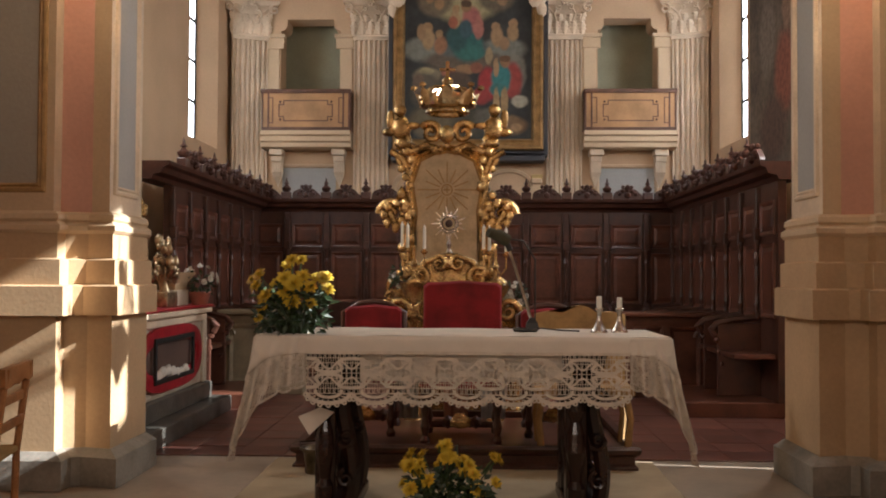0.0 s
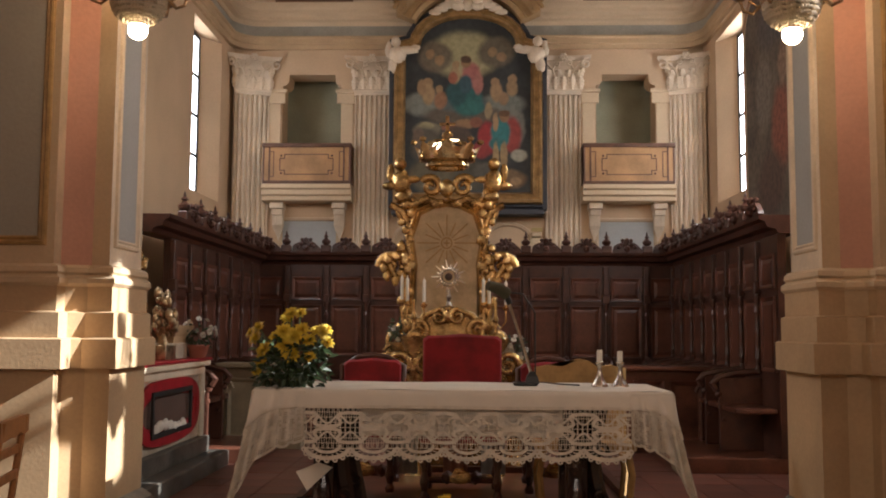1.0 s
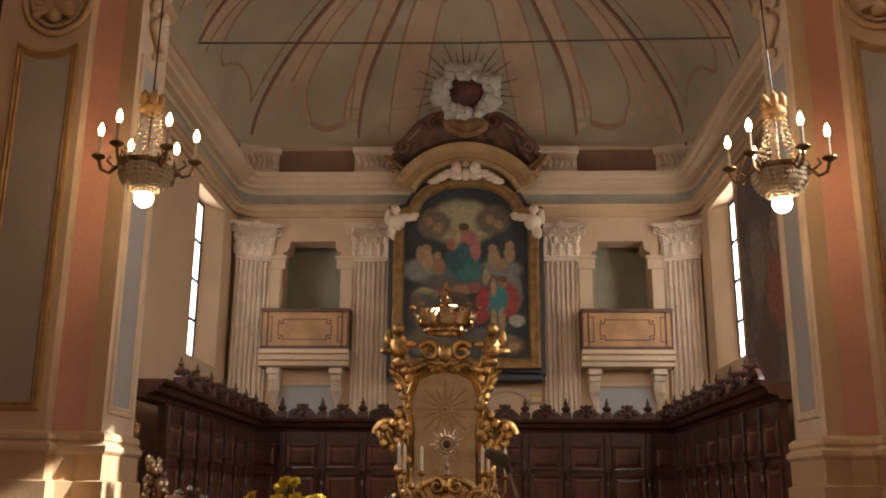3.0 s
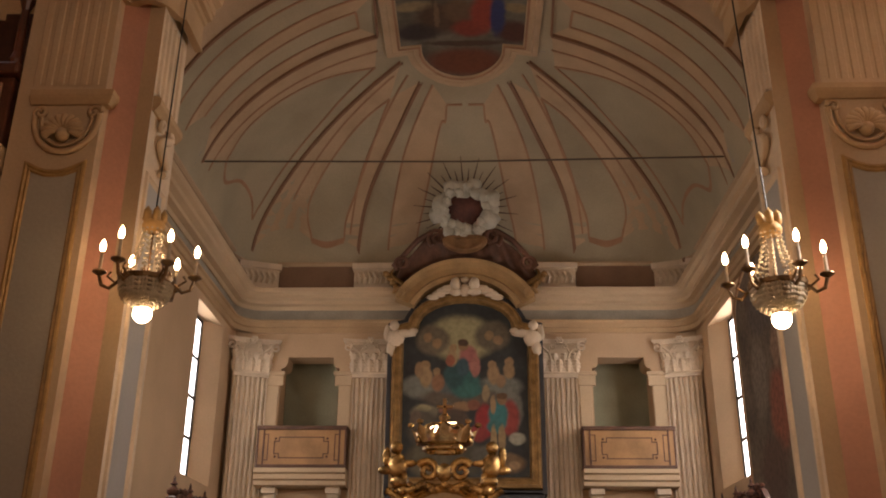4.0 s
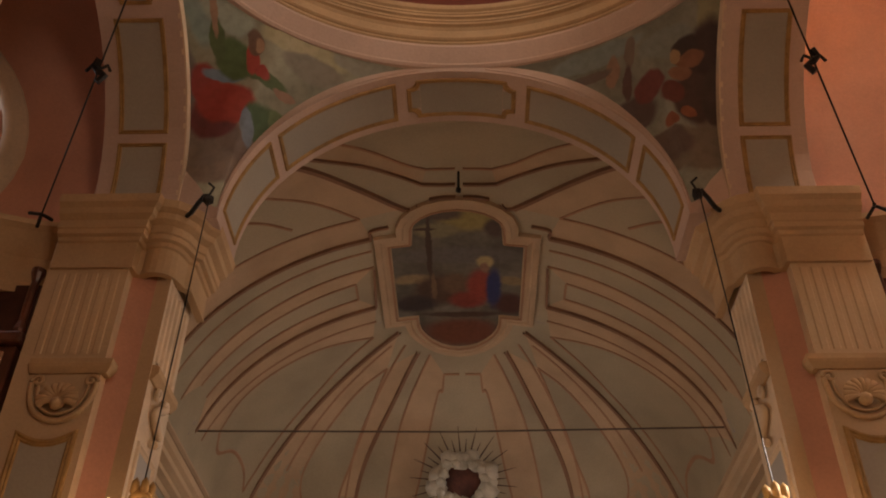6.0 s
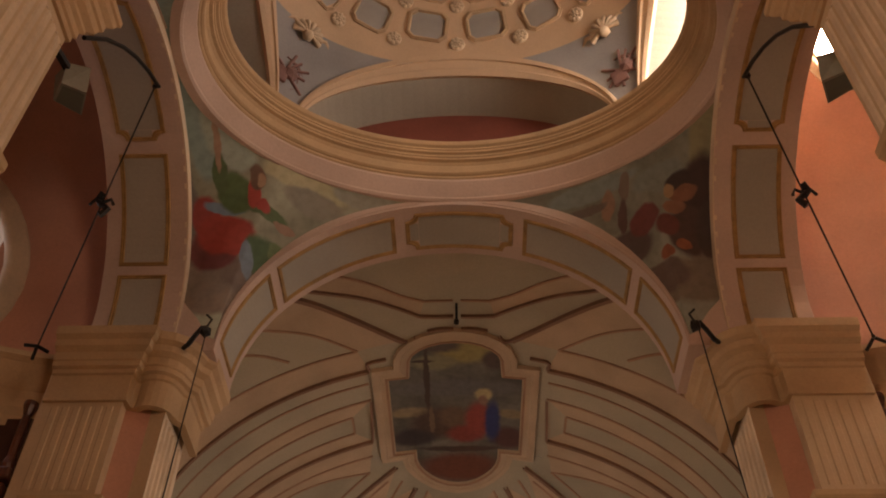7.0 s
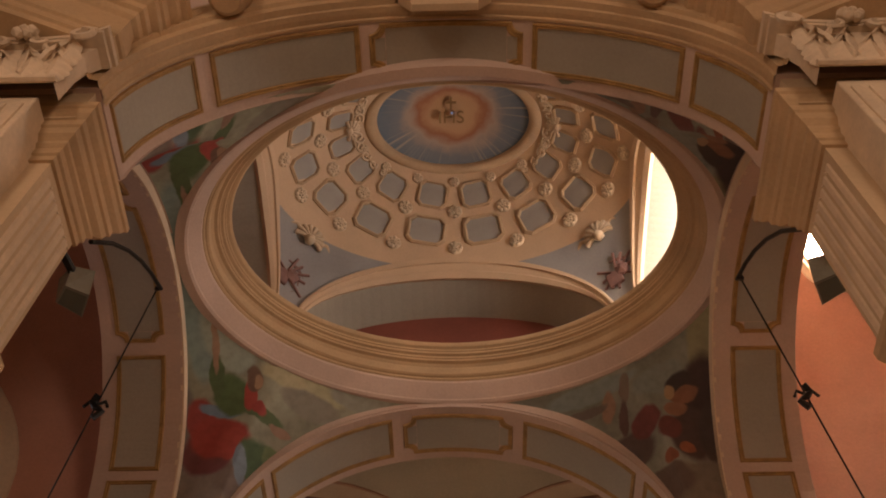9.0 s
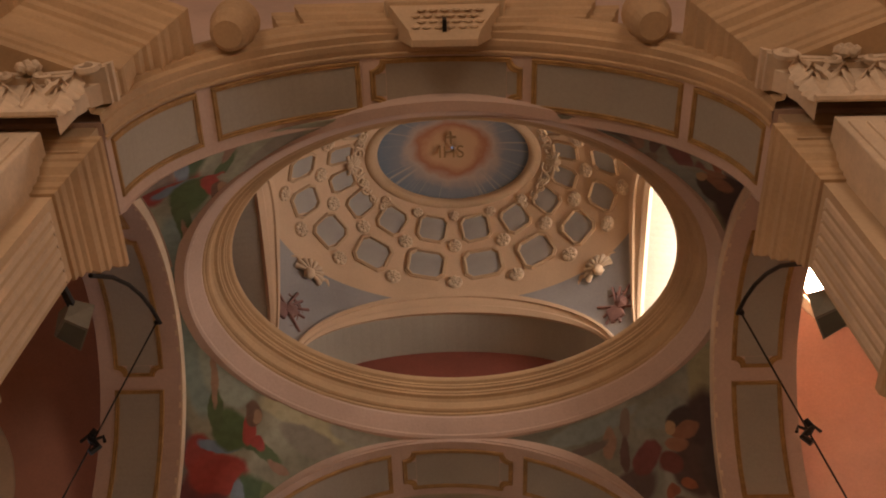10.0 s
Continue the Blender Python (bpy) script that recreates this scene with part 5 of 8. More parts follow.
DRAPE = mat("brown_painted_mantle", (0.20, 0.09, 0.05), .7, var=.25, scale=4)
bm = bmesh.new()
rows = []
for i in range(49):
    u = i / 24 - 1
    top = 7.08 - .10 * abs(u) - .52 * u * u
    low = 6.62 - .42 * u * u
    x = 1.10 * u
    row = []
    for k in range(9):
        v = k / 8
        fold = .055 * math.sin(13 * u + 3.0 * v * (1 if u > 0 else -1)) + .03 * math.sin(29 * u - 4 * v)
        row.append((x * (.86 + .14 * v), -.44 + .22 * v + .16 * u * u - fold * (.4 + .6 * v), top + (low - top) * v + .03 * math.sin(17 * u) * (1 - v)))
    rows.append([(x * .9, .1, top - .05)] + row + [(x, .1, low)])
grid(bm, rows)
cap(bm, rows[0])
cap(bm, rows[-1])
for sg in (-1, 1):
    for cx, cz, r in ((.42, 6.84, .14), (.95, 6.44, .11)):
        tube(bm, [(sg * (cx + r * (1 - t / 11) * math.cos(t)), -.44 + .1 * cx, cz + r * (1 - t / 11) * math.sin(t)) for t in np.linspace(-1, 8, 24)], .035, 6)
    tube(bm, [(sg * .50, -.40, 6.93), (sg * .72, -.38, 6.80), (sg * .93, -.33, 6.58), (sg * 1.10, -.26, 6.42)], .045, 6, lambda q: 1.1 - .3 * q)
part("mantle", bm, DRAPE, alt, "brown carved mantle over the pediment", smooth=True)
bm = bmesh.new()
grid(bm, [[(.34 * math.cos(a) * k, -.46 - h, 6.72 + .13 * math.sin(a) * k + .05 * math.cos(a) ** 2) for a in np.linspace(0, 2 * math.pi, 25)] for k, h in ((1.0, -.1), (1.0, .03), (.86, .06), (.78, .03), (.4, .05), (.02, .06))])
part("cartouche", bm, mat("brown_ochre_carving", (.30, .155, .06), .65, var=.2, scale=6), alt, "ochre-brown carved cartouche", smooth=True)


def statue(name, label, at, lumps, material=None):
    bm = bmesh.new()
    for x, y, z, r, sq in lumps:
        blob(bm, (x, y, z), r, 2, sq, rough=.25)
    ob = part(name, bm, material or WHITE, smooth=True)
    ob.matrix_basis = at
    return tagged(ob, label, "statue")


for sg in (-1, 1):
    statue("stucco_angel", "small white stucco figure beside the altarpiece frame", pose(sg * 1.02, 13.60, 5.34),
           [(0, 0, .0, .12, (1.1, .8, 1.2)), (sg * .02, -.04, .18, .075, (1, 1, 1)), (-sg * .15, -.02, .06, .09, (1.8, .6, .7)), (sg * .06, 0, -.16, .09, (.8, .8, 1.4)), (sg * .13, .02, .08, .08, (.7, .5, 1.6)), (-sg * .27, -.03, .1, .055, (1.3, .8, .8))])
statue("stucco_cherubs", "cluster of white stucco heads and clouds over the altarpiece", pose(.02, 13.46, 6.03),
       [(sg * (.23 + .085 * k), .01 * k, .06 - .045 * k - .025 * j, .075 - .006 * k, (1.7, .45, .55)) for sg in (-1, 1) for k in range(4) for j in range(2)]
       + [(sg * .14, -.05, .10, .095, (.9, .9, 1.05)) for sg in (-1, 1)] + [(sg * .14, -.02, -.02, .08, (1.2, .8, .8)) for sg in (-1, 1)] + [(0, 0, .02, .09, (.9, .7, 1.2)), (0, -.02, .17, .06, (1.2, .8, .8))])
glory = thing("cloud_glory", "white stucco cloud wreath with dark wooden rays round a red centre", "relief", pose(.03, 13.16, 7.24, 24))
CLOUD = mat("cloud_stucco", (0.58, 0.55, 0.44), .8, var=.12, scale=6)
bm = bmesh.new()
for k in range(15):
    a = 2 * math.pi * k / 15
    r = .38 + .05 * math.sin(k * 2.7)
    blob(bm, (r * math.cos(a), -.02 * (k % 3), r * math.sin(a) * .92), .13 + .03 * math.sin(k * 1.9), 2, (1.05, .7, .95), rough=.5)
    blob(bm, (r * .86 * math.cos(a + .2), -.1, r * .82 * math.sin(a + .2)), .075, 2, rough=.5)
part("clouds", bm, CLOUD, glory, smooth=True)
bm = bmesh.new()
blob(bm, (0, .0, 0), .3, 2, (1, .35, 1), rough=.4)
part("core", bm, mat("dark_red_core", (.14, .045, .03), .7, var=.25, scale=7), glory, "dark red carved core", smooth=True)
for k in range(26):
    a = radians(-35 + 250 * k / 25)
    l = .66 + (.13 if k % 2 else 0) + .03 * math.sin(k * 3)
    bm = bmesh.new()
    tube(bm, [(.40 * math.cos(a), .03, .40 * math.sin(a)), (l * math.cos(a), -.03, l * math.sin(a))], .016, 4, lambda x: 1.1 - .8 * x)
    part("ray", bm, WALNUT, glory)
bm = bmesh.new()
blob(bm, (1.0 - .06, -.04, 2.52), .2, 2, (.8, .25, 1.0), rough=.2)
box(bm, .86, 1.02, -.08, 0, 2.72, 2.80, .02)
ob = tagged(part("coat_of_arms", bm, CREAM, smooth=False), "cream stucco shield on the end wall", "shield")
ob.matrix_basis = pose(.1, 14.0, -.04)

# arched panels low behind the throne
bm = bmesh.new()
for cxp in (-.72, .62):
    lp = [(cxp - .34, 2.2), (cxp + .34, 2.2)] + [(cxp + .34 * math.cos(a), 2.62 + .24 * math.sin(a)) for a in np.linspace(0, math.pi, 11)]
    flat_frame(bm, lp, [(-.05, 0), (-.04, .03), (0, .03), (.02, .0)], lambda x, z, h: Vector((x, 13.998 - h, z)))
structure("trim_panel", bm, RIB, "cream arched moulding on the end wall", "moulding")

# ---- windows of the chancel ----
# panes emit light for the daylight outside, the east ones nearly twice as much
GLASS = {k: mat("frosted_glow_pane", (.9, .9, .88), .4, var=.02, bump=0, emit=(1.0, .96, .90), strength=v) for k, v in ((-1, 2.2), (1, 4.0))}
IRON = mat("black_iron", (.03, .028, .025), .5, .6, var=.2, scale=10)
for s in (-1, 1):
    w = tagged(new("window_1" if s < 0 else "window_2"), "tall chancel window with pale panes and dark bars", "window", kind="structure")
    w.matrix_basis = pose(s * (CH_X + .23), 12.5, 0)
    for i in range(2):
        for k in range(4):
            bm = bmesh.new()
            box(bm, -.01, .01, -.42 + .42 * i, -.01 + .42 * i, 3.16 + .56 * k, 3.68 + .56 * k)
            part("pane", bm, GLASS[s], w)
    bm = bmesh.new()
    for k in range(5):
        box(bm, -.025, .025, -.44, .42, 3.11 + .56 * k, 3.155 + .56 * k, .006)
    for yy in (-.45, -.02, .385):
        box(bm, -.03, .03, yy, yy + .045, 3.10, 5.40, .006)
    part("window_frame", bm, IRON, w)
# fresco on the east wall
fr = thing("wall_painting", "dark faded wall painting with an arched top beside the window", "painting", pose(CH_X - .01, 10.80, 0, 0, 0, 90))
lp = [(-1.0, 2.5), (1.0, 2.5), (1.0, 5.0)] + [(1.0 * math.cos(a), 5.0 + .52 * math.sin(a)) for a in np.linspace(0.1, math.pi - .1, 15)] + [(-1.0, 5.0)]
FAD = painting("faded_fresco", (.20, .15, .11), [(-.3, 3.6, .35, .5, (.30, .10, .06)), (.3, 4.1, .3, .5, (.22, .18, .14)), (0, 4.9, .5, .35, (.12, .10, .09)), (.1, 3.0, .5, .4, (.12, .07, .05)), (-.4, 4.3, .18, .25, (.32, .2, .13))], .7, .15, 2)
bm = bmesh.new()
fill_loop(bm, lp, lambda x, z, h: Vector((x, .0, z)))
part("canvas", bm, FAD, fr)
bm = bmesh.new()
flat_frame(bm, lp, [(-.08, -.01), (-.07, .03), (-.02, .035), (0, .005)], lambda x, z, h: Vector((x, -h, z)))
part("frame", bm, RUST, fr, "dark painted frame")
# tie rod
RODM = mat("grey_brown_iron", (.16, .12, .09), .5, .4, var=.2, scale=5)
bm = bmesh.new()
tube(bm, [(-3.46, 11.2, 7.09), (0, 11.2, 7.06), (3.48, 11.2, 7.11)], .012, 6)
tagged(part("tie_rod", bm, RODM), "thin dark iron tie rod across the vault", "rod")
# hook on the vault crown
bm = bmesh.new()
tube(bm, [(0.03, 8.02, 8.75), (0.03, 8.02, 8.55), (.03, 8.02, 8.48)], .015, 6)
blob(bm, (.03, 8.02, 8.46), .035, 1, (1, 1, 1.4))
tagged(part("ceiling_hook", bm, IRON), "small dark iron hook hanging from the vault", "hook")

# ---- nave side of the crossing ----
SPK = mat("grey_speaker", (.30, .30, .25), .6)
SPG = mat("speaker_cloth", (.15, .16, .13), .9, fine=200, bump=.5)
for s in (-1, 1):
    near = thing("pier_nave_west" if s < 0 else "pier_nave_east", "cream nave pier with fluted reveal, corinthian pilaster and ochre cornice", "pier", kind="structure")
    X = lambda x: s * x
    bm = bmesh.new()
    box(bm, X(2.12), X(3.9), 2.28, 2.80, 0, 6.15)
    box(bm, X(2.06), X(3.9), 2.15, 2.74, 6.30, 6.72)
    part("shaft", bm, CREAM, near)
    bm = bmesh.new()
    box(bm, X(2.24), X(2.80), 2.02, 2.29, 0, 6.30, .01)
    for k in range(5):
        box(bm, X(2.28 + .10 * k), X(2.34 + .10 * k), 2.005, 2.03, 1.9, 6.2, .008)
    part("pilaster", bm, WHITE, near, "white fluted pilaster")
    path = [Vector((X(3.3), 2.80, 5.98)), Vector((X(2.12), 2.80, 5.98)), Vector((X(2.12), 2.28, 5.98)), Vector((X(2.30), 2.28, 5.98)), Vector((X(3.3), 2.28, 5.98))]
    prof = [(-.03, 0), (.02, 0), (.02, .05), (.035, .06), (.035, .12), (.055, .14), (.055, .17), (.09, .20), (.10, .25), (.115, .26), (.115, .32), (.145, .35), (.155, .39), (.17, .40), (.17, .45), (-.03, .45)]
    bm = bmesh.new()
    sweep(bm, path, [(-o, h) for o, h in prof] if s > 0 else prof)
    part("cornice", bm, OCHRE, near, "ochre moulded cornice")
    bm = bmesh.new()
    for k in range(6):
        y = 2.33 + .078 * k
        grid(bm, [[(X(2.12 - h), y + o, z) for o, h in ((0, 0), (.008, .010), (.042, .010), (.05, 0))] for z in (4.9, 5.90)])
        blob(bm, (X(2.118), y + .064, 5.90), .010, 1)
    part("fluting", bm, WHITE, near)
    bm = bmesh.new()
    sweep(bm, [Vector((X(2.12), 2.80, 4.75)), Vector((X(2.12), 2.28, 4.75))], [((-o if s > 0 else o), h) for o, h in [(-.02, 0), (.02, 0), (.06, .05), (.06, .10), (-.02, .12)]])
    part("ledge", bm, OCHRE, near)
    c = new("capital", CAPMESH)
    c.parent, c.matrix_basis = near, pose(X(2.46), 2.04, 6.28) @ Matrix.Diagonal((1.22, 1.3, 1.08, 1))
    # nave entablature, breaking forward over the pilaster and curving away along the nave
    path = [Vector((X(x), y, 6.86)) for x, y in ((2.02, 2.16), (2.02, 1.93), (2.35, 1.79), (2.75, 1.63), (2.76, 1.45), (3.05, 1.30), (3.35, 1.10), (3.6, .8), (3.75, .3), (3.8, -1), (3.8, -9))]
    prof = [(-.3, 0), (0, 0), (0, .07), (.02, .08), (.02, .15), (.04, .16), (.05, .18), (.05, .40), (.08, .42), (.09, .47), (.12, .48), (.13, .53), (.18, .55), (.19, .60), (.21, .61), (.22, .68), (.27, .71), (.28, .76), (.32, .78), (.33, .84), (-.3, .84)]
    bm = bmesh.new()
    sweep(bm, path, [(-o, h) for o, h in prof] if s > 0 else prof)
    part("nave_entablature", bm, OCHRE, near, "ochre nave entablature with many mouldings")
    # loudspeaker
    sp = thing("loudspeaker", "grey-green wedge loudspeaker hung under the pier cornice", "loudspeaker", pose(.06 + s * 2.25, 3.16, 5.94, 0, 0, s * 12))
    bm = bmesh.new()
    lo, hi = [(-.11, 0), (.0, -.10), (.11, 0), (.0, .14)], [(-.12, -.06), (.0, -.13), (.12, -.06), (.0, .10)]
    grid(bm, [[(x, y, 0) for x, y in lo], [(x, y, .17) for x, y in hi]], closed_u=True)
    cap(bm, [(x, y, .17) for x, y in hi])
    cap(bm, [(x, y, 0) for x, y in lo])
    part("cabinet", bm, SPK, sp)
    bm = bmesh.new()
    cap(bm, [(x * .86, y * .86 + .005, -.006) for x, y in lo])
    part("grille", bm, SPG, sp)
    bm = bmesh.new()
    box(bm, -.02, .02, -.44, -.06, .12, .16, .005)
    part("bracket", bm, IRON, sp)
# keystone and spandrel cornice
bm = bmesh.new()
KEY = ((.60, .05, 8.02), (.66, .11, 8.07), (.78, .15, 8.14), (.95, .21, 8.25), (1.02, .23, 8.30))
grid(bm, [[(.05 + x * k, NEAR_Y0 - d, z) for x in (-.40, -.25, 0, .25, .40)] for k, d, z in KEY])
for q in (-1, 1):
    cap(bm, [(.05 + q * .40 * k, NEAR_Y0 - d, z) for k, d, z in KEY] + [(.05 + q * .40 * 1.02, NEAR_Y0, 8.30), (.05 + q * .24, NEAR_Y0, 8.02)])
cap(bm, [(.05 - .24, NEAR_Y0 - .05, 8.02), (.05 + .24, NEAR_Y0 - .05, 8.02), (.05 + .24, NEAR_Y0, 8.02), (.05 - .24, NEAR_Y0, 8.02)])
box(bm, -.40, .50, NEAR_Y0 - .27, NEAR_Y0, 8.30, 8.36, .015)
for i in range(4):
    for j in range(6):
        blob(bm, (.05 + (j - 2.5 + .5 * (i % 2)) * .085, NEAR_Y0 - .125 - .03 * i, 8.09 + .045 * i), .042, 1, (1, .35, .7))
ks = tagged(part("keystone", bm, CREAM), "cream scaled keystone on the nave arch", "keystone")
bm = bmesh.new()
box(bm, .035, .065, NEAR_Y0 - .19, NEAR_Y0 - .10, 8.05, 8.12)
part("slot", bm, IRON, ks)
bm = bmesh.new()
for y0, x, z in ((0, 1.16, 8.20), (.06, .98, 8.20)):
    sweep(bm, [Vector((.05 - x, NEAR_Y0 + .05, z)), Vector((.05 - x, NEAR_Y0 - y0, z)), Vector((.05 + x, NEAR_Y0 - y0, z)), Vector((.05 + x, NEAR_Y0 + .05, z))], [(.05, 0), (-.03, 0), (-.04, .05), (-.07, .06), (-.075, .10), (-.11, .12), (-.12, .17), (-.15, .19), (-.16, .24), (.05, .24)])
structure("trim_nave", bm, OCHRE, "ochre stepped cornice over the nave arch", "moulding")
for s in (-1, 1):
    bm = bmesh.new()
    lathe(bm, [(.10, 0), (.13, .03), (.12, .06), (.14, .08), (.15, .16), (.165, .20), (.15, .24), (.13, .27), (.16, .30), (.17, .34), (.12, .36), (.08, .36), (.07, .30)], 20, (.02 + s * 1.47, NEAR_Y0 - .21, 7.72))
    tagged(part("urn", bm, OCHRE, smooth=False), "ochre stucco urn beside the keystone", "urn", "stucco urns")
# plain nave shell behind the camera, unseen, added to close the room
bm = bmesh.new()
for s in (-1, 1):
    for y0, y1, z0, z1 in ((-9, -6, 0, 9.5), (-6, -4, 0, 3.5), (-6, -4, 6.5, 9.5), (-4, 0, 0, 9.5), (0, 2.74, 0, 9.5)):
        box(bm, s * 3.9, s * 4.3, y0, y1, z0, z1)
box(bm, -4.3, 4.3, -9.4, -9, 0, 9.5)
structure("wall_nave", bm, PEACH, "unseen plain plastered walls added to close the nave", "wall")
bm = bmesh.new()
grid(bm, [[(3.9 * math.cos(a), y, 7.7 + 2.2 * math.sin(a)) for a in np.linspace(0, math.pi, 25)] for y in (-9.2, NEAR_Y0 + .1)])
structure("ceiling_nave", bm, PINKISH, "unseen plain plastered vault added to close the nave", "ceiling")


# ---- choir stalls ----
BAY = 0.566


def stall_template():
    st = thing("choir_stall", "dark carved walnut choir stall with panelled back", "choir stall", pose(0, 0, 0), "choir stalls")
    w = BAY
    bm = bmesh.new()
    box(bm, -w / 2, w / 2, -.04, .04, .15, 2.25)
    part("back", bm, WALNUT, st)
    for z0, z1, nm in ((.95, 1.62, "main_panel"), (1.74, 2.02, "upper_panel")):
        bm = bmesh.new()
        lp = [(-w * .34, z0), (w * .34, z0), (w * .34, z1), (-w * .34, z1)]
        flat_frame(bm, lp, [(-.025, 0), (-.02, .022), (0, .018), (.02, .004), (.055, .016), (.06, .018)], lambda x, z, h: Vector((x, -.042 - h, z)))
        fill_loop(bm, offset_loop(lp, .058), lambda x, z, h: Vector((x, -.058, z)))
        part(nm, bm, WALNUT2, st, "red-brown raised walnut panel")
    bm = bmesh.new()
    prof = [(.035, .9), (.035, .95), (.02, .98), (.032, 1.05), (.02, 1.15), (.026, 1.3), (.018, 1.42), (.034, 1.5), (.02, 1.56), (.04, 1.66), (.04, 1.72)]
    lathe(bm, prof, 10, (-w / 2, -.07, 0))
    box(bm, -w / 2 - .05, -w / 2 + .05, -.11, -.03, 1.68, 1.80, .01)
    box(bm, -w / 2 - .04, -w / 2 + .04, -.09, -.03, 1.80, 2.2, .01)
    part("colonnette", bm, WALNUT, st, smooth=False)
    bm = bmesh.new()
    box(bm, -w / 2 + .04, w / 2 - .04, -.44, -.05, .55, .60, .012)
    part("seat", bm, WALNUT2, st)
    bm = bmesh.new()
    tube(bm, [(-w / 2, -.06, .92), (-w / 2, -.3, .90), (-w / 2, -.46, .86), (-w / 2, -.52, .80), (-w / 2, -.48, .74)], .035, 6)
    box(bm, -w / 2 - .025, -w / 2 + .025, -.46, -.04, .15, .86, .01)
    for k in range(3):
        blob(bm, (-w / 2, -.46 + .02 * k, .7 - .12 * k), .04, 1)
    part("armrest", bm, WALNUT, st, smooth=False)
    return st


def finial_mesh():
    bm = bmesh.new()
    box(bm, -.07, .07, -.05, .05, 0, .10, .01)
    lathe(bm, [(.03, .10), (.06, .13), (.065, .16), (.03, .19), (.018, .21), (.04, .22), (.015, .25), (.012, .28), (.0, .31)], 10)
    return mesh_of("finial", bm, WALNUT)


def crest_mesh():
    bm = bmesh.new()
    pts = [(-.20, 0)] + [(.20 * math.cos(a) * (1 + .08 * math.cos(5 * a)), .03 + .13 * math.sin(a)) for a in np.linspace(math.pi, 0, 15)] + [(.20, 0)]
    for y in (-.025, .025):
        fill_loop(bm, pts, lambda x, z, h: Vector((x, y, z)))
    grid(bm, [[(x, y, z) for x, z in pts] for y in (-.025, .025)])
    for k in range(5):
        a = radians(30 + 30 * k)
        blob(bm, (.13 * math.cos(a), -.03, .03 + .10 * math.sin(a)), .03, 1)
    blob(bm, (0, -.03, .17), .045, 1)
    blob(bm, (0, -.04, .06), .05, 1)
    for sg in (-1, 1):
        blob(bm, (sg * .06, 0, .18), .03, 1)
    return mesh_of("crest", bm, WALNUT)


FIN, CREST = finial_mesh(), crest_mesh()
stall = stall_template()
YB, XS = 13.45, 2.98
rows_st = [((-2.83 + BAY * k, YB, 0), 0) for k in range(11)]
rows_st += [((-XS, 13.1 - BAY * k, 0), 90) for k in range(7)] + [((XS, 13.1 - BAY * k, 0), -90) for k in range(8)]
first = True
for (x, y, z), turn in rows_st:
    m = pose(x, y, z, 0, 0, turn)
    if first:
        stall.matrix_basis = m
        first = False
    else:
        copy_thing(stall, m)
cor = thing("stall_cornice", "dark carved walnut cornice with urn finials over the choir stalls", "cornice")
path = [Vector((XS + .05, 8.78, 2.22)), Vector((XS + .05, YB + .05, 2.22)), Vector((-XS - .05, YB + .05, 2.22)), Vector((-XS - .05, 8.78, 2.22))]
bm = bmesh.new()
sweep(bm, path, [(-.1, 0), (.10, 0), (.12, .04), (.20, .06), (.22, .11), (.27, .13), (.28, .17), (-.1, .17)])
part("moulding", bm, WALNUT, cor)
for (x, y, z), turn in rows_st:
    m = pose(x, y, 2.39, 0, 0, turn)
    f = new("finial", FIN)
    f.parent, f.matrix_basis = cor, m @ pose(-BAY / 2, -.16, 0)
    c = new("crest", CREST)
    c.parent, c.matrix_basis = cor, m @ pose(0, -.16, 0)
bm = bmesh.new()
for s, y in ((-1, 9.2), (1, 8.9)):
    box(bm, s * 2.0, s * 3.5, y, 13.6, 0, .15, .012)
box(bm, -2.0, 2.0, 12.2, 13.6, 0, .15, .012)
tagged(part("stall_platform", bm, WALNUT2), "low dark wooden platform under the choir stalls", "platform")
for s in (-1, 1):
    dm = WALNUT2 if s > 0 else mat("pale_painted_wood", (.30, .24, .15), .5, var=.15, scale=4)
    dk = thing("kneeling_desk", ("dark walnut" if s > 0 else "pale painted") + " panelled kneeling desk in front of the stalls", "desk", pose(s * 2.2, 10.45, 0))
    bm = bmesh.new()
    box(bm, -.45, .45, -.14, .14, 0, .88, .012)
    part("body", bm, dm, dk)
    bm = bmesh.new()
    box(bm, -.49, .49, -.22, .2, .88, .93, .015)
    part("top", bm, dm, dk)
    for q in (-.2, .2):
        bm = bmesh.new()
        flat_frame(bm, [(q - .15, .14), (q + .15, .14), (q + .15, .76), (q - .15, .76)], [(-.02, 0), (-.01, .02), (.01, .015), (.03, .002)], lambda x, z, h: Vector((x, -.142 - h, z)))
        part("panel_moulding", bm, dm, dk)
    bm = bmesh.new()
    tube(bm, [(s * .40 - s * .1 * (1 - t / 9) * math.cos(t), -.16, .66 + .1 * (1 - t / 9) * math.sin(t)) for t in np.linspace(0, 8, 20)], .018, 6)
    part("scroll", bm, dm, dk)
    rp = [Vector((s * 2.62, 10.3, .88)), Vector((s * 2.75, 10.15, .70)), Vector((s * 2.9, 10.0, .62)), Vector((s * 3.05, 9.9, .68)), Vector((s * 3.17, 9.85, .86))]
    bm = bmesh.new()
    tube(bm, rp, .018, 7)
    tagged(part("barrier_rope", bm, mat("tan_rope", (.30, .22, .13), .9, var=.3, scale=40)), "tan cord barrier hanging beside the kneeling desk", "rope", "barrier ropes")

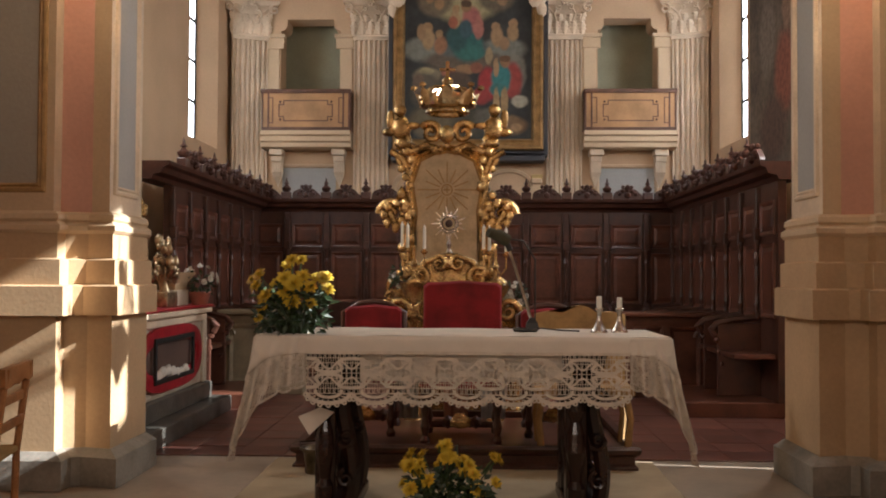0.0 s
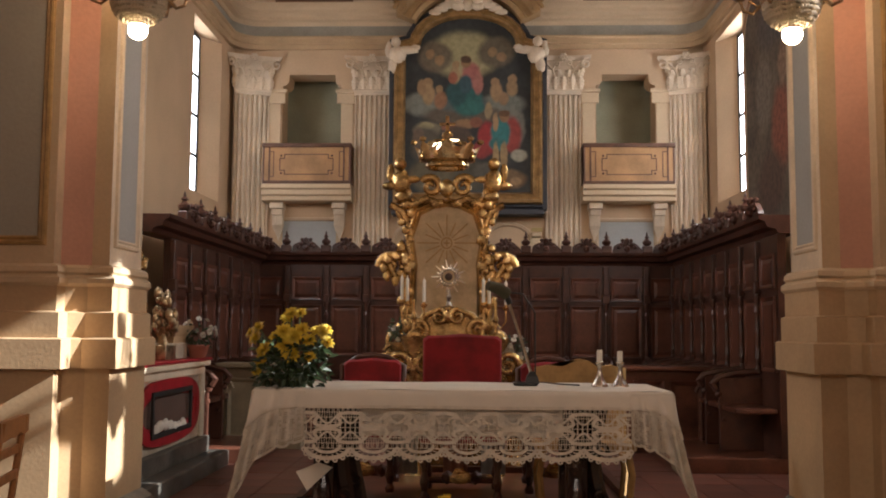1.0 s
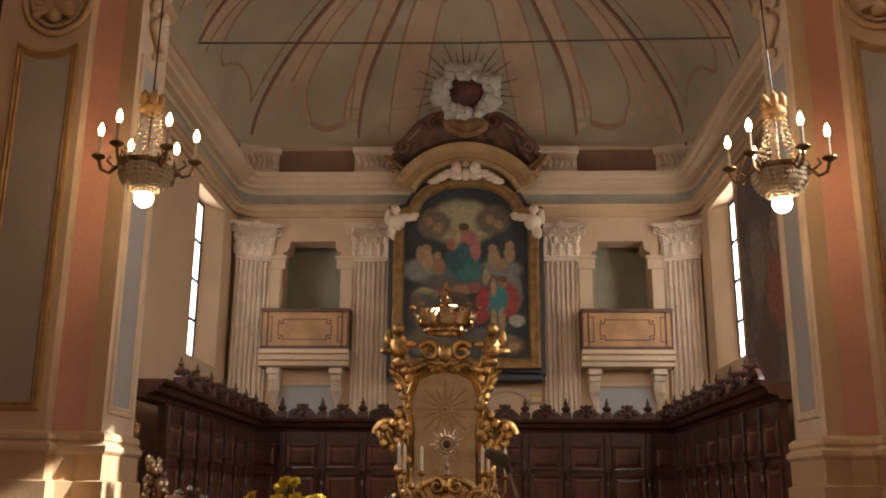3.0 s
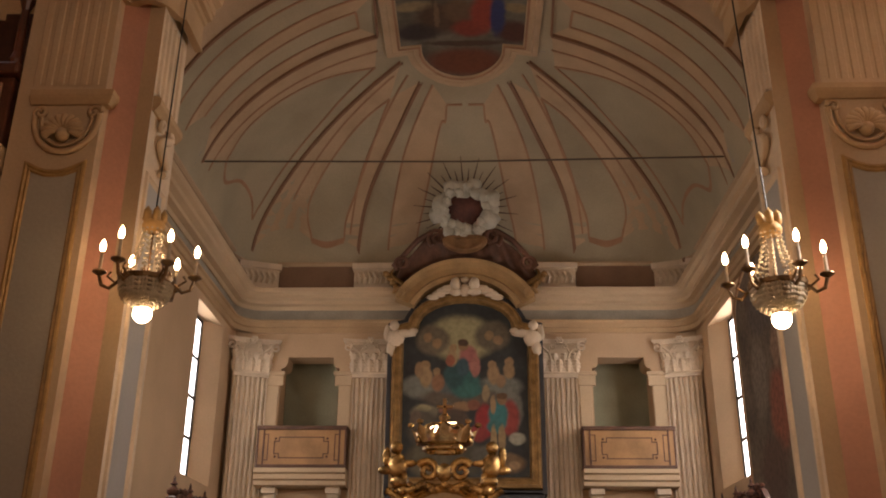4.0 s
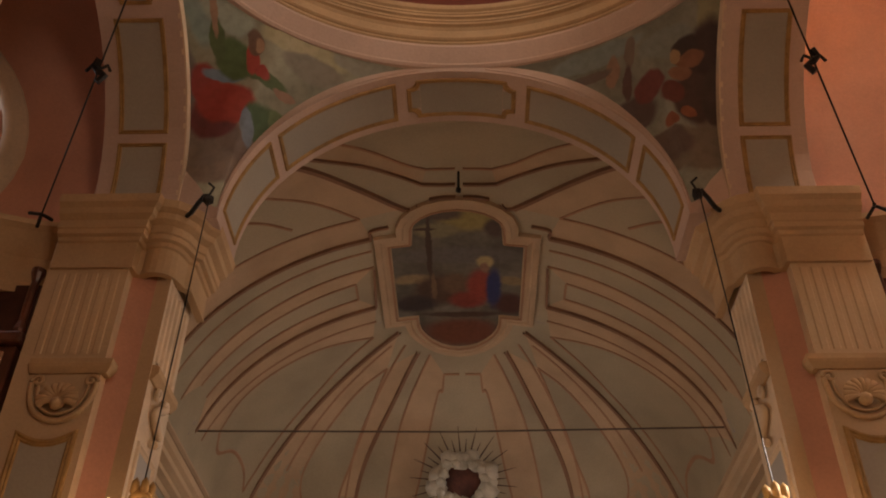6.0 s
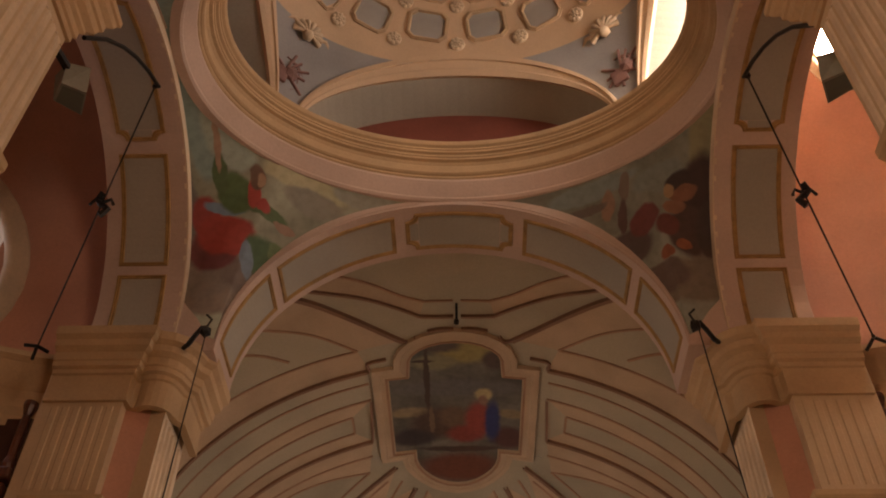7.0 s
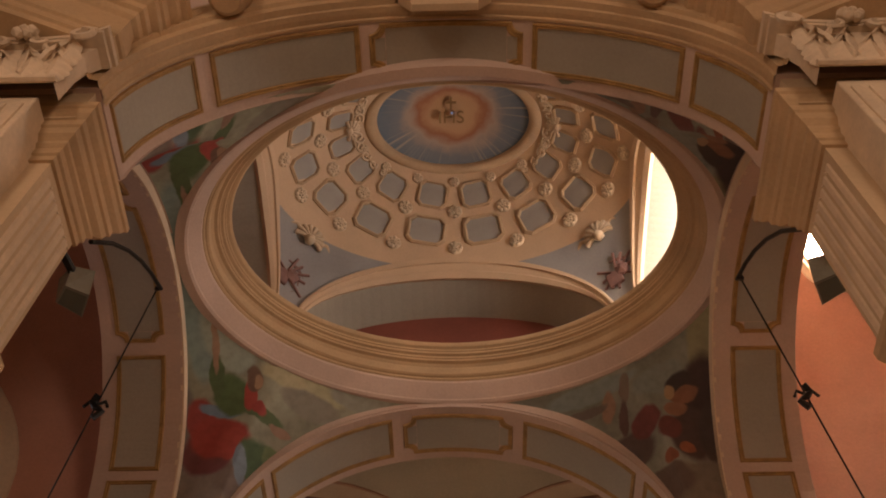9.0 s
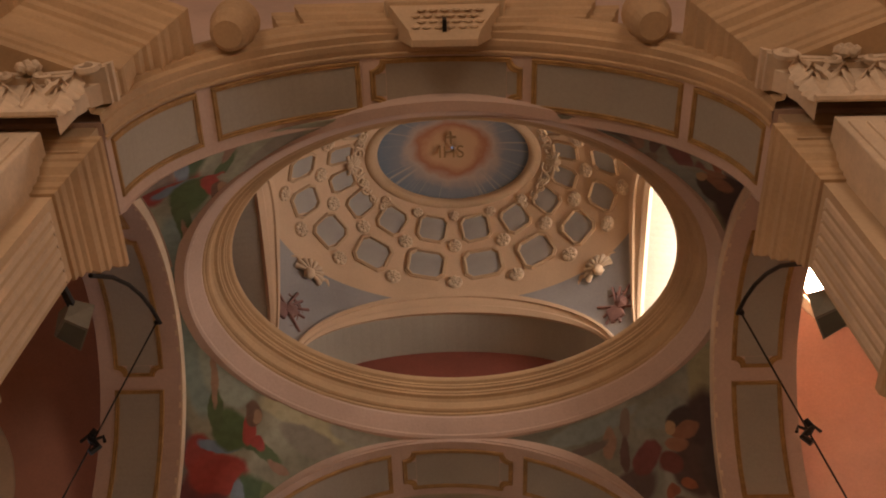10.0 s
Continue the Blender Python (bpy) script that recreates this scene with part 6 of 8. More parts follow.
# ---- gilded throne ----
SILVER = mat("polished_silver", (.75, .70, .62), .25, 1.0, var=.2, scale=12)
WAX = mat("white_wax", (.80, .76, .66), .5, var=.05)
CREAMCLOTH = mat("cream_damask", (.62, .47, .28), .6, var=.12, scale=8)
REDV = mat("red_velvet", (.30, .010, .014), .8, var=.25, scale=6, fine=120, bump=.3)
thr = thing("exposition_throne", "tall gilded rococo throne with cream sunburst back and crown", "throne", pose(-.13, 8.6, 0))


def scroll(bm, c, r, turns, a0, sg, thick, y=0.0, n=26):
    cx, cz = c
    pts = [(cx + sg * r * (1 - .85 * t) * math.cos(a0 + turns * 2 * math.pi * t), y - .02 * math.sin(t * 3), cz + r * (1 - .85 * t) * math.sin(a0 + turns * 2 * math.pi * t)) for t in np.linspace(0, 1, n)]
    tube(bm, pts, thick, 6, lambda t: 1.1 - .5 * t)


bm = bmesh.new()
lp = [(-.28, 1.30), (.28, 1.30), (.30, 1.6), (.27, 1.9), (.31, 2.15), (.24, 2.36), (.12, 2.42), (0, 2.44), (-.12, 2.42), (-.24, 2.36), (-.31, 2.15), (-.27, 1.9), (-.30, 1.6)]
for y in (0, .05):
    fill_loop(bm, lp, lambda x, z, h: Vector((x, y, z)))
grid(bm, [[(x, y, z) for x, z in lp] for y in (0, .05)], closed_u=True)
bk = part("back_panel", bm, CREAMCLOTH, thr, "cream cloth back with gilded rays")
for k in range(16):
    a = 2 * math.pi * k / 16
    r1 = .27 if k % 2 == 0 else .21
    bm = bmesh.new()
    tube(bm, [(.07 * math.cos(a), -.006, 2.10 + .07 * math.sin(a)), (r1 * math.cos(a), -.006, 2.10 + r1 * .95 * math.sin(a))], .007, 4)
    part("ray", bm, GOLDLINE, bk)
bm = bmesh.new()
flat_frame(bm, [(.055 * math.cos(a), 2.10 + .055 * math.sin(a)) for a in np.linspace(0, 2 * math.pi, 20, endpoint=False)], [(0, 0), (.002, .01), (.012, .01), (.014, 0)], lambda x, z, h: Vector((x, -.004 - h, z)))
box(bm, -.006, .006, -.012, 0, 2.07, 2.13)
box(bm, -.03, .03, -.012, 0, 2.094, 2.106)
part("medallion", bm, GOLDLINE, bk)
bm = bmesh.new()
flat_frame(bm, lp, [(-.075, 0), (-.07, .06), (-.05, .08), (-.03, .05), (-.015, .06), (.01, .0)], lambda x, z, h: Vector((x, .01 - h, z)))
part("frame", bm, GOLD, thr)
random.seed(5)
for sg, side in ((-1, "left"), (1, "right")):
    bm = bmesh.new()
    scroll(bm, (sg * .50, 1.88), .13, 1.6, 0, sg, .034)
    scroll(bm, (sg * .38, 2.40), .13, 1.5, 1.2, sg, .032)
    scroll(bm, (sg * .44, 1.22), .13, 1.5, 2.5, sg, .036)
    tube(bm, [(sg * .34, 0, 1.2), (sg * .40, -.03, 1.5), (sg * .36, -.03, 1.75), (sg * .46, -.03, 1.78), (sg * .56, -.02, 1.95)], .033, 6)
    tube(bm, [(sg * .36, 0, 1.95), (sg * .33, -.03, 2.2), (sg * .40, -.03, 2.38), (sg * .52, -.04, 2.45)], .033, 6)
    for k in range(16):
        z = 1.25 + 1.2 * k / 15
        blob(bm, (sg * (.37 + .05 * math.sin(k * 2.1)), -.05, z), .04 + .015 * random.random(), 1, (1, .6, 1.2), rough=.5)
    for k in range(8):
        blob(bm, (sg * (.46 + .11 * math.cos(k * .8)), -.05, 1.86 + .11 * math.sin(k * .8)), .036, 2, (1, .7, 1.3), rough=.6)
    part("side_scroll", bm, GOLD, thr, smooth=True)
    bm = bmesh.new()
    for x, z, r, sq in ((.42, 2.66, .09, (1, .8, 1.3)), (.43, 2.82, .06, (1, 1, 1)), (.33, 2.68, .05, (1.8, .8, .7)), (.52, 2.62, .05, (1.5, .8, .8)), (.40, 2.52, .07, (1.2, .9, .8)), (.52, 2.74, .05, (.8, .5, 1.8)), (.36, 2.54, .05, (.8, .8, 1.4))):
        blob(bm, (sg * x, -.04, z), r, 2, sq, rough=.25)
    part("putto", bm, GOLD, thr, smooth=True)
bm = bmesh.new()
for sg in (-1, 1):
    scroll(bm, (sg * .15, 2.62), .10, 1.4, .5, sg, .035)
    tube(bm, [(sg * .05, -.03, 2.45), (sg * .2, -.04, 2.50), (sg * .32, -.03, 2.44), (sg * .45, -.02, 2.50)], .04, 6)
blob(bm, (0, -.06, 2.60), .075, 2, (1, .8, 1.15))
for k in range(9):
    blob(bm, (-.24 + .06 * k, -.05, 2.47 + .03 * math.sin(k * 2)), .035, 1, rough=.5)
part("top_cartouche", bm, GOLD, thr, smooth=True)
bm = bmesh.new()
n = 40
rows = []
for z, r in ((2.78, .14), (2.80, .17), (2.83, .16), (2.86, .20), (2.90, .215), (2.93, .225)):
    rows.append([(r * math.cos(2 * math.pi * k / n), -.02 + r * math.sin(2 * math.pi * k / n), z) for k in range(n)])
rows.append([((.235 + .02 * math.cos(k * 2 * math.pi / 5)) * math.cos(2 * math.pi * k / n), -.02 + (.235 + .02 * math.cos(k * 2 * math.pi / 5)) * math.sin(2 * math.pi * k / n), 2.97 + .06 * max(0, math.cos(k * 2 * math.pi / 5))) for k in range(n)])
grid(bm, rows, closed_u=True)
for k in range(8):
    a = 2 * math.pi * k / 8
    blob(bm, (.25 * math.cos(a), -.02 + .25 * math.sin(a), 3.05), .03, 1)
    blob(bm, (.21 * math.cos(a + .4), -.02 + .21 * math.sin(a + .4), 2.88), .022, 1)
    tube(bm, [(.2 * math.cos(a), -.02 + .2 * math.sin(a), 2.97), (.13 * math.cos(a), -.02 + .13 * math.sin(a), 3.05), (.02 * math.cos(a), -.02, 3.07)], .014, 5)
blob(bm, (0, -.02, 3.12), .045, 2)
box(bm, -.014, .014, -.03, -.01, 3.15, 3.32, .004)
box(bm, -.06, .06, -.03, -.01, 3.22, 3.25, .004)
bmesh.ops.transform(bm, matrix=Matrix.Translation((0, -.02, 2.78)) @ Matrix.Diagonal((1.22, 1.0, .92, 1)) @ Matrix.Translation((0, .02, -2.78)), verts=bm.verts)
part("crown", bm, mat("pale_gilt", (.92, .72, .42), .13, 1.0, var=.2, scale=14), thr, "polished gilt crown", smooth=False)
bm = bmesh.new()
for sg in (-1, 1):
    tube(bm, [(sg * .30, -.02, 1.3), (sg * .34, -.1, 1.1), (sg * .22, -.14, .9), (sg * .28, -.12, .5), (sg * .34, -.15, .15), (sg * .30, -.1, .0)], .055, 7)
    scroll(bm, (sg * .52, .95), .12, 1.4, 1, sg, .04)
box(bm, -.45, .45, -.2, .3, .0, 1.16, .02)
part("base", bm, GOLD, thr, "gilded base behind the chair", smooth=False)

tab = thing("tabernacle", "small gilded tabernacle with curved top before the throne", "tabernacle", pose(-.1, 8.25, 0))
bm = bmesh.new()
box(bm, -.34, .34, -.1, .18, 0, 1.18, .02)
lp = [(-.26, 1.18), (.26, 1.18), (.27, 1.3), (.20, 1.42), (.1, 1.46), (0, 1.48), (-.1, 1.46), (-.2, 1.42), (-.27, 1.3)]
for y in (-.1, .1):
    fill_loop(bm, lp, lambda x, z, h: Vector((x, y, z)))
grid(bm, [[(x, y, z) for x, z in lp] for y in (-.1, .1)], closed_u=True)
part("body", bm, GOLD, tab)
bm = bmesh.new()
flat_frame(bm, lp, [(-.04, 0), (-.03, .05), (0, .05), (.02, 0)], lambda x, z, h: Vector((x, -.1 - h, z)))
for sg in (-1, 1):
    scroll(bm, (sg * .25, 1.30), .10, 1.6, 0, sg, .028, -.13)
    scroll(bm, (sg * .08, 1.42), .07, 1.3, 1.5, sg, .022, -.15)
    blob(bm, (sg * .34, -.12, 1.34), .07, 2, rough=.6)
blob(bm, (0, -.14, 1.42), .06, 2, rough=.4)
part("scrollwork", bm, GOLD, tab, smooth=True)
mon = thing("monstrance", "small silver-gilt monstrance with rays standing on the tabernacle", "monstrance", pose(-.1, 8.22, 1.47))
bm = bmesh.new()
lathe(bm, [(.07, 0), (.07, .015), (.03, .04), (.015, .08), (.025, .12), (.012, .15), (.012, .2)], 14)
part("stem", bm, SILVER, mon)
bm = bmesh.new()
for k in range(18):
    a = 2 * math.pi * k / 18
    l = .15 if k % 2 else .11
    tube(bm, [(.05 * math.cos(a), 0, .30 + .05 * math.sin(a)), (l * math.cos(a), 0, .30 + l * math.sin(a))], .010, 4, lambda t: 1.1 - .7 * t)
    blob(bm, (.07 * math.cos(a), -.01, .30 + .07 * math.sin(a)), .02, 1)
part("rays", bm, SILVER, mon)
bm = bmesh.new()
blob(bm, (0, -.01, .30), .035, 2, (1, .4, 1))
part("lunette", bm, WALNUT, mon)


def candelabrum(x, y, z, s):
    c = thing("candelabrum", "gilded branched candelabrum with white candles", "candelabrum", pose(x, y, z), "altar candelabra")
    bm = bmesh.new()
    lathe(bm, [(.06, 0), (.06, .02), (.02, .05), (.015, .12), (.03, .15), (.012, .2), (.012, .30)], 12)
    part("stem", bm, GOLD, c)
    for q, h in ((-.10, .28), (-.055, .27), (.085, .26)):
        bm = bmesh.new()
        tube(bm, [(0, 0, .14), (q * .5, -.03, .08), (q, -.03, .14), (q, -.03, h - .02)], .008, 6)
        lathe(bm, [(.012, -.03), (.03, -.01), (.034, .0), (.014, .0), (.014, .02)], 10, (q, -.03, h))
        br = part("branch", bm, GOLD, c)
        bm = bmesh.new()
        lathe(bm, [(.013, 0), (.012, .19), (.004, .20), (.001, .22)], 10, (q, -.03, h + .01))
        part("candle", bm, WAX, br, "white wax candle")


for x, z in ((-.38, 1.26), (.30, 1.24)):
    candelabrum(x, 7.88, z, 1)
    ped = thing("candelabrum_stand", "slender gilded scrolled stand under a candelabrum", "stand", pose(x, 7.88, 0), "candelabrum stands")
    bm = bmesh.new()
    lathe(bm, [(.14, 0), (.14, .05), (.08, .09), (.06, .3), (.10, .5), (.05, .7), (.04, .85), (.09, 1.0), (.06, 1.12), (.11, z - .05), (.12, z)], 14)
    part("shaft", bm, GOLD, ped, smooth=True)
    for sg in (-1, 1):
        for zz, r, a0 in ((1.02, .10, 0), (.60, .09, 2)):
            bm = bmesh.new()
            scroll(bm, (sg * .10, zz), r, 1.45, a0, sg, .03, -.05)
            part("scroll", bm, GOLD, ped, smooth=True)

# ---- presidential platform, chairs and bench ----
plat = thing("wooden_platform", "low dark polished wooden platform with moulded edge", "platform", pose(.06, 7.25, 0))
bm = bmesh.new()
box(bm, -1.14, 1.14, -.8, .8, .02, .12, .01)
part("deck", bm, WALNUT2, plat)
bm = bmesh.new()
sweep(bm, [Vector(p) for p in ((-1.14, -.8, .0), (1.14, -.8, 0), (1.14, .8, 0), (-1.14, .8, 0))], [(.03, 0), (-.03, 0), (-.03, .03), (-.01, .05), (-.01, .10), (-.04, .12), (-.05, .15), (-.03, .17), (.03, .17)], closed=True)
part("edge", bm, WALNUT, plat, "dark moulded edge")


def armchair(x, y, w, top, name_label, turn=0, gold=False):
    c = thing("armchair", name_label, "armchair", pose(x, y, .15, 0, 0, turn))
    h = top - .15
    fm = GOLD if gold else WALNUT
    bm = bmesh.new()
    pts = [(-w / 2, .50), (w / 2, .50), (w / 2, h - .03), (w / 2 - .03, h - .005), (w / 4, h), (0, h + .012), (-w / 4, h), (-w / 2 + .03, h - .005), (-w / 2, h - .03)]
    rows = [[(px * k, yy, pz if pz < h - .1 else h + (pz - h) * k - (1 - k) * .4) for px, pz in pts] for k, yy in ((.96, -.05), (1, -.03), (1, .04), (.96, .06))]
    grid(bm, rows, closed_u=True)
    for r in (0, -1):
        f = cap(bm, rows[r])
    part("backrest", bm, REDV, c, "red velvet backrest", smooth=False)
    bm = bmesh.new()
    box(bm, -w / 2, w / 2, -.52, -.02, .38, .48, .03)
    part("seat", bm, REDV, c, "red velvet seat")
    if gold:
        bm = bmesh.new()
        tube(bm, [(-w / 2 - .01, 0, .45), (-w / 2 - .02, 0, h - .05), (-w / 4, 0, h + .02), (0, 0, h + .035), (w / 4, 0, h + .02), (w / 2 + .02, 0, h - .05), (w / 2 + .01, 0, .45)], .02, 7)
        part("back_frame", bm, WALNUT, c, "carved wooden back frame", smooth=True)
    for sx in (-1, 1):
        for yy in (-.48, .0):
            bm = bmesh.new()
            lathe(bm, [(.03, 0), (.035, .03), (.02, .06), (.034, .12), (.02, .19), (.03, .25), (.034, .38)], 10, (sx * (w / 2 - .04), yy, 0))
            part("leg", bm, fm if not gold else WALNUT, c)
        bm = bmesh.new()
        tube(bm, [(sx * w / 2, 0, .66), (sx * (w / 2 + .02), -.25, .68), (sx * (w / 2 + .02), -.46, .65), (sx * w / 2, -.5, .45)], .022, 7)
        part("arm", bm, WALNUT, c, smooth=True)
    bm = bmesh.new()
    tube(bm, [(-w / 2 + .05, -.24, .10), (w / 2 - .05, -.24, .10)], .022, 7)
    blob(bm, (-.10, -.26, .12), .05, 1)
    blob(bm, (.10, -.26, .12), .05, 1)
    part("stretcher", bm, WALNUT, c)
    bm = bmesh.new()
    blob(bm, (0, -.5, .16), .07, 2, (1, .4, .75), rough=.5)
    part("boss", bm, GOLD, c, "gilded carved boss")
    return c


armchair(.035, 7.05, .58, 1.27, "high-backed red velvet armchair with dark carved legs on the platform")
armchair(-.66, 7.35, .44, 1.08, "low red velvet chair with carved wooden frame", 0, True)
armchair(.70, 7.35, .44, 1.06, "low red velvet chair beside the gilded bench", 0, True)
gb = thing("gilded_bench", "low gilded bench back with scalloped crest behind the altar table", "bench", pose(.87, 6.75, .15))
bm = bmesh.new()
pts = [(-.32, .40), (.32, .40), (.32, .90), (.22, .92), (.12, .91), (.06, .95), (0, .965), (-.06, .95), (-.12, .91), (-.22, .92), (-.32, .90)]
for y in (-.02, .03):
    fill_loop(bm, pts, lambda x, z, h: Vector((x, y, z)))
grid(bm, [[(x, y, z) for x, z in pts] for y in (-.02, .03)], closed_u=True)
part("back", bm, GOLDLINE, gb)
bm = bmesh.new()
box(bm, -.34, .34, -.35, .05, .36, .42, .015)
part("seat", bm, GOLDLINE, gb)
for sx in (-1, 1):
    for yy in (-.3, .0):
        bm = bmesh.new()
        tube(bm, [(sx * .28, yy, .37), (sx * .31, yy, .2), (sx * .29, yy, .0)], .025, 6)
        part("leg", bm, GOLDLINE, gb)
# pale cloths hung on the back of the platform's furniture
for x, col, nm in ((-.42, (.40, .42, .38), "grey"), (.28, (.42, .46, .46), "pale blue"), (-.02, (.45, .25, .18), "pink")):
    bm = bmesh.new()
    grid(bm, [[(x - .1 + .2 * k / 10 + .01 * math.sin(k), 7.62 + .02 * math.sin(k * 2.2), z) for k in range(11)] for z in (.17, .4, .7)])
    tagged(part("cloth", bm, mat("cloth_" + nm.replace(" ", "_"), col, .9, var=.15, scale=6), smooth=True), nm + " cloth hanging behind the armchair", "cloth")

# ---- altar table ----
tb = thing("altar_table", "dark carved wooden altar table under a white lace cloth", "table", pose(.05, 5.48, 0))
bm = bmesh.new()
box(bm, -1.08, 1.08, -.36, .36, .93, .985, .01)
part("tabletop", bm, TABLEW, tb)
for sx in (-1, 1):
    for yy in (-.22, .22):
        bm = bmesh.new()
        x = sx * .69
        box(bm, x - .115, x + .0, yy - .05, yy + .05, 0, .93, .012)
        lathe(bm, [(.035, 0), (.05, .05), (.05, .16), (.03, .2), (.055, .36), (.045, .46), (.028, .52), (.05, .58), (.05, .62), (.03, .66), (.045, .8), (.05, .92)], 12, (x - .06, yy - .05, 0))
        tube(bm, [(x + .06 + .03 * math.sin(t), yy, .02 + .13 * t) for t in np.linspace(0, 7, 24)], .045, 7)
        for z in (.2, .42, .66, .85):
            scroll(bm, (x + .06, z), .05, 1.3, z * 9, 1, .014, yy - .05, 14)
        part("leg", bm, TABLEW, tb, "dark carved baluster leg", smooth=False)
    bm = bmesh.new()
    box(bm, sx * .69 - .12, sx * .69 + .12, -.34, .34, 0, .07, .015)
    part("foot", bm, TABLEW, tb)

LINEN = mat("white_linen", (.64, .58, .49), .85, var=.05, scale=5, fine=260, bump=.25)
LACE = mat("ecru_lace", (.62, .55, .45), .9, var=.10, scale=20, fine=200, bump=.3)
cl = thing("altar_cloth", "white linen altar cloth with a deep scalloped lace border", "tablecloth", pose(.05, 5.48, 0))
bm = bmesh.new()
X0, X1, Y0, Y1, ZT = -1.115, 1.125, -.385, .385, .992
top = [[(x, y, ZT + .002 * math.sin(9 * x + 4 * y)) for x in np.linspace(X0, X1, 30)] for y in np.linspace(Y0, Y1, 8)]
grid(bm, top)
edge = []
for z, o in ((ZT, 0), (ZT - .008, .012), (ZT - .03, .018), (ZT - .095, .02)):
    edge.append([(x, Y0 - o - .006 * math.sin(7 * x), z) for x in np.linspace(X0, X1, 60)])
grid(bm, edge)
part("linen_top", bm, LINEN, cl, smooth=True)


def fall(x):
    return ZT - .095


def ribbon(bm, pts, w, wave, nrm=(0, -1, 0)):
    """A flat woven tape along points in x, z."""
    rows = []
    n = len(pts)
    for i, (x, z) in enumerate(pts):
        a, b = Vector(pts[max(0, i - 1)]), Vector(pts[min(n - 1, i + 1)])
        d = (b - a).normalized()
        q = Vector((-d.y, d.x)) * w / 2
        rows.append([wave(x + q.x, z + q.y), wave(x - q.x, z - q.y)])
    grid(bm, rows)


def lace_pattern(bm, x0, x1, z0, z1, wave, per=.232):
    """Looping tapes with threads between them over a strip, and scallops below."""
    n = int(round((x1 - x0) / per))
    per = (x1 - x0) / n
    hz = (z1 - z0)
    for k in range(n):
        xa = x0 + per * k
        for row, (zc, flip) in enumerate(((z0 + hz * .72, 1), (z0 + hz * .36, -1))):
            pts = [(xa + per * t + .035 * math.sin(4 * math.pi * t), zc + flip * hz * .15 * math.cos(2 * math.pi * t)) for t in np.linspace(0, 1, 25)]
            ribbon(bm, pts, .017, wave)
            pts = [(xa + per * t, zc + flip * hz * .15 * math.cos(4 * math.pi * t + math.pi) * .6) for t in np.linspace(0, 1, 17)]
            ribbon(bm, pts, .010, wave)
        # scallop
        cxx = xa + per / 2
        pts = [(cxx + per * .46 * math.cos(a), z0 + .02 + hz * .22 * math.sin(a)) for a in np.linspace(math.pi, 2 * math.pi, 15)]
        ribbon(bm, pts, .022, wave)
        pts = [(cxx + per * .28 * math.cos(a), z0 + .03 + hz * .13 * math.sin(a)) for a in np.linspace(math.pi * .9, 2.1 * math.pi, 13)]
        ribbon(bm, pts, .016, wave)
        for a in np.linspace(math.pi * 1.02, math.pi * 1.98, 9):
            c = (cxx + per * .50 * math.cos(a), z0 + .016 + hz * .25 * math.sin(a))
            ribbon(bm, [(c[0] + .011 * math.cos(b), c[1] + .011 * math.sin(b)) for b in np.linspace(0, 2 * math.pi, 8)], .009, wave)
            ribbon(bm, [(cxx + per * .30 * math.cos(a), z0 + .02 + hz * .14 * math.sin(a)), (cxx + per * .44 * math.cos(a), z0 + .02 + hz * .21 * math.sin(a))], .006, wave)
    m = int((x1 - x0) / .026)
    for k in range(m + 1):
        x = x0 + (x1 - x0) * k / m
        ribbon(bm, [(x, z1), (x + .02, z0 + .02)], .0035, wave)
        ribbon(bm, [(x + .02, z1), (x, z0 + .02)], .0035, wave)
    for z in np.linspace(z0 + .02, z1, 9):
        ribbon(bm, [(x, z) for x in np.linspace(x0, x1, 40)], .0035, wave)
    ribbon(bm, [(x, z1) for x in np.linspace(x0, x1, 40)], .016, wave)


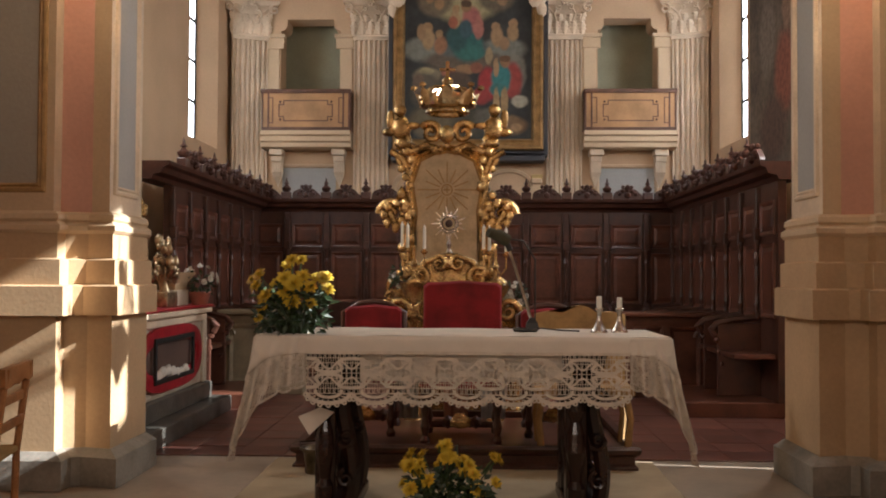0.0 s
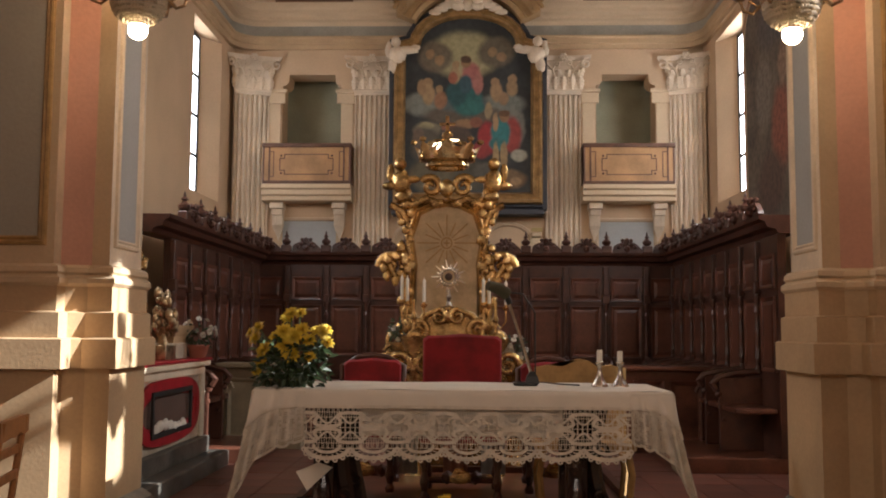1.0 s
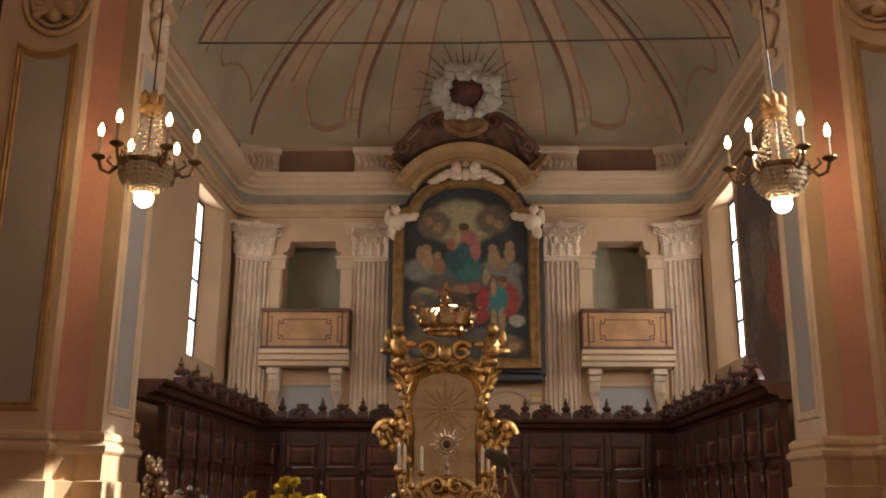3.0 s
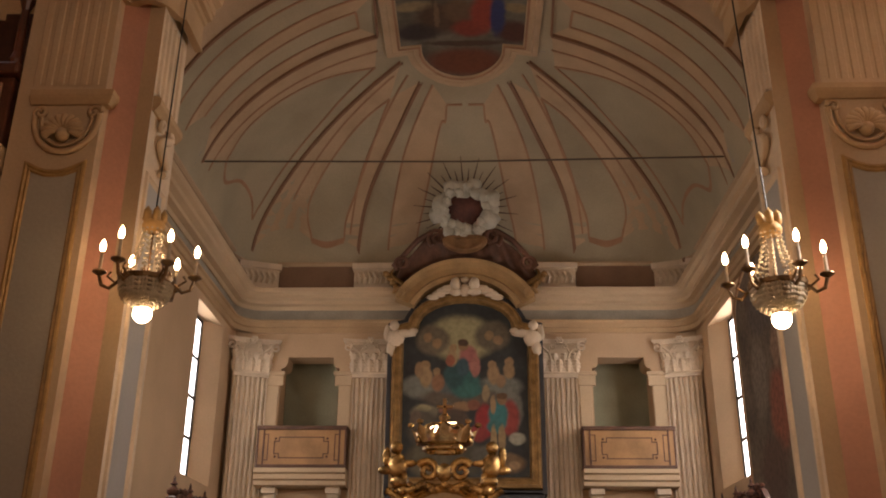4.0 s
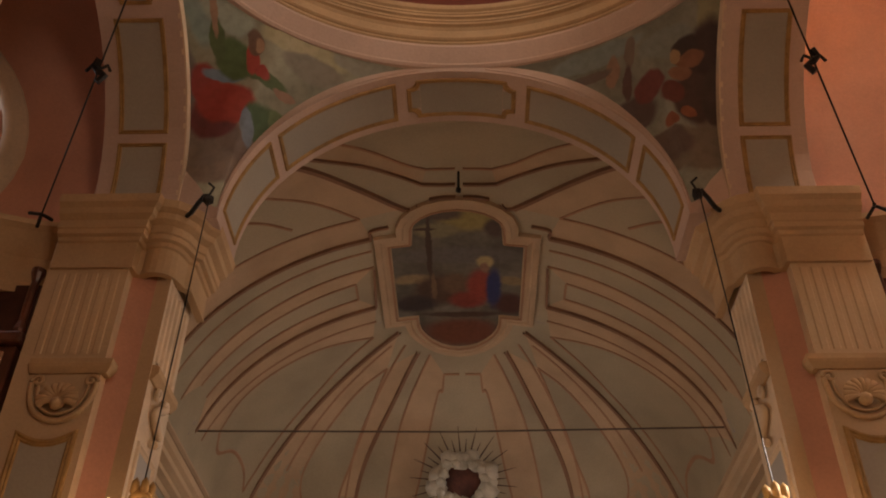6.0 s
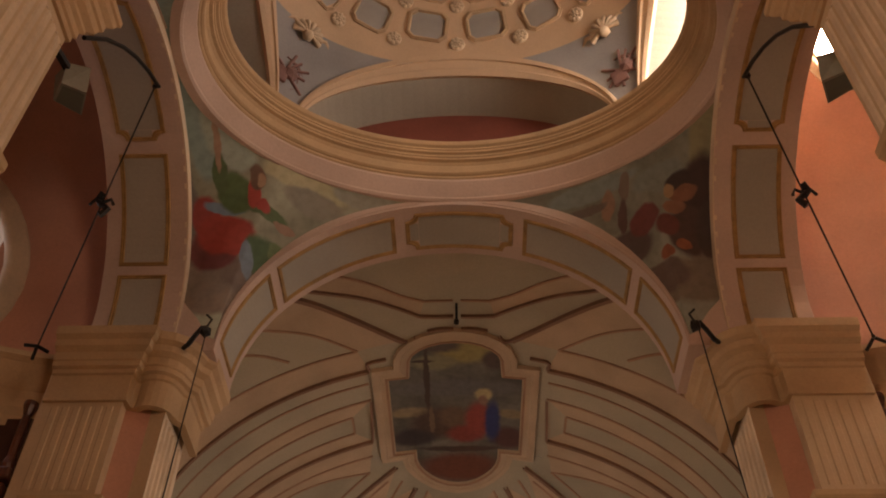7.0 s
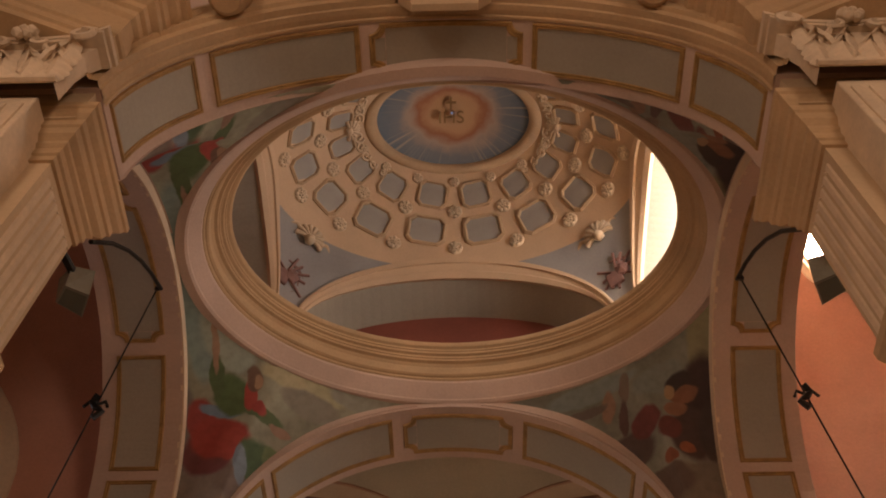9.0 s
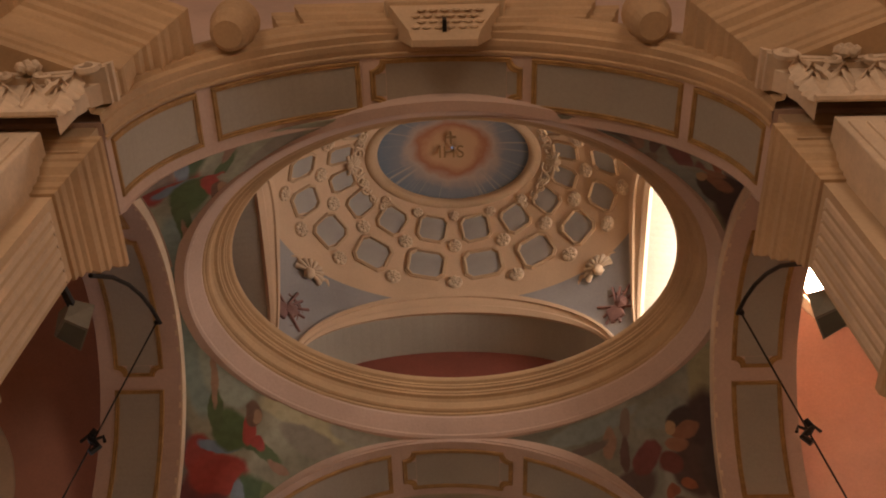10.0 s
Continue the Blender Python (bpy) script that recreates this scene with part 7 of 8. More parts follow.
bm = bmesh.new()
fw = lambda x, z: Vector((x, Y0 - .028 - .012 * math.sin(7 * x) * (1 + 2 * (ZT - z)), z))
lace_pattern(bm, -.83, .90, .665, ZT - .09, fw)
part("lace_front", bm, LACE, cl, "ecru looped lace border")
bm = bmesh.new()
grid(bm, [[(x, Y0 + .06 + .01 * math.sin(11 * x), z) for x in np.linspace(-.55, .55, 40)] for z in (.74, .84, ZT - .01)])
part("lining", bm, LINEN, cl, "plain white lining behind the lace", smooth=True)
for sg in (-1, 1):
    bm = bmesh.new()
    xa = X1 if sg > 0 else X0
    xin = .90 if sg > 0 else -.83

    def corner(u, v):
        """u: 0 at the lace, 1 at the table's corner, 2 round on the short side; v: down the fall."""
        drop = (.26 + .29 * math.exp(-((u - 1.05) / .28) ** 2) + (.10 if u > 1 else .10 * u)) * v
        if u <= 1:
            x, y = xin + (xa - xin) * u, Y0 - .02
        else:
            x, y = xa + sg * .012, Y0 + (u - 1) * .77
        fold = .035 * math.sin(u * 17) * v
        out = .16 * v * math.exp(-((u - 1.05) / .5) ** 2)
        return Vector((x + sg * out * .75 + (sg * fold if u > 1 else 0), y - (out * .3 if u < 1.2 else 0) + (fold if u <= 1 else 0), ZT - .01 - drop))
    grid(bm, [[corner(u, v) for u in np.linspace(0, 2, 70)] for v in np.linspace(0, .30, 8)])
    part("side_fall", bm, LINEN, cl, "linen falling over the table's end", smooth=True)
    bm = bmesh.new()
    wv = lambda a, b: corner(a, b) + Vector((0, -.006, 0))

    def rib2(pts, w):
        rows = []
        n = len(pts)
        for i, (x, z) in enumerate(pts):
            a, b = Vector(pts[max(0, i - 1)]), Vector(pts[min(n - 1, i + 1)])
            d = (b - a).normalized()
            q = Vector((-d.y, d.x)) * w
            rows.append([wv(x + q.x, z + q.y), wv(x - q.x, z - q.y)])
        grid(bm, rows)
    for k in range(9):
        u0, du = 2 * k / 9, 2 / 9
        for vc in (.40, .54, .68, .82):
            rib2([(u0 + du * t + .03 * math.sin(4 * math.pi * t), vc + .06 * math.cos(2 * math.pi * t) * (1 if vc in (.40, .68) else -1)) for t in np.linspace(0, 1, 21)], .022)
        rib2([(u0 + du / 2 + du * .46 * math.cos(a), .93 - .07 * math.sin(a)) for a in np.linspace(math.pi, 2 * math.pi, 11)], .022)
    for u in np.linspace(0.01, 1.99, 70):
        rib2([(u, .26), (u + .03, .97)], .0045)
        rib2([(u + .03, .26), (u, .97)], .0045)
    for v in np.linspace(.30, .97, 20):
        rib2([(u, v) for u in np.linspace(0, 2, 60)], .0055)
    part("side_lace", bm, LACE, cl, "ecru lace falling at the table's end")
    if sg < 0:
        bm = bmesh.new()
        grid(bm, [[(-.87 + .12 * u + .06 * v, Y0 - .04 + .1 * v * u, .56 - .10 * v * (1 - u * .6) + .05 * u) for u in np.linspace(0, 1, 6)] for v in np.linspace(0, 1, 6)])
        part("turned_corner", bm, LINEN, cl, "turned-up corner of linen", smooth=True)

# carpet
bm = bmesh.new()
box(bm, -1.28, 1.38, 3.2, 6.75, -.003, .012, .004)
tagged(part("carpet", bm, CARPET), "plain beige carpet under the altar table", "carpet")
bk = thing("brass_bucket", "small dull brass bucket on the carpet behind the table", "bucket", pose(-.92, 6.25, .012))
bm = bmesh.new()
lathe(bm, [(.07, 0), (.075, .02), (.07, .05), (.085, .14), (.11, .16), (.11, .17), (.075, .165), (.07, .1)], 20)
part("body", bm, mat("dull_brass", (.22, .18, .12), .35, .9, var=.3, scale=12), bk, smooth=True)
bm = bmesh.new()
tube(bm, [(-.1, 0, .17), (-.11, 0, .2), (0, 0, .21), (.1, 0, .17)], .006, 6)
part("handle", bm, IRON, bk)

# ---- flowers ----
PETAL = mat("yellow_petal", (.72, .50, .02), .6, var=.2, scale=20, fine=60)
LEAFM = mat("dark_leaf", (.035, .065, .018), .5, var=.3, scale=15)
STEMM = mat("green_stem", (.07, .11, .03), .6, var=.2)


def mum_mesh(material, name="blossom"):
    bm = bmesh.new()
    rnd = random.Random(4)
    for ring_k, (n, tilt, ln) in enumerate(((13, 8, 1.0), (12, 28, .92), (10, 48, .75), (7, 68, .5), (3, 85, .3))):
        for k in range(n):
            a = 2 * math.pi * (k + .5 * ring_k) / n + rnd.uniform(-.1, .1)
            l = ln * rnd.uniform(.85, 1.08)
            t = radians(tilt + rnd.uniform(-8, 8))
            d = Vector((math.cos(a) * math.cos(t), math.sin(a) * math.cos(t), math.sin(t)))
            sd = Vector((-math.sin(a), math.cos(a), 0)) * .16
            up = Vector((0, 0, .12))
            p = [d * .1 - sd * .3, d * l * .6 - sd + up, d * l + up * .3, d * l * .6 + sd + up, d * .1 + sd * .3]
            cap(bm, p)
    return mesh_of(name, bm, material)


MUM = mum_mesh(PETAL)


def leaf_cluster(bm, rnd, c, r, n):
    for _ in range(n):
        d = Vector((rnd.gauss(0, 1), rnd.gauss(0, 1), rnd.gauss(0, .7))).normalized()
        p = Vector(c) + d * r * rnd.uniform(.3, 1)
        e = (d + Vector((rnd.uniform(-.6, .6), rnd.uniform(-.6, .6), rnd.uniform(-.8, .3)))).normalized()
        sd = e.orthogonal().normalized() * .016
        nrm = e.cross(sd).normalized() * .008
        l = rnd.uniform(.04, .075)
        cap(bm, [p, p + e * l * .4 + sd + nrm, p + e * l, p + e * l * .4 - sd + nrm])


def bouquet(x, y, z, heads, label, base_r, base_h, seed, pot=None):
    b = thing("bouquet", label, "flowers", pose(x, y, z))
    rnd = random.Random(seed)
    bm = bmesh.new()
    lathe(bm, [(base_r * .7, 0), (base_r, base_h * .5), (base_r * .95, base_h), (base_r * .8, base_h)], 16)
    part("bowl", bm, pot or LEAFM, b, smooth=True)
    bm = bmesh.new()
    leaf_cluster(bm, rnd, (0, 0, base_h * 1.2), base_r * 1.9, 260)
    for hx, hy, hz, r in heads:
        leaf_cluster(bm, rnd, (hx * .7, hy, hz * .7), .07, 8)
    tagged(part("leaves", bm, LEAFM, b, "dark green leaves"), kind="stuff")
    bm = bmesh.new()
    for hx, hy, hz, r in heads:
        tube(bm, [(0, 0, base_h * .6), (hx * .5, hy * .5, hz * .6), (hx, hy, hz)], .004, 5)
    part("stems", bm, STEMM, b)
    for hx, hy, hz, r in heads:
        f = new("blossom", MUM)
        f.parent = b
        d = Vector((hx * .9 + rnd.uniform(-.1, .1), hy - .12 + rnd.uniform(-.1, .05), .22))
        f.matrix_basis = Matrix.Translation((hx, hy, hz)) @ d.to_track_quat("Z", "Y").to_matrix().to_4x4() @ Matrix.Diagonal((r, r, r, 1))
    return b


rnd = random.Random(11)
H1 = [(-.19, -.05, .26, .055), (-.17, -.08, .32, .05), (-.23, 0, .29, .045), (-.13, -.1, .20, .06), (-.16, -.06, .14, .045), (-.02, -.10, .22, .065), (.03, -.11, .27, .07), (-.03, -.08, .30, .06), (.0, -.04, .40, .05), (-.035, 0, .37, .045), (.05, -.02, .40, .045),
      (.02, -.12, .17, .06), (.11, -.1, .25, .055), (.17, -.06, .30, .055), (.20, -.03, .24, .05), (.14, -.02, .30, .05), (.12, -.1, .16, .045), (-.17, -.10, .08, .035), (.07, -.09, .31, .055), (-.08, -.04, .27, .05), (.19, 0, .31, .045)]
bouquet(-.90, 5.30, .994, H1, "bouquet of yellow chrysanthemums with dark leaves on the altar table", .11, .07, 3)
H2 = [(rnd.uniform(-.24, .24), rnd.uniform(-.12, .08), 0, rnd.uniform(.04, .055)) for _ in range(24)]
H2 = [(hx, hy, .34 + .11 * (1 - (hx / .27) ** 2) - .9 * max(0, -hy) * .8 - (k % 4) * .035, r) for k, (hx, hy, _, r) in enumerate(H2)]
bouquet(.0, 4.85, 0, H2, "low bouquet of yellow chrysanthemums standing before the altar table", .12, .16, 8)

# ---- things on the table ----
for x, y, h in ((.845, 5.50, 0), (.965, 5.52, -.006)):
    c = thing("candlestick", "small glass and silver candlestick with a short white candle", "candlestick", pose(x, y, .993), "table candlesticks")
    bm = bmesh.new()
    lathe(bm, [(.05, 0), (.05, .006), (.04, .02), (.022, .05), (.014, .085), (.012, .12), (.022, .128), (.026, .14), (.016, .142)], 16)
    part("stick", bm, SILVER, c, smooth=True)
    bm = bmesh.new()
    lathe(bm, [(.016, .14), (.016, .205 + h), (.012, .21 + h), (.002, .208 + h)], 12)
    part("candle", bm, WAX, c)
mc = thing("microphone_stand", "black desk microphone on a slanted silver arm", "microphone", pose(.43, 5.55, .995))
BLACK = mat("black_plastic", (.018, .018, .016), .5, var=.15)
bm = bmesh.new()
box(bm, -.08, .06, -.06, .06, 0, .018, .006)
grid(bm, [[(x * k + .03, y * k, z) for x, y in ((-.04, -.04), (.04, -.04), (.04, .04), (-.04, .04))] for k, z in ((1, .01), (.8, .05), (.3, .08))], closed_u=True)
part("base", bm, BLACK, mc)
bm = bmesh.new()
tube(bm, [(.03, 0, .05), (-.03, 0, .25), (-.115, -.02, .50)], .010, 8)
part("arm", bm, SILVER, mc)
bm = bmesh.new()
tube(bm, [(-.10, -.02, .47), (-.135, -.03, .56)], .018, 8)
part("joint", bm, BLACK, mc)
bm = bmesh.new()
tube(bm, [(-.12, -.03, .53), (-.16, -.06, .555), (-.23, -.10, .575)], .038, 10, lambda t: 1.0 if t < .9 else .7)
part("windscreen", bm, mat("olive_foam", (.07, .065, .035), .95, fine=150, bump=.5), mc, "olive foam windscreen", smooth=True)
bm = bmesh.new()
tube(bm, [(-.11, .0, .54), (-.02, .02, .53), (.05, .03, .42), (.05, .03, .2), (.05, .02, .02), (.2, .02, .006), (.3, -.05, .006)], .005, 6)
part("cable", bm, BLACK, mc, smooth=True)

# ---- side altar with shrine ----
MARBLE = mat("cream_marble", (.62, .52, .38), .35, var=.15, scale=4)
REDSH = mat("red_lacquer", (.38, .012, .02), .4, var=.15, scale=6)
GREYM = mat("grey_marble", (.13, .12, .10), .35, var=.25, scale=5)
sa = thing("side_altar", "cream marble side altar with a red oval shrine window", "altar", pose(-2.45, 7.95, 0, 0, 0, 90))
L = 0.97
bm = bmesh.new()
box(bm, -L, L, 0, .6, .30, .96, .015)
part("body", bm, MARBLE, sa)
bm = bmesh.new()
box(bm, -L - .05, L + .05, -.07, .65, .96, 1.01, .012)
box(bm, -L - .02, L + .02, -.03, .6, .88, .96, .02)
part("mensa", bm, WHITE, sa, "white moulded altar slab")
bm = bmesh.new()
box(bm, -L - .06, L + .06, -.08, .64, 1.012, 1.035, .006)
part("red_cover", bm, REDSH, sa, "red cloth cover")
ov = [(.80 * math.copysign(abs(math.cos(a)) ** .6, math.cos(a)), .62 + .27 * math.copysign(abs(math.sin(a)) ** .7, math.sin(a))) for a in np.linspace(0, 2 * math.pi, 32, endpoint=False)]
bm = bmesh.new()
flat_frame(bm, ov, [(0, 0), (.0, .03), (.09, .03), (.13, .02), (.14, -.0)], lambda x, z, h: Vector((x, -.004 - h, z)))
part("shrine_frame", bm, REDSH, sa, "red lacquered shrine frame")
bm = bmesh.new()
fill_loop(bm, offset_loop(ov, .13), lambda x, z, h: Vector((x, -.008, z)))
part("shrine_back", bm, mat("dim_interior", (.12, .07, .05), .6), sa)
bm = bmesh.new()
flat_frame(bm, [(-.50, .45), (.50, .45), (.50, .78), (-.50, .78)], [(-.02, 0), (-.02, .02), (.02, .02), (.02, 0)], lambda x, z, h: Vector((x, -.03 - h, z)))
part("glass_frame", bm, BLACK, sa)
bm = bmesh.new()
for k in range(7):
    blob(bm, (-.4 + .12 * k, -.03, .49 + .03 * math.sin(k)), .07, 2, (1.3, .3, .7), rough=.4)
part("white_drapery", bm, LINEN, sa, "folded white cloth inside the shrine", smooth=True)
for sg in (-1, 1):
    bm = bmesh.new()
    for k in range(7):
        blob(bm, (sg * (L + .03), .05, .36 + .08 * k), .05, 1, (1, 1.4, 1.1), rough=.5)
    scroll(bm, (sg * (L + .03), .80), .07, 1.4, 0, sg, .025, .05)
    box(bm, sg * L - .10, sg * L + .02, -.03, .3, .30, .9, .02)
    part("volute", bm, MARBLE, sa, "carved white marble end scroll", smooth=False)
bm = bmesh.new()
box(bm, -L - .1, L + .1, -.06, .62, .15, .30, .012)
part("base", bm, GREYM, sa, "dark grey marble base")
bm = bmesh.new()
box(bm, -L - .18, L + .22, -.22, .6, 0, .15, .015)
part("step", bm, GREYM, sa, "dark grey marble step")
pl = thing("altar_shelf", "small gilded shelf block with moulded top on the side altar", "shelf", pose(-2.62, 8.45, 1.035))
bm = bmesh.new()
box(bm, -.1, .1, -.22, .22, 0, .14, .01)
part("block", bm, MARBLE, pl)
bm = bmesh.new()
grid(bm, [[(x * k, y * k, z) for x, y in ((-.1, -.14), (.1, -.14), (.1, .34), (-.1, .34))] for k, z in ((.7, .14), (.75, .2), (1.1, .28), (1.15, .30))], closed_u=True)
cap(bm, [(x * 1.15, y * 1.15, .30) for x, y in ((-.1, -.14), (.1, -.14), (.1, .34), (-.1, .34))])
part("bracket", bm, OCHRE, pl)
cd = thing("gilded_candleholder", "ornate gilded leaf-shaped candleholder on the side altar", "candleholder", pose(-2.55, 8.08, 1.035))
bm = bmesh.new()
box(bm, -.07, .07, -.14, .14, 0, .13, .01)
lathe(bm, [(.05, .13), (.03, .17), (.02, .22)], 10)
r2 = random.Random(2)
for k in range(46):
    a, h = r2.uniform(0, 2 * math.pi), r2.uniform(0, 1)
    rr = .13 * (1 - .5 * h) * r2.uniform(.3, 1)
    blob(bm, (rr * math.cos(a), rr * 1.2 * math.sin(a), .22 + .36 * h), r2.uniform(.02, .04), 1, (1, 1, 1.5), rough=.6)
part("body", bm, mat("silvered_gilt", (.66, .50, .30), .35, .9, var=.3, scale=14), cd, smooth=True)
WHITEF = mat("white_flower", (.75, .72, .64), .7, var=.1)
WMUM = mum_mesh(WHITEF)
fp = thing("flower_pot", "terracotta pot of small white flowers on the side altar", "flowers", pose(-2.44, 8.74, 1.035))
bm = bmesh.new()
lathe(bm, [(.07, 0), (.10, .10), (.11, .12), (.10, .12)], 16)
part("pot", bm, mat("terracotta", (.45, .16, .10), .7), fp, smooth=True)
bm = bmesh.new()
leaf_cluster(bm, r2, (0, 0, .2), .12, 90)
part("leaves", bm, LEAFM, fp)
for k in range(22):
    d = Vector((r2.gauss(0, 1), r2.gauss(0, 1), abs(r2.gauss(0, .8)))).normalized()
    f = new("blossom", WMUM)
    f.parent = fp
    f.matrix_basis = Matrix.Translation(Vector((0, 0, .2)) + d * Vector((.15, .17, .14)).length * .62) @ d.to_track_quat("Z", "Y").to_matrix().to_4x4() @ Matrix.Diagonal((.035, .035, .035, 1))
gr = thing("carved_ornament", "tall gilded carved ornament at the back of the side altar", "ornament", pose(-2.85, 8.3, 1.035))
bm = bmesh.new()
for k in range(24):
    blob(bm, (0, .10 * math.sin(k * 1.3), .04 * k + .03), .05, 1, (.8, 1, 1.1), rough=.5)
part("carving", bm, GOLD, gr, smooth=True)

# flowers on gilded stands beside the throne
for x, y, h, n, col in ((-.50, 8.25, 1.20, 5, "white"), (.47, 8.25, 1.05, 20, "white")):
    fs = thing("flower_stand", "slender gilded stand with a flared top beside the throne", "stand", pose(x, y, 0), "flower stands")
    bm = bmesh.new()
    lathe(bm, [(.13, 0), (.13, .05), (.08, .10), (.06, .4), (.09, .55), (.06, .65), (.05, h - .25), (.06, h - .16), (.10, h - .10), (.125, h - .03), (.13, h)], 16)
    part("shaft", bm, GOLD, fs, smooth=True)
    bm = bmesh.new()
    for sg in (-1, 1):
        scroll(bm, (sg * .10, h - .07), .05, 1.4, 0, sg, .018, -.04)
    part("scrollwork", bm, GOLD, fs, smooth=True)
    bq = thing("small_bouquet", "small bunch of pale flowers and green leaves on a gilded stand", "flowers", pose(x, y, h), "stand bouquets")
    bm = bmesh.new()
    lathe(bm, [(.05, 0), (.07, .05), (.075, .07), (.06, .07)], 14)
    part("bowl", bm, WALNUT, bq, smooth=True)
    bm = bmesh.new()
    leaf_cluster(bm, r2, (0, 0, .10), .11, 80)
    tagged(part("leaves", bm, LEAFM, bq, "dark green leaves"), kind="stuff")
    for k in range(n):
        d = Vector((r2.gauss(0, 1), -abs(r2.gauss(0, .8)), r2.gauss(.2, .7))).normalized()
        f = new("blossom", WMUM)
        f.parent = bq
        f.matrix_basis = Matrix.Translation(Vector((0, 0, .10)) + d * .11) @ d.to_track_quat("Z", "Y").to_matrix().to_4x4() @ Matrix.Diagonal((.032, .032, .032, 1))
# small plaque on the end wall
bm = bmesh.new()
box(bm, .97, 1.13, 13.975, 14.0, 2.72, 2.82, .004)
tagged(part("wall_plaque", bm, mat("yellowed_plaque", (.62, .46, .18), .5, var=.1, scale=6)), "small yellowed plaque on the end wall", "plaque")

# ---- wooden chair at the nave's edge ----
ORW = mat("orange_wood", (.46, .20, .06), .4, var=.2, scale=6, fine=60)
ch = thing("wooden_chair", "orange-brown wooden chair with turned back posts", "chair", pose(-2.29, 4.4, 0, 0, 0, -78))
for sx in (-1, 1):
    bm = bmesh.new()
    tube(bm, [(sx * .2, .18, 0), (sx * .2, .19, .45), (sx * .2, .24, .88)], .018, 7)
    part("back_leg", bm, ORW, ch)
    bm = bmesh.new()
    tube(bm, [(sx * .2, -.2, 0), (sx * .2, -.19, .45)], .018, 7)
    part("front_leg", bm, ORW, ch)
bm = bmesh.new()
box(bm, -.22, .22, -.22, .2, .44, .47, .01)
part("seat", bm, mat("straw_seat", (.5, .34, .12), .8, fine=150, bump=.5), ch)
bm = bmesh.new()
pts = [(-.25, .80), (-.18, .79), (-.1, .81), (0, .79), (.1, .81), (.18, .79), (.25, .80), (.25, .885), (-.25, .885)]
for y in (.22, .25):
    fill_loop(bm, pts, lambda x, z, h: Vector((x, y, z)))
grid(bm, [[(x, y, z) for x, z in pts] for y in (.22, .25)], closed_u=True)
part("top_rail", bm, ORW, ch)
for z in (.58, .70):
    bm = bmesh.new()
    box(bm, -.2, .2, .205, .225, z, z + .045, .006)
    part("back_rail", bm, ORW, ch)

# ---- chandeliers ----
BULB = mat("lit_bulb", (1, .9, .7), .3, var=0, bump=0, emit=(1.0, .66, .34), strength=18)
GLOBE = mat("lit_globe", (1, .95, .85), .3, var=0, bump=0, emit=(1.0, .72, .42), strength=14)
BRONZE = mat("dark_bronze", (.26, .155, .07), .38, .75, var=.3, scale=14)
CRYS = bpy.data.materials.new("crystal_glass")
CRYS.use_nodes = True
cb = CRYS.node_tree.nodes["Principled BSDF"]
cb.inputs["Base Color"].default_value = (.97, .85, .64, 1)
cb.inputs["Roughness"].default_value, cb.inputs["Transmission Weight"].default_value, cb.inputs["IOR"].default_value = .10, .6, 1.5
bm = bmesh.new()
bmesh.ops.create_icosphere(bm, subdivisions=1, radius=1)
BEADS = mesh_of("bead", bm, CRYS)


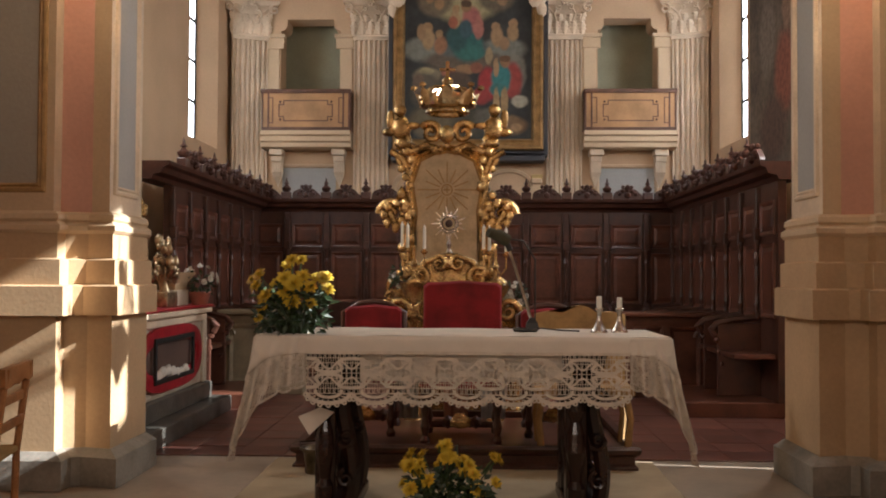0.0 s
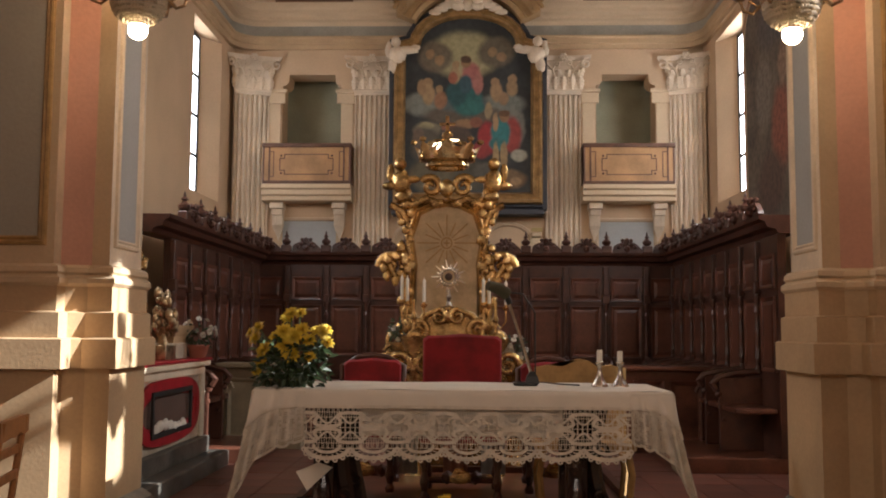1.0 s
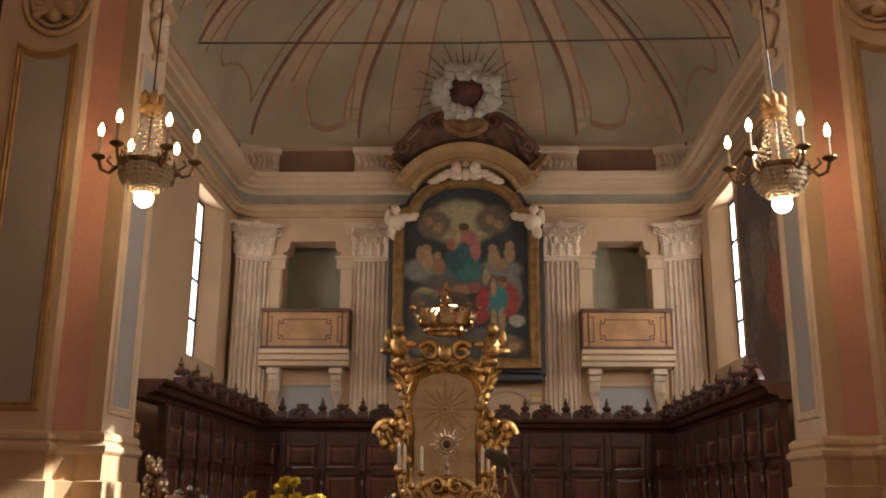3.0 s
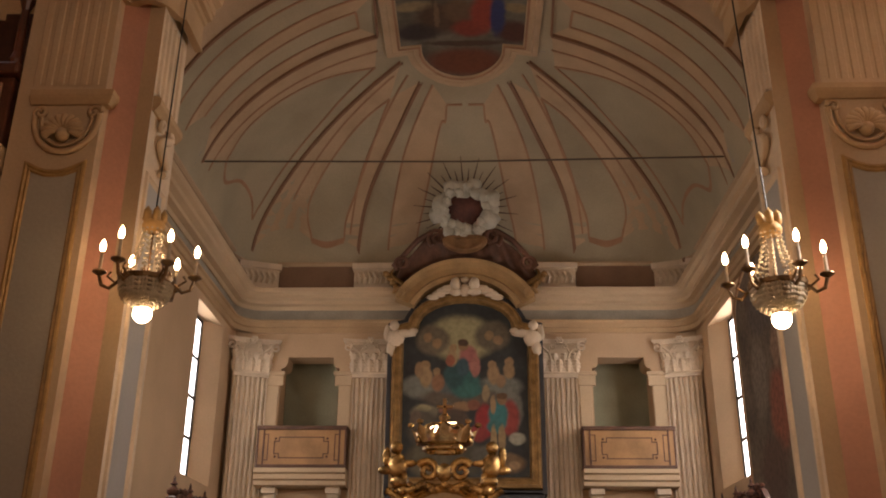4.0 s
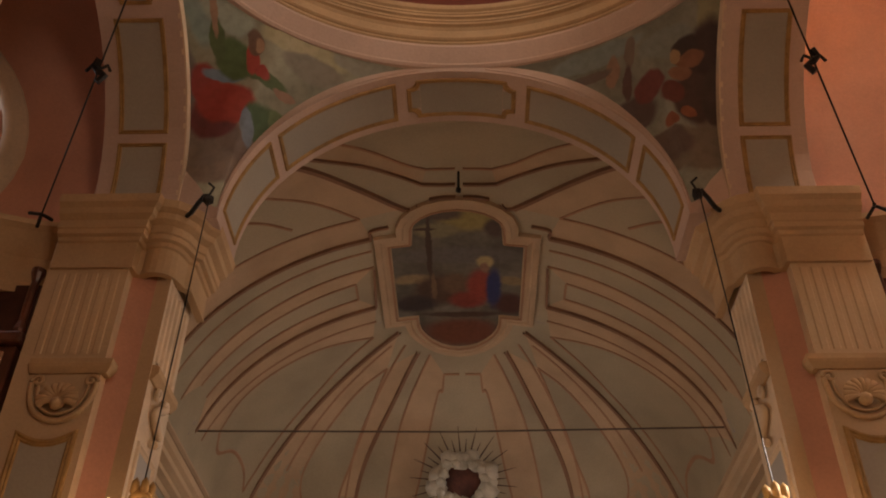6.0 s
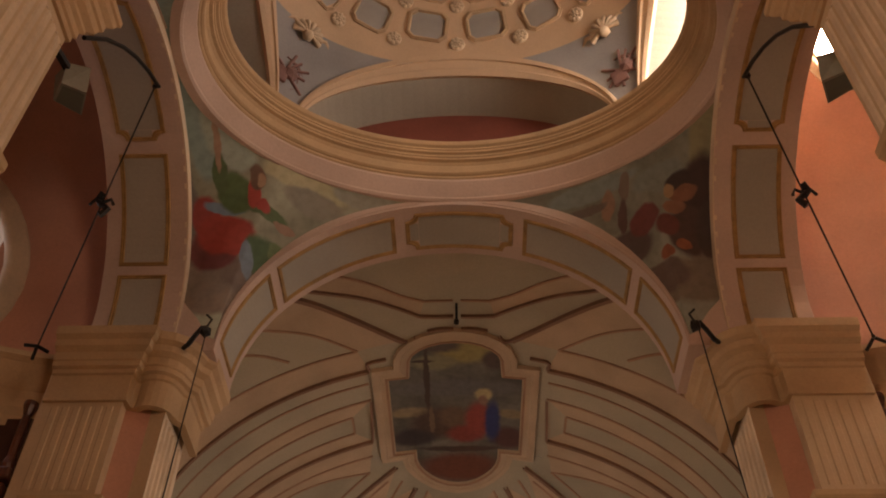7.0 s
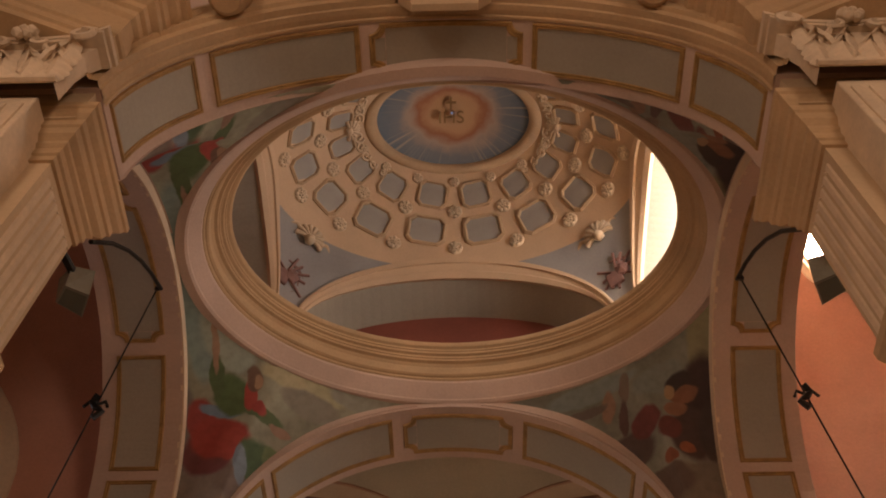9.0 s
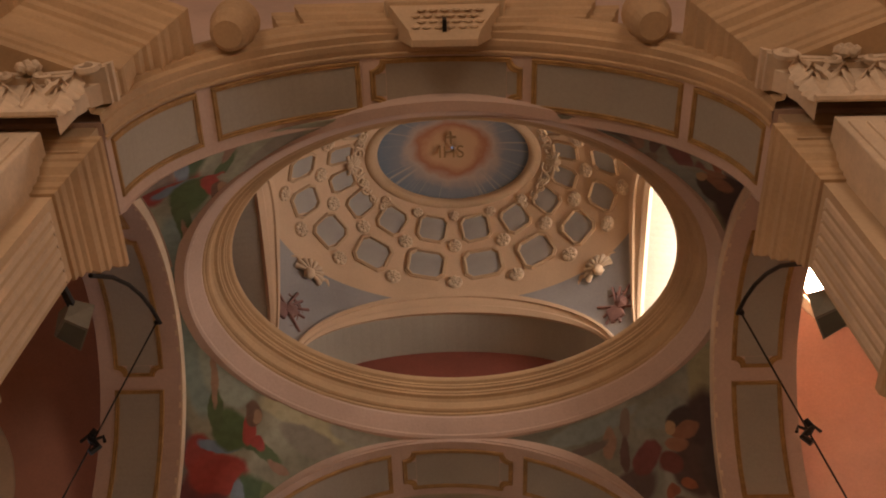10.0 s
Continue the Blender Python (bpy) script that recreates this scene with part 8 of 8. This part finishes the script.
def chandelier(x, y, z, turn, hook):
    c = thing("chandelier", "lit bronze and crystal chandelier with candle bulbs and a round globe", "chandelier", pose(x, y, z, 0, 0, turn), "crossing chandeliers")
    bm = bmesh.new()
    blob(bm, (0, 0, .008), .058, 3)
    part("globe", bm, GLOBE, c, "glowing white glass globe", smooth=True)
    bm = bmesh.new()
    lathe(bm, [(.165, .20), (.175, .205), (.18, .23), (.165, .235), (.16, .22), (.16, .20)], 32)
    for k in range(12):
        a = 2 * math.pi * k / 12
        tube(bm, [(.17 * math.cos(a), .17 * math.sin(a), .23), (.165 * math.cos(a), .165 * math.sin(a), .27)], .013, 5, lambda t: 1 - .85 * t)
        tube(bm, [(.165 * math.cos(a) * k2, .165 * math.sin(a) * k2, .20 - .14 * t) for t, k2 in ((0, 1), (.3, .92), (.6, .72), (.9, .42), (1, .3))], .0022, 4)
    lathe(bm, [(.05, .04), (.06, .055), (.05, .075)], 16)
    part("ring", bm, BRONZE, c, "dark bronze ring with leaf crest")
    bm = bmesh.new()
    for k in range(5):
        a = 2 * math.pi * k / 5
        blob(bm, (.055 * math.cos(a), .055 * math.sin(a), .66), .03, 1, (1, 1, 2.2), rough=.3)
    lathe(bm, [(.03, .55), (.07, .57), (.075, .60), (.06, .63), (.03, .64)], 14)
    part("crown", bm, GOLDLINE, c, "gilded leaf crown", smooth=True)
    bm = bmesh.new()
    tube(bm, [(0, 0, .06), (0, 0, .6)], .008, 6)
    part("stem", bm, BRONZE, c)
    beads = bmesh.new()
    for k in range(12):
        a = 2 * math.pi * k / 12
        for j in range(11):
            t = j / 10
            r = .06 + .10 * t * t
            blob(beads, (r * math.cos(a), r * math.sin(a), .57 - .33 * t), .011, 1)
        for j in range(7):
            t = j / 6
            r = .16 * math.cos(t * 1.15)
            blob(beads, (r * math.cos(a + .26), r * math.sin(a + .26), .19 - .13 * math.sin(t * 1.3)), .013, 1)
            for da in (-.13, 0, .13):
                blob(beads, (r * math.cos(a + da), r * math.sin(a + da), .19 - .13 * math.sin(t * 1.3) + .03 * da), .013, 1, (1, 1, 1.5))
    tagged(part("crystal_string", beads, CRYS, c, "strings of clear crystal beads", smooth=False), kind="stuff")
    for k in range(6):
        a = 2 * math.pi * k / 6
        u = Vector((math.cos(a), math.sin(a), 0))
        bm = bmesh.new()
        tube(bm, [u * .17 + Vector((0, 0, .21)), u * .22 + Vector((0, 0, .16)), u * .27 + Vector((0, 0, .18)), u * .29 + Vector((0, 0, .25))], .012, 6)
        tube(bm, [u * .19 + Vector((0, 0, .20)), u * .24 + Vector((0, 0, .24)), u * .22 + Vector((0, 0, .27))], .008, 5)
        lathe(bm, [(.012, .24), (.045, .262), (.042, .272), (.014, .27)], 12, (u.x * .29, u.y * .29, 0))
        arm = part("arm", bm, BRONZE, c)
        bm = bmesh.new()
        lathe(bm, [(.011, .27), (.011, .40)], 10, (u.x * .29, u.y * .29, 0))
        part("candle_sleeve", bm, WAXS, arm)
        bm = bmesh.new()
        lathe(bm, [(.010, .40), (.018, .425), (.018, .445), (.010, .47), (.002, .485)], 10, (u.x * .29, u.y * .29, 0))
        part("bulb", bm, BULB, arm, "glowing candle bulb", smooth=True)
    bm = bmesh.new()
    tube(bm, [(0, 0, .64), Matrix.Rotation(radians(-turn), 3, "Z") @ (Vector(hook) - Vector((x, y, z)))], .0055, 6)
    part("cable", bm, IRON, c, "thin dark hanging cable")


WAXS = mat("ivory_sleeve", (.45, .36, .24), .5)
chandelier(-1.92, 5.52, 3.10, 12, (-1.92, 5.60, 6.25))
chandelier(1.99, 5.50, 3.05, 40, (1.94, 5.58, 6.22))
for s in (-1, 1):
    hk = thing("lamp_bracket", "dark iron scrolled bracket holding the chandelier cable", "bracket", pose(s * 1.93, 5.6, 6.24), "lamp brackets")
    bm = bmesh.new()
    tube(bm, [(s * .20, .16, -.04), (s * .15, .10, -.06), (s * .09, .05, .0), (s * .04, .02, .05), (0, 0, .0)], .02, 6)
    blob(bm, (0, 0, .0), .05, 1, rough=.5)
    tube(bm, [(0, 0, .03), (-s * .03, 0, .12), (s * .02, 0, .17)], .01, 5)
    part("iron_scroll", bm, IRON, hk)
    # hanging cable in the transept
    cb2 = thing("transept_cable", "dark iron arm and cable hung across the transept", "cable", pose(0, 0, 0), "transept cables")
    bm = bmesh.new()
    ends = (Vector((.03 + s * 2.22, 4.0, 7.29)), Vector((.02 + s * 3.20, 5.52, 6.03)))
    tube(bm, [(.03 + s * 2.2, y, z) for y, z in ((3.0, 6.33), (3.2, 6.64), (3.4, 6.87), (3.6, 7.05), (3.8, 7.19), (3.93, 7.26), (4.02, 7.31))], .016, 7)
    blob(bm, ends[0], .03, 1, rough=.4)
    part("arm", bm, IRON, cb2, smooth=True)
    bm = bmesh.new()
    tube(bm, ends, .007, 6)
    part("cable", bm, IRON, cb2)
    bm = bmesh.new()
    m = ends[0].lerp(ends[1], .45)
    tube(bm, [m + Vector((0, -.03, .10)), m + Vector((s * .04, 0, .05)), m, m + Vector((-s * .05, .02, -.03)), m + Vector((0, .03, -.09))], .028, 6)
    for q in (-1, 1):
        tube(bm, [m + Vector((0, 0, .02)), m + Vector((q * .06, 0, .06)), m + Vector((q * .09, 0, .0))], .014, 5)
    part("ornament", bm, IRON, cb2)
    bm = bmesh.new()
    for k in range(3):
        tube(bm, [ends[1], ends[1] + Vector((.1 * math.cos(k * 2.1), .1 * math.sin(k * 2.1), -.06))], .015, 5)
    part("anchor", bm, IRON, cb2)
# galleries in the transepts
for s in (-1, 1):
    gy = thing("gallery", "dark wooden gallery front with red-brown panels in the transept", "gallery", pose(s * 3.66, 6.04, 0), "transept galleries")
    bm = bmesh.new()
    box(bm, -.46, .46, -.22, .22, 4.45, 5.02, .015)
    part("front", bm, WALNUT2, gy)
    bm = bmesh.new()
    box(bm, -.5, .5, -.28, .24, 5.02, 5.12, .02)
    part("rail", bm, WALNUT2, gy)
    bm = bmesh.new()
    box(bm, -.5, .5, -.30, .24, 4.25, 4.45, .03)
    box(bm, -.48, .48, -.26, .24, 3.7, 4.25, .02)
    part("sill", bm, OCHRE, gy, "ochre moulded sill")
    # dark panel put in for the shade of the opening above the rail
    bm = bmesh.new()
    box(bm, -.48, .48, .1, .22, 5.12, 5.8)
    part("opening_shade", bm, WALNUT, gy, "dark panel standing in for the shade in the opening")
    for k in range(4):
        bm = bmesh.new()
        flat_frame(bm, [(-.42 + .21 * k, 4.52), (-.26 + .21 * k, 4.52), (-.26 + .21 * k, 4.95), (-.42 + .21 * k, 4.95)], [(-.015, 0), (-.01, .02), (.01, .015), (.03, .0)], lambda x, z, h: Vector((x, -.222 - h, z)))
        part("panel_moulding", bm, RUST, gy)
    for sx in (-1, 1):
        bm = bmesh.new()
        lathe(bm, [(.04, 5.12), (.05, 5.18), (.03, 5.25), (.035, 5.5), (.03, 5.62), (.055, 5.70), (.055, 5.74)], 10, (sx * .42, -.18, 0))
        part("post", bm, WALNUT2, gy)


# ---- fill lamps added at unseen openings ----
# added pair lifts the stalls and the chancel, hidden behind the piers
fill_light((3.62, 8.45, 4.0), (-1.5, 9.8, 0.6), .55, 1.2, 40, (1.0, .92, .80))
fill_light((-3.62, 8.45, 4.0), (2.2, 11.5, 0.8), .55, 1.2, 30, (1.0, .92, .80))
# added warm pair behind the camera brightens the crossing
fill_light((-3.85, -5, 5.0), (0, 4, 4), 2.0, 2.8, 66, (1.0, .78, .56))
fill_light((3.85, -5, 5.0), (0, 4, 4), 2.0, 2.8, 66, (1.0, .78, .56))
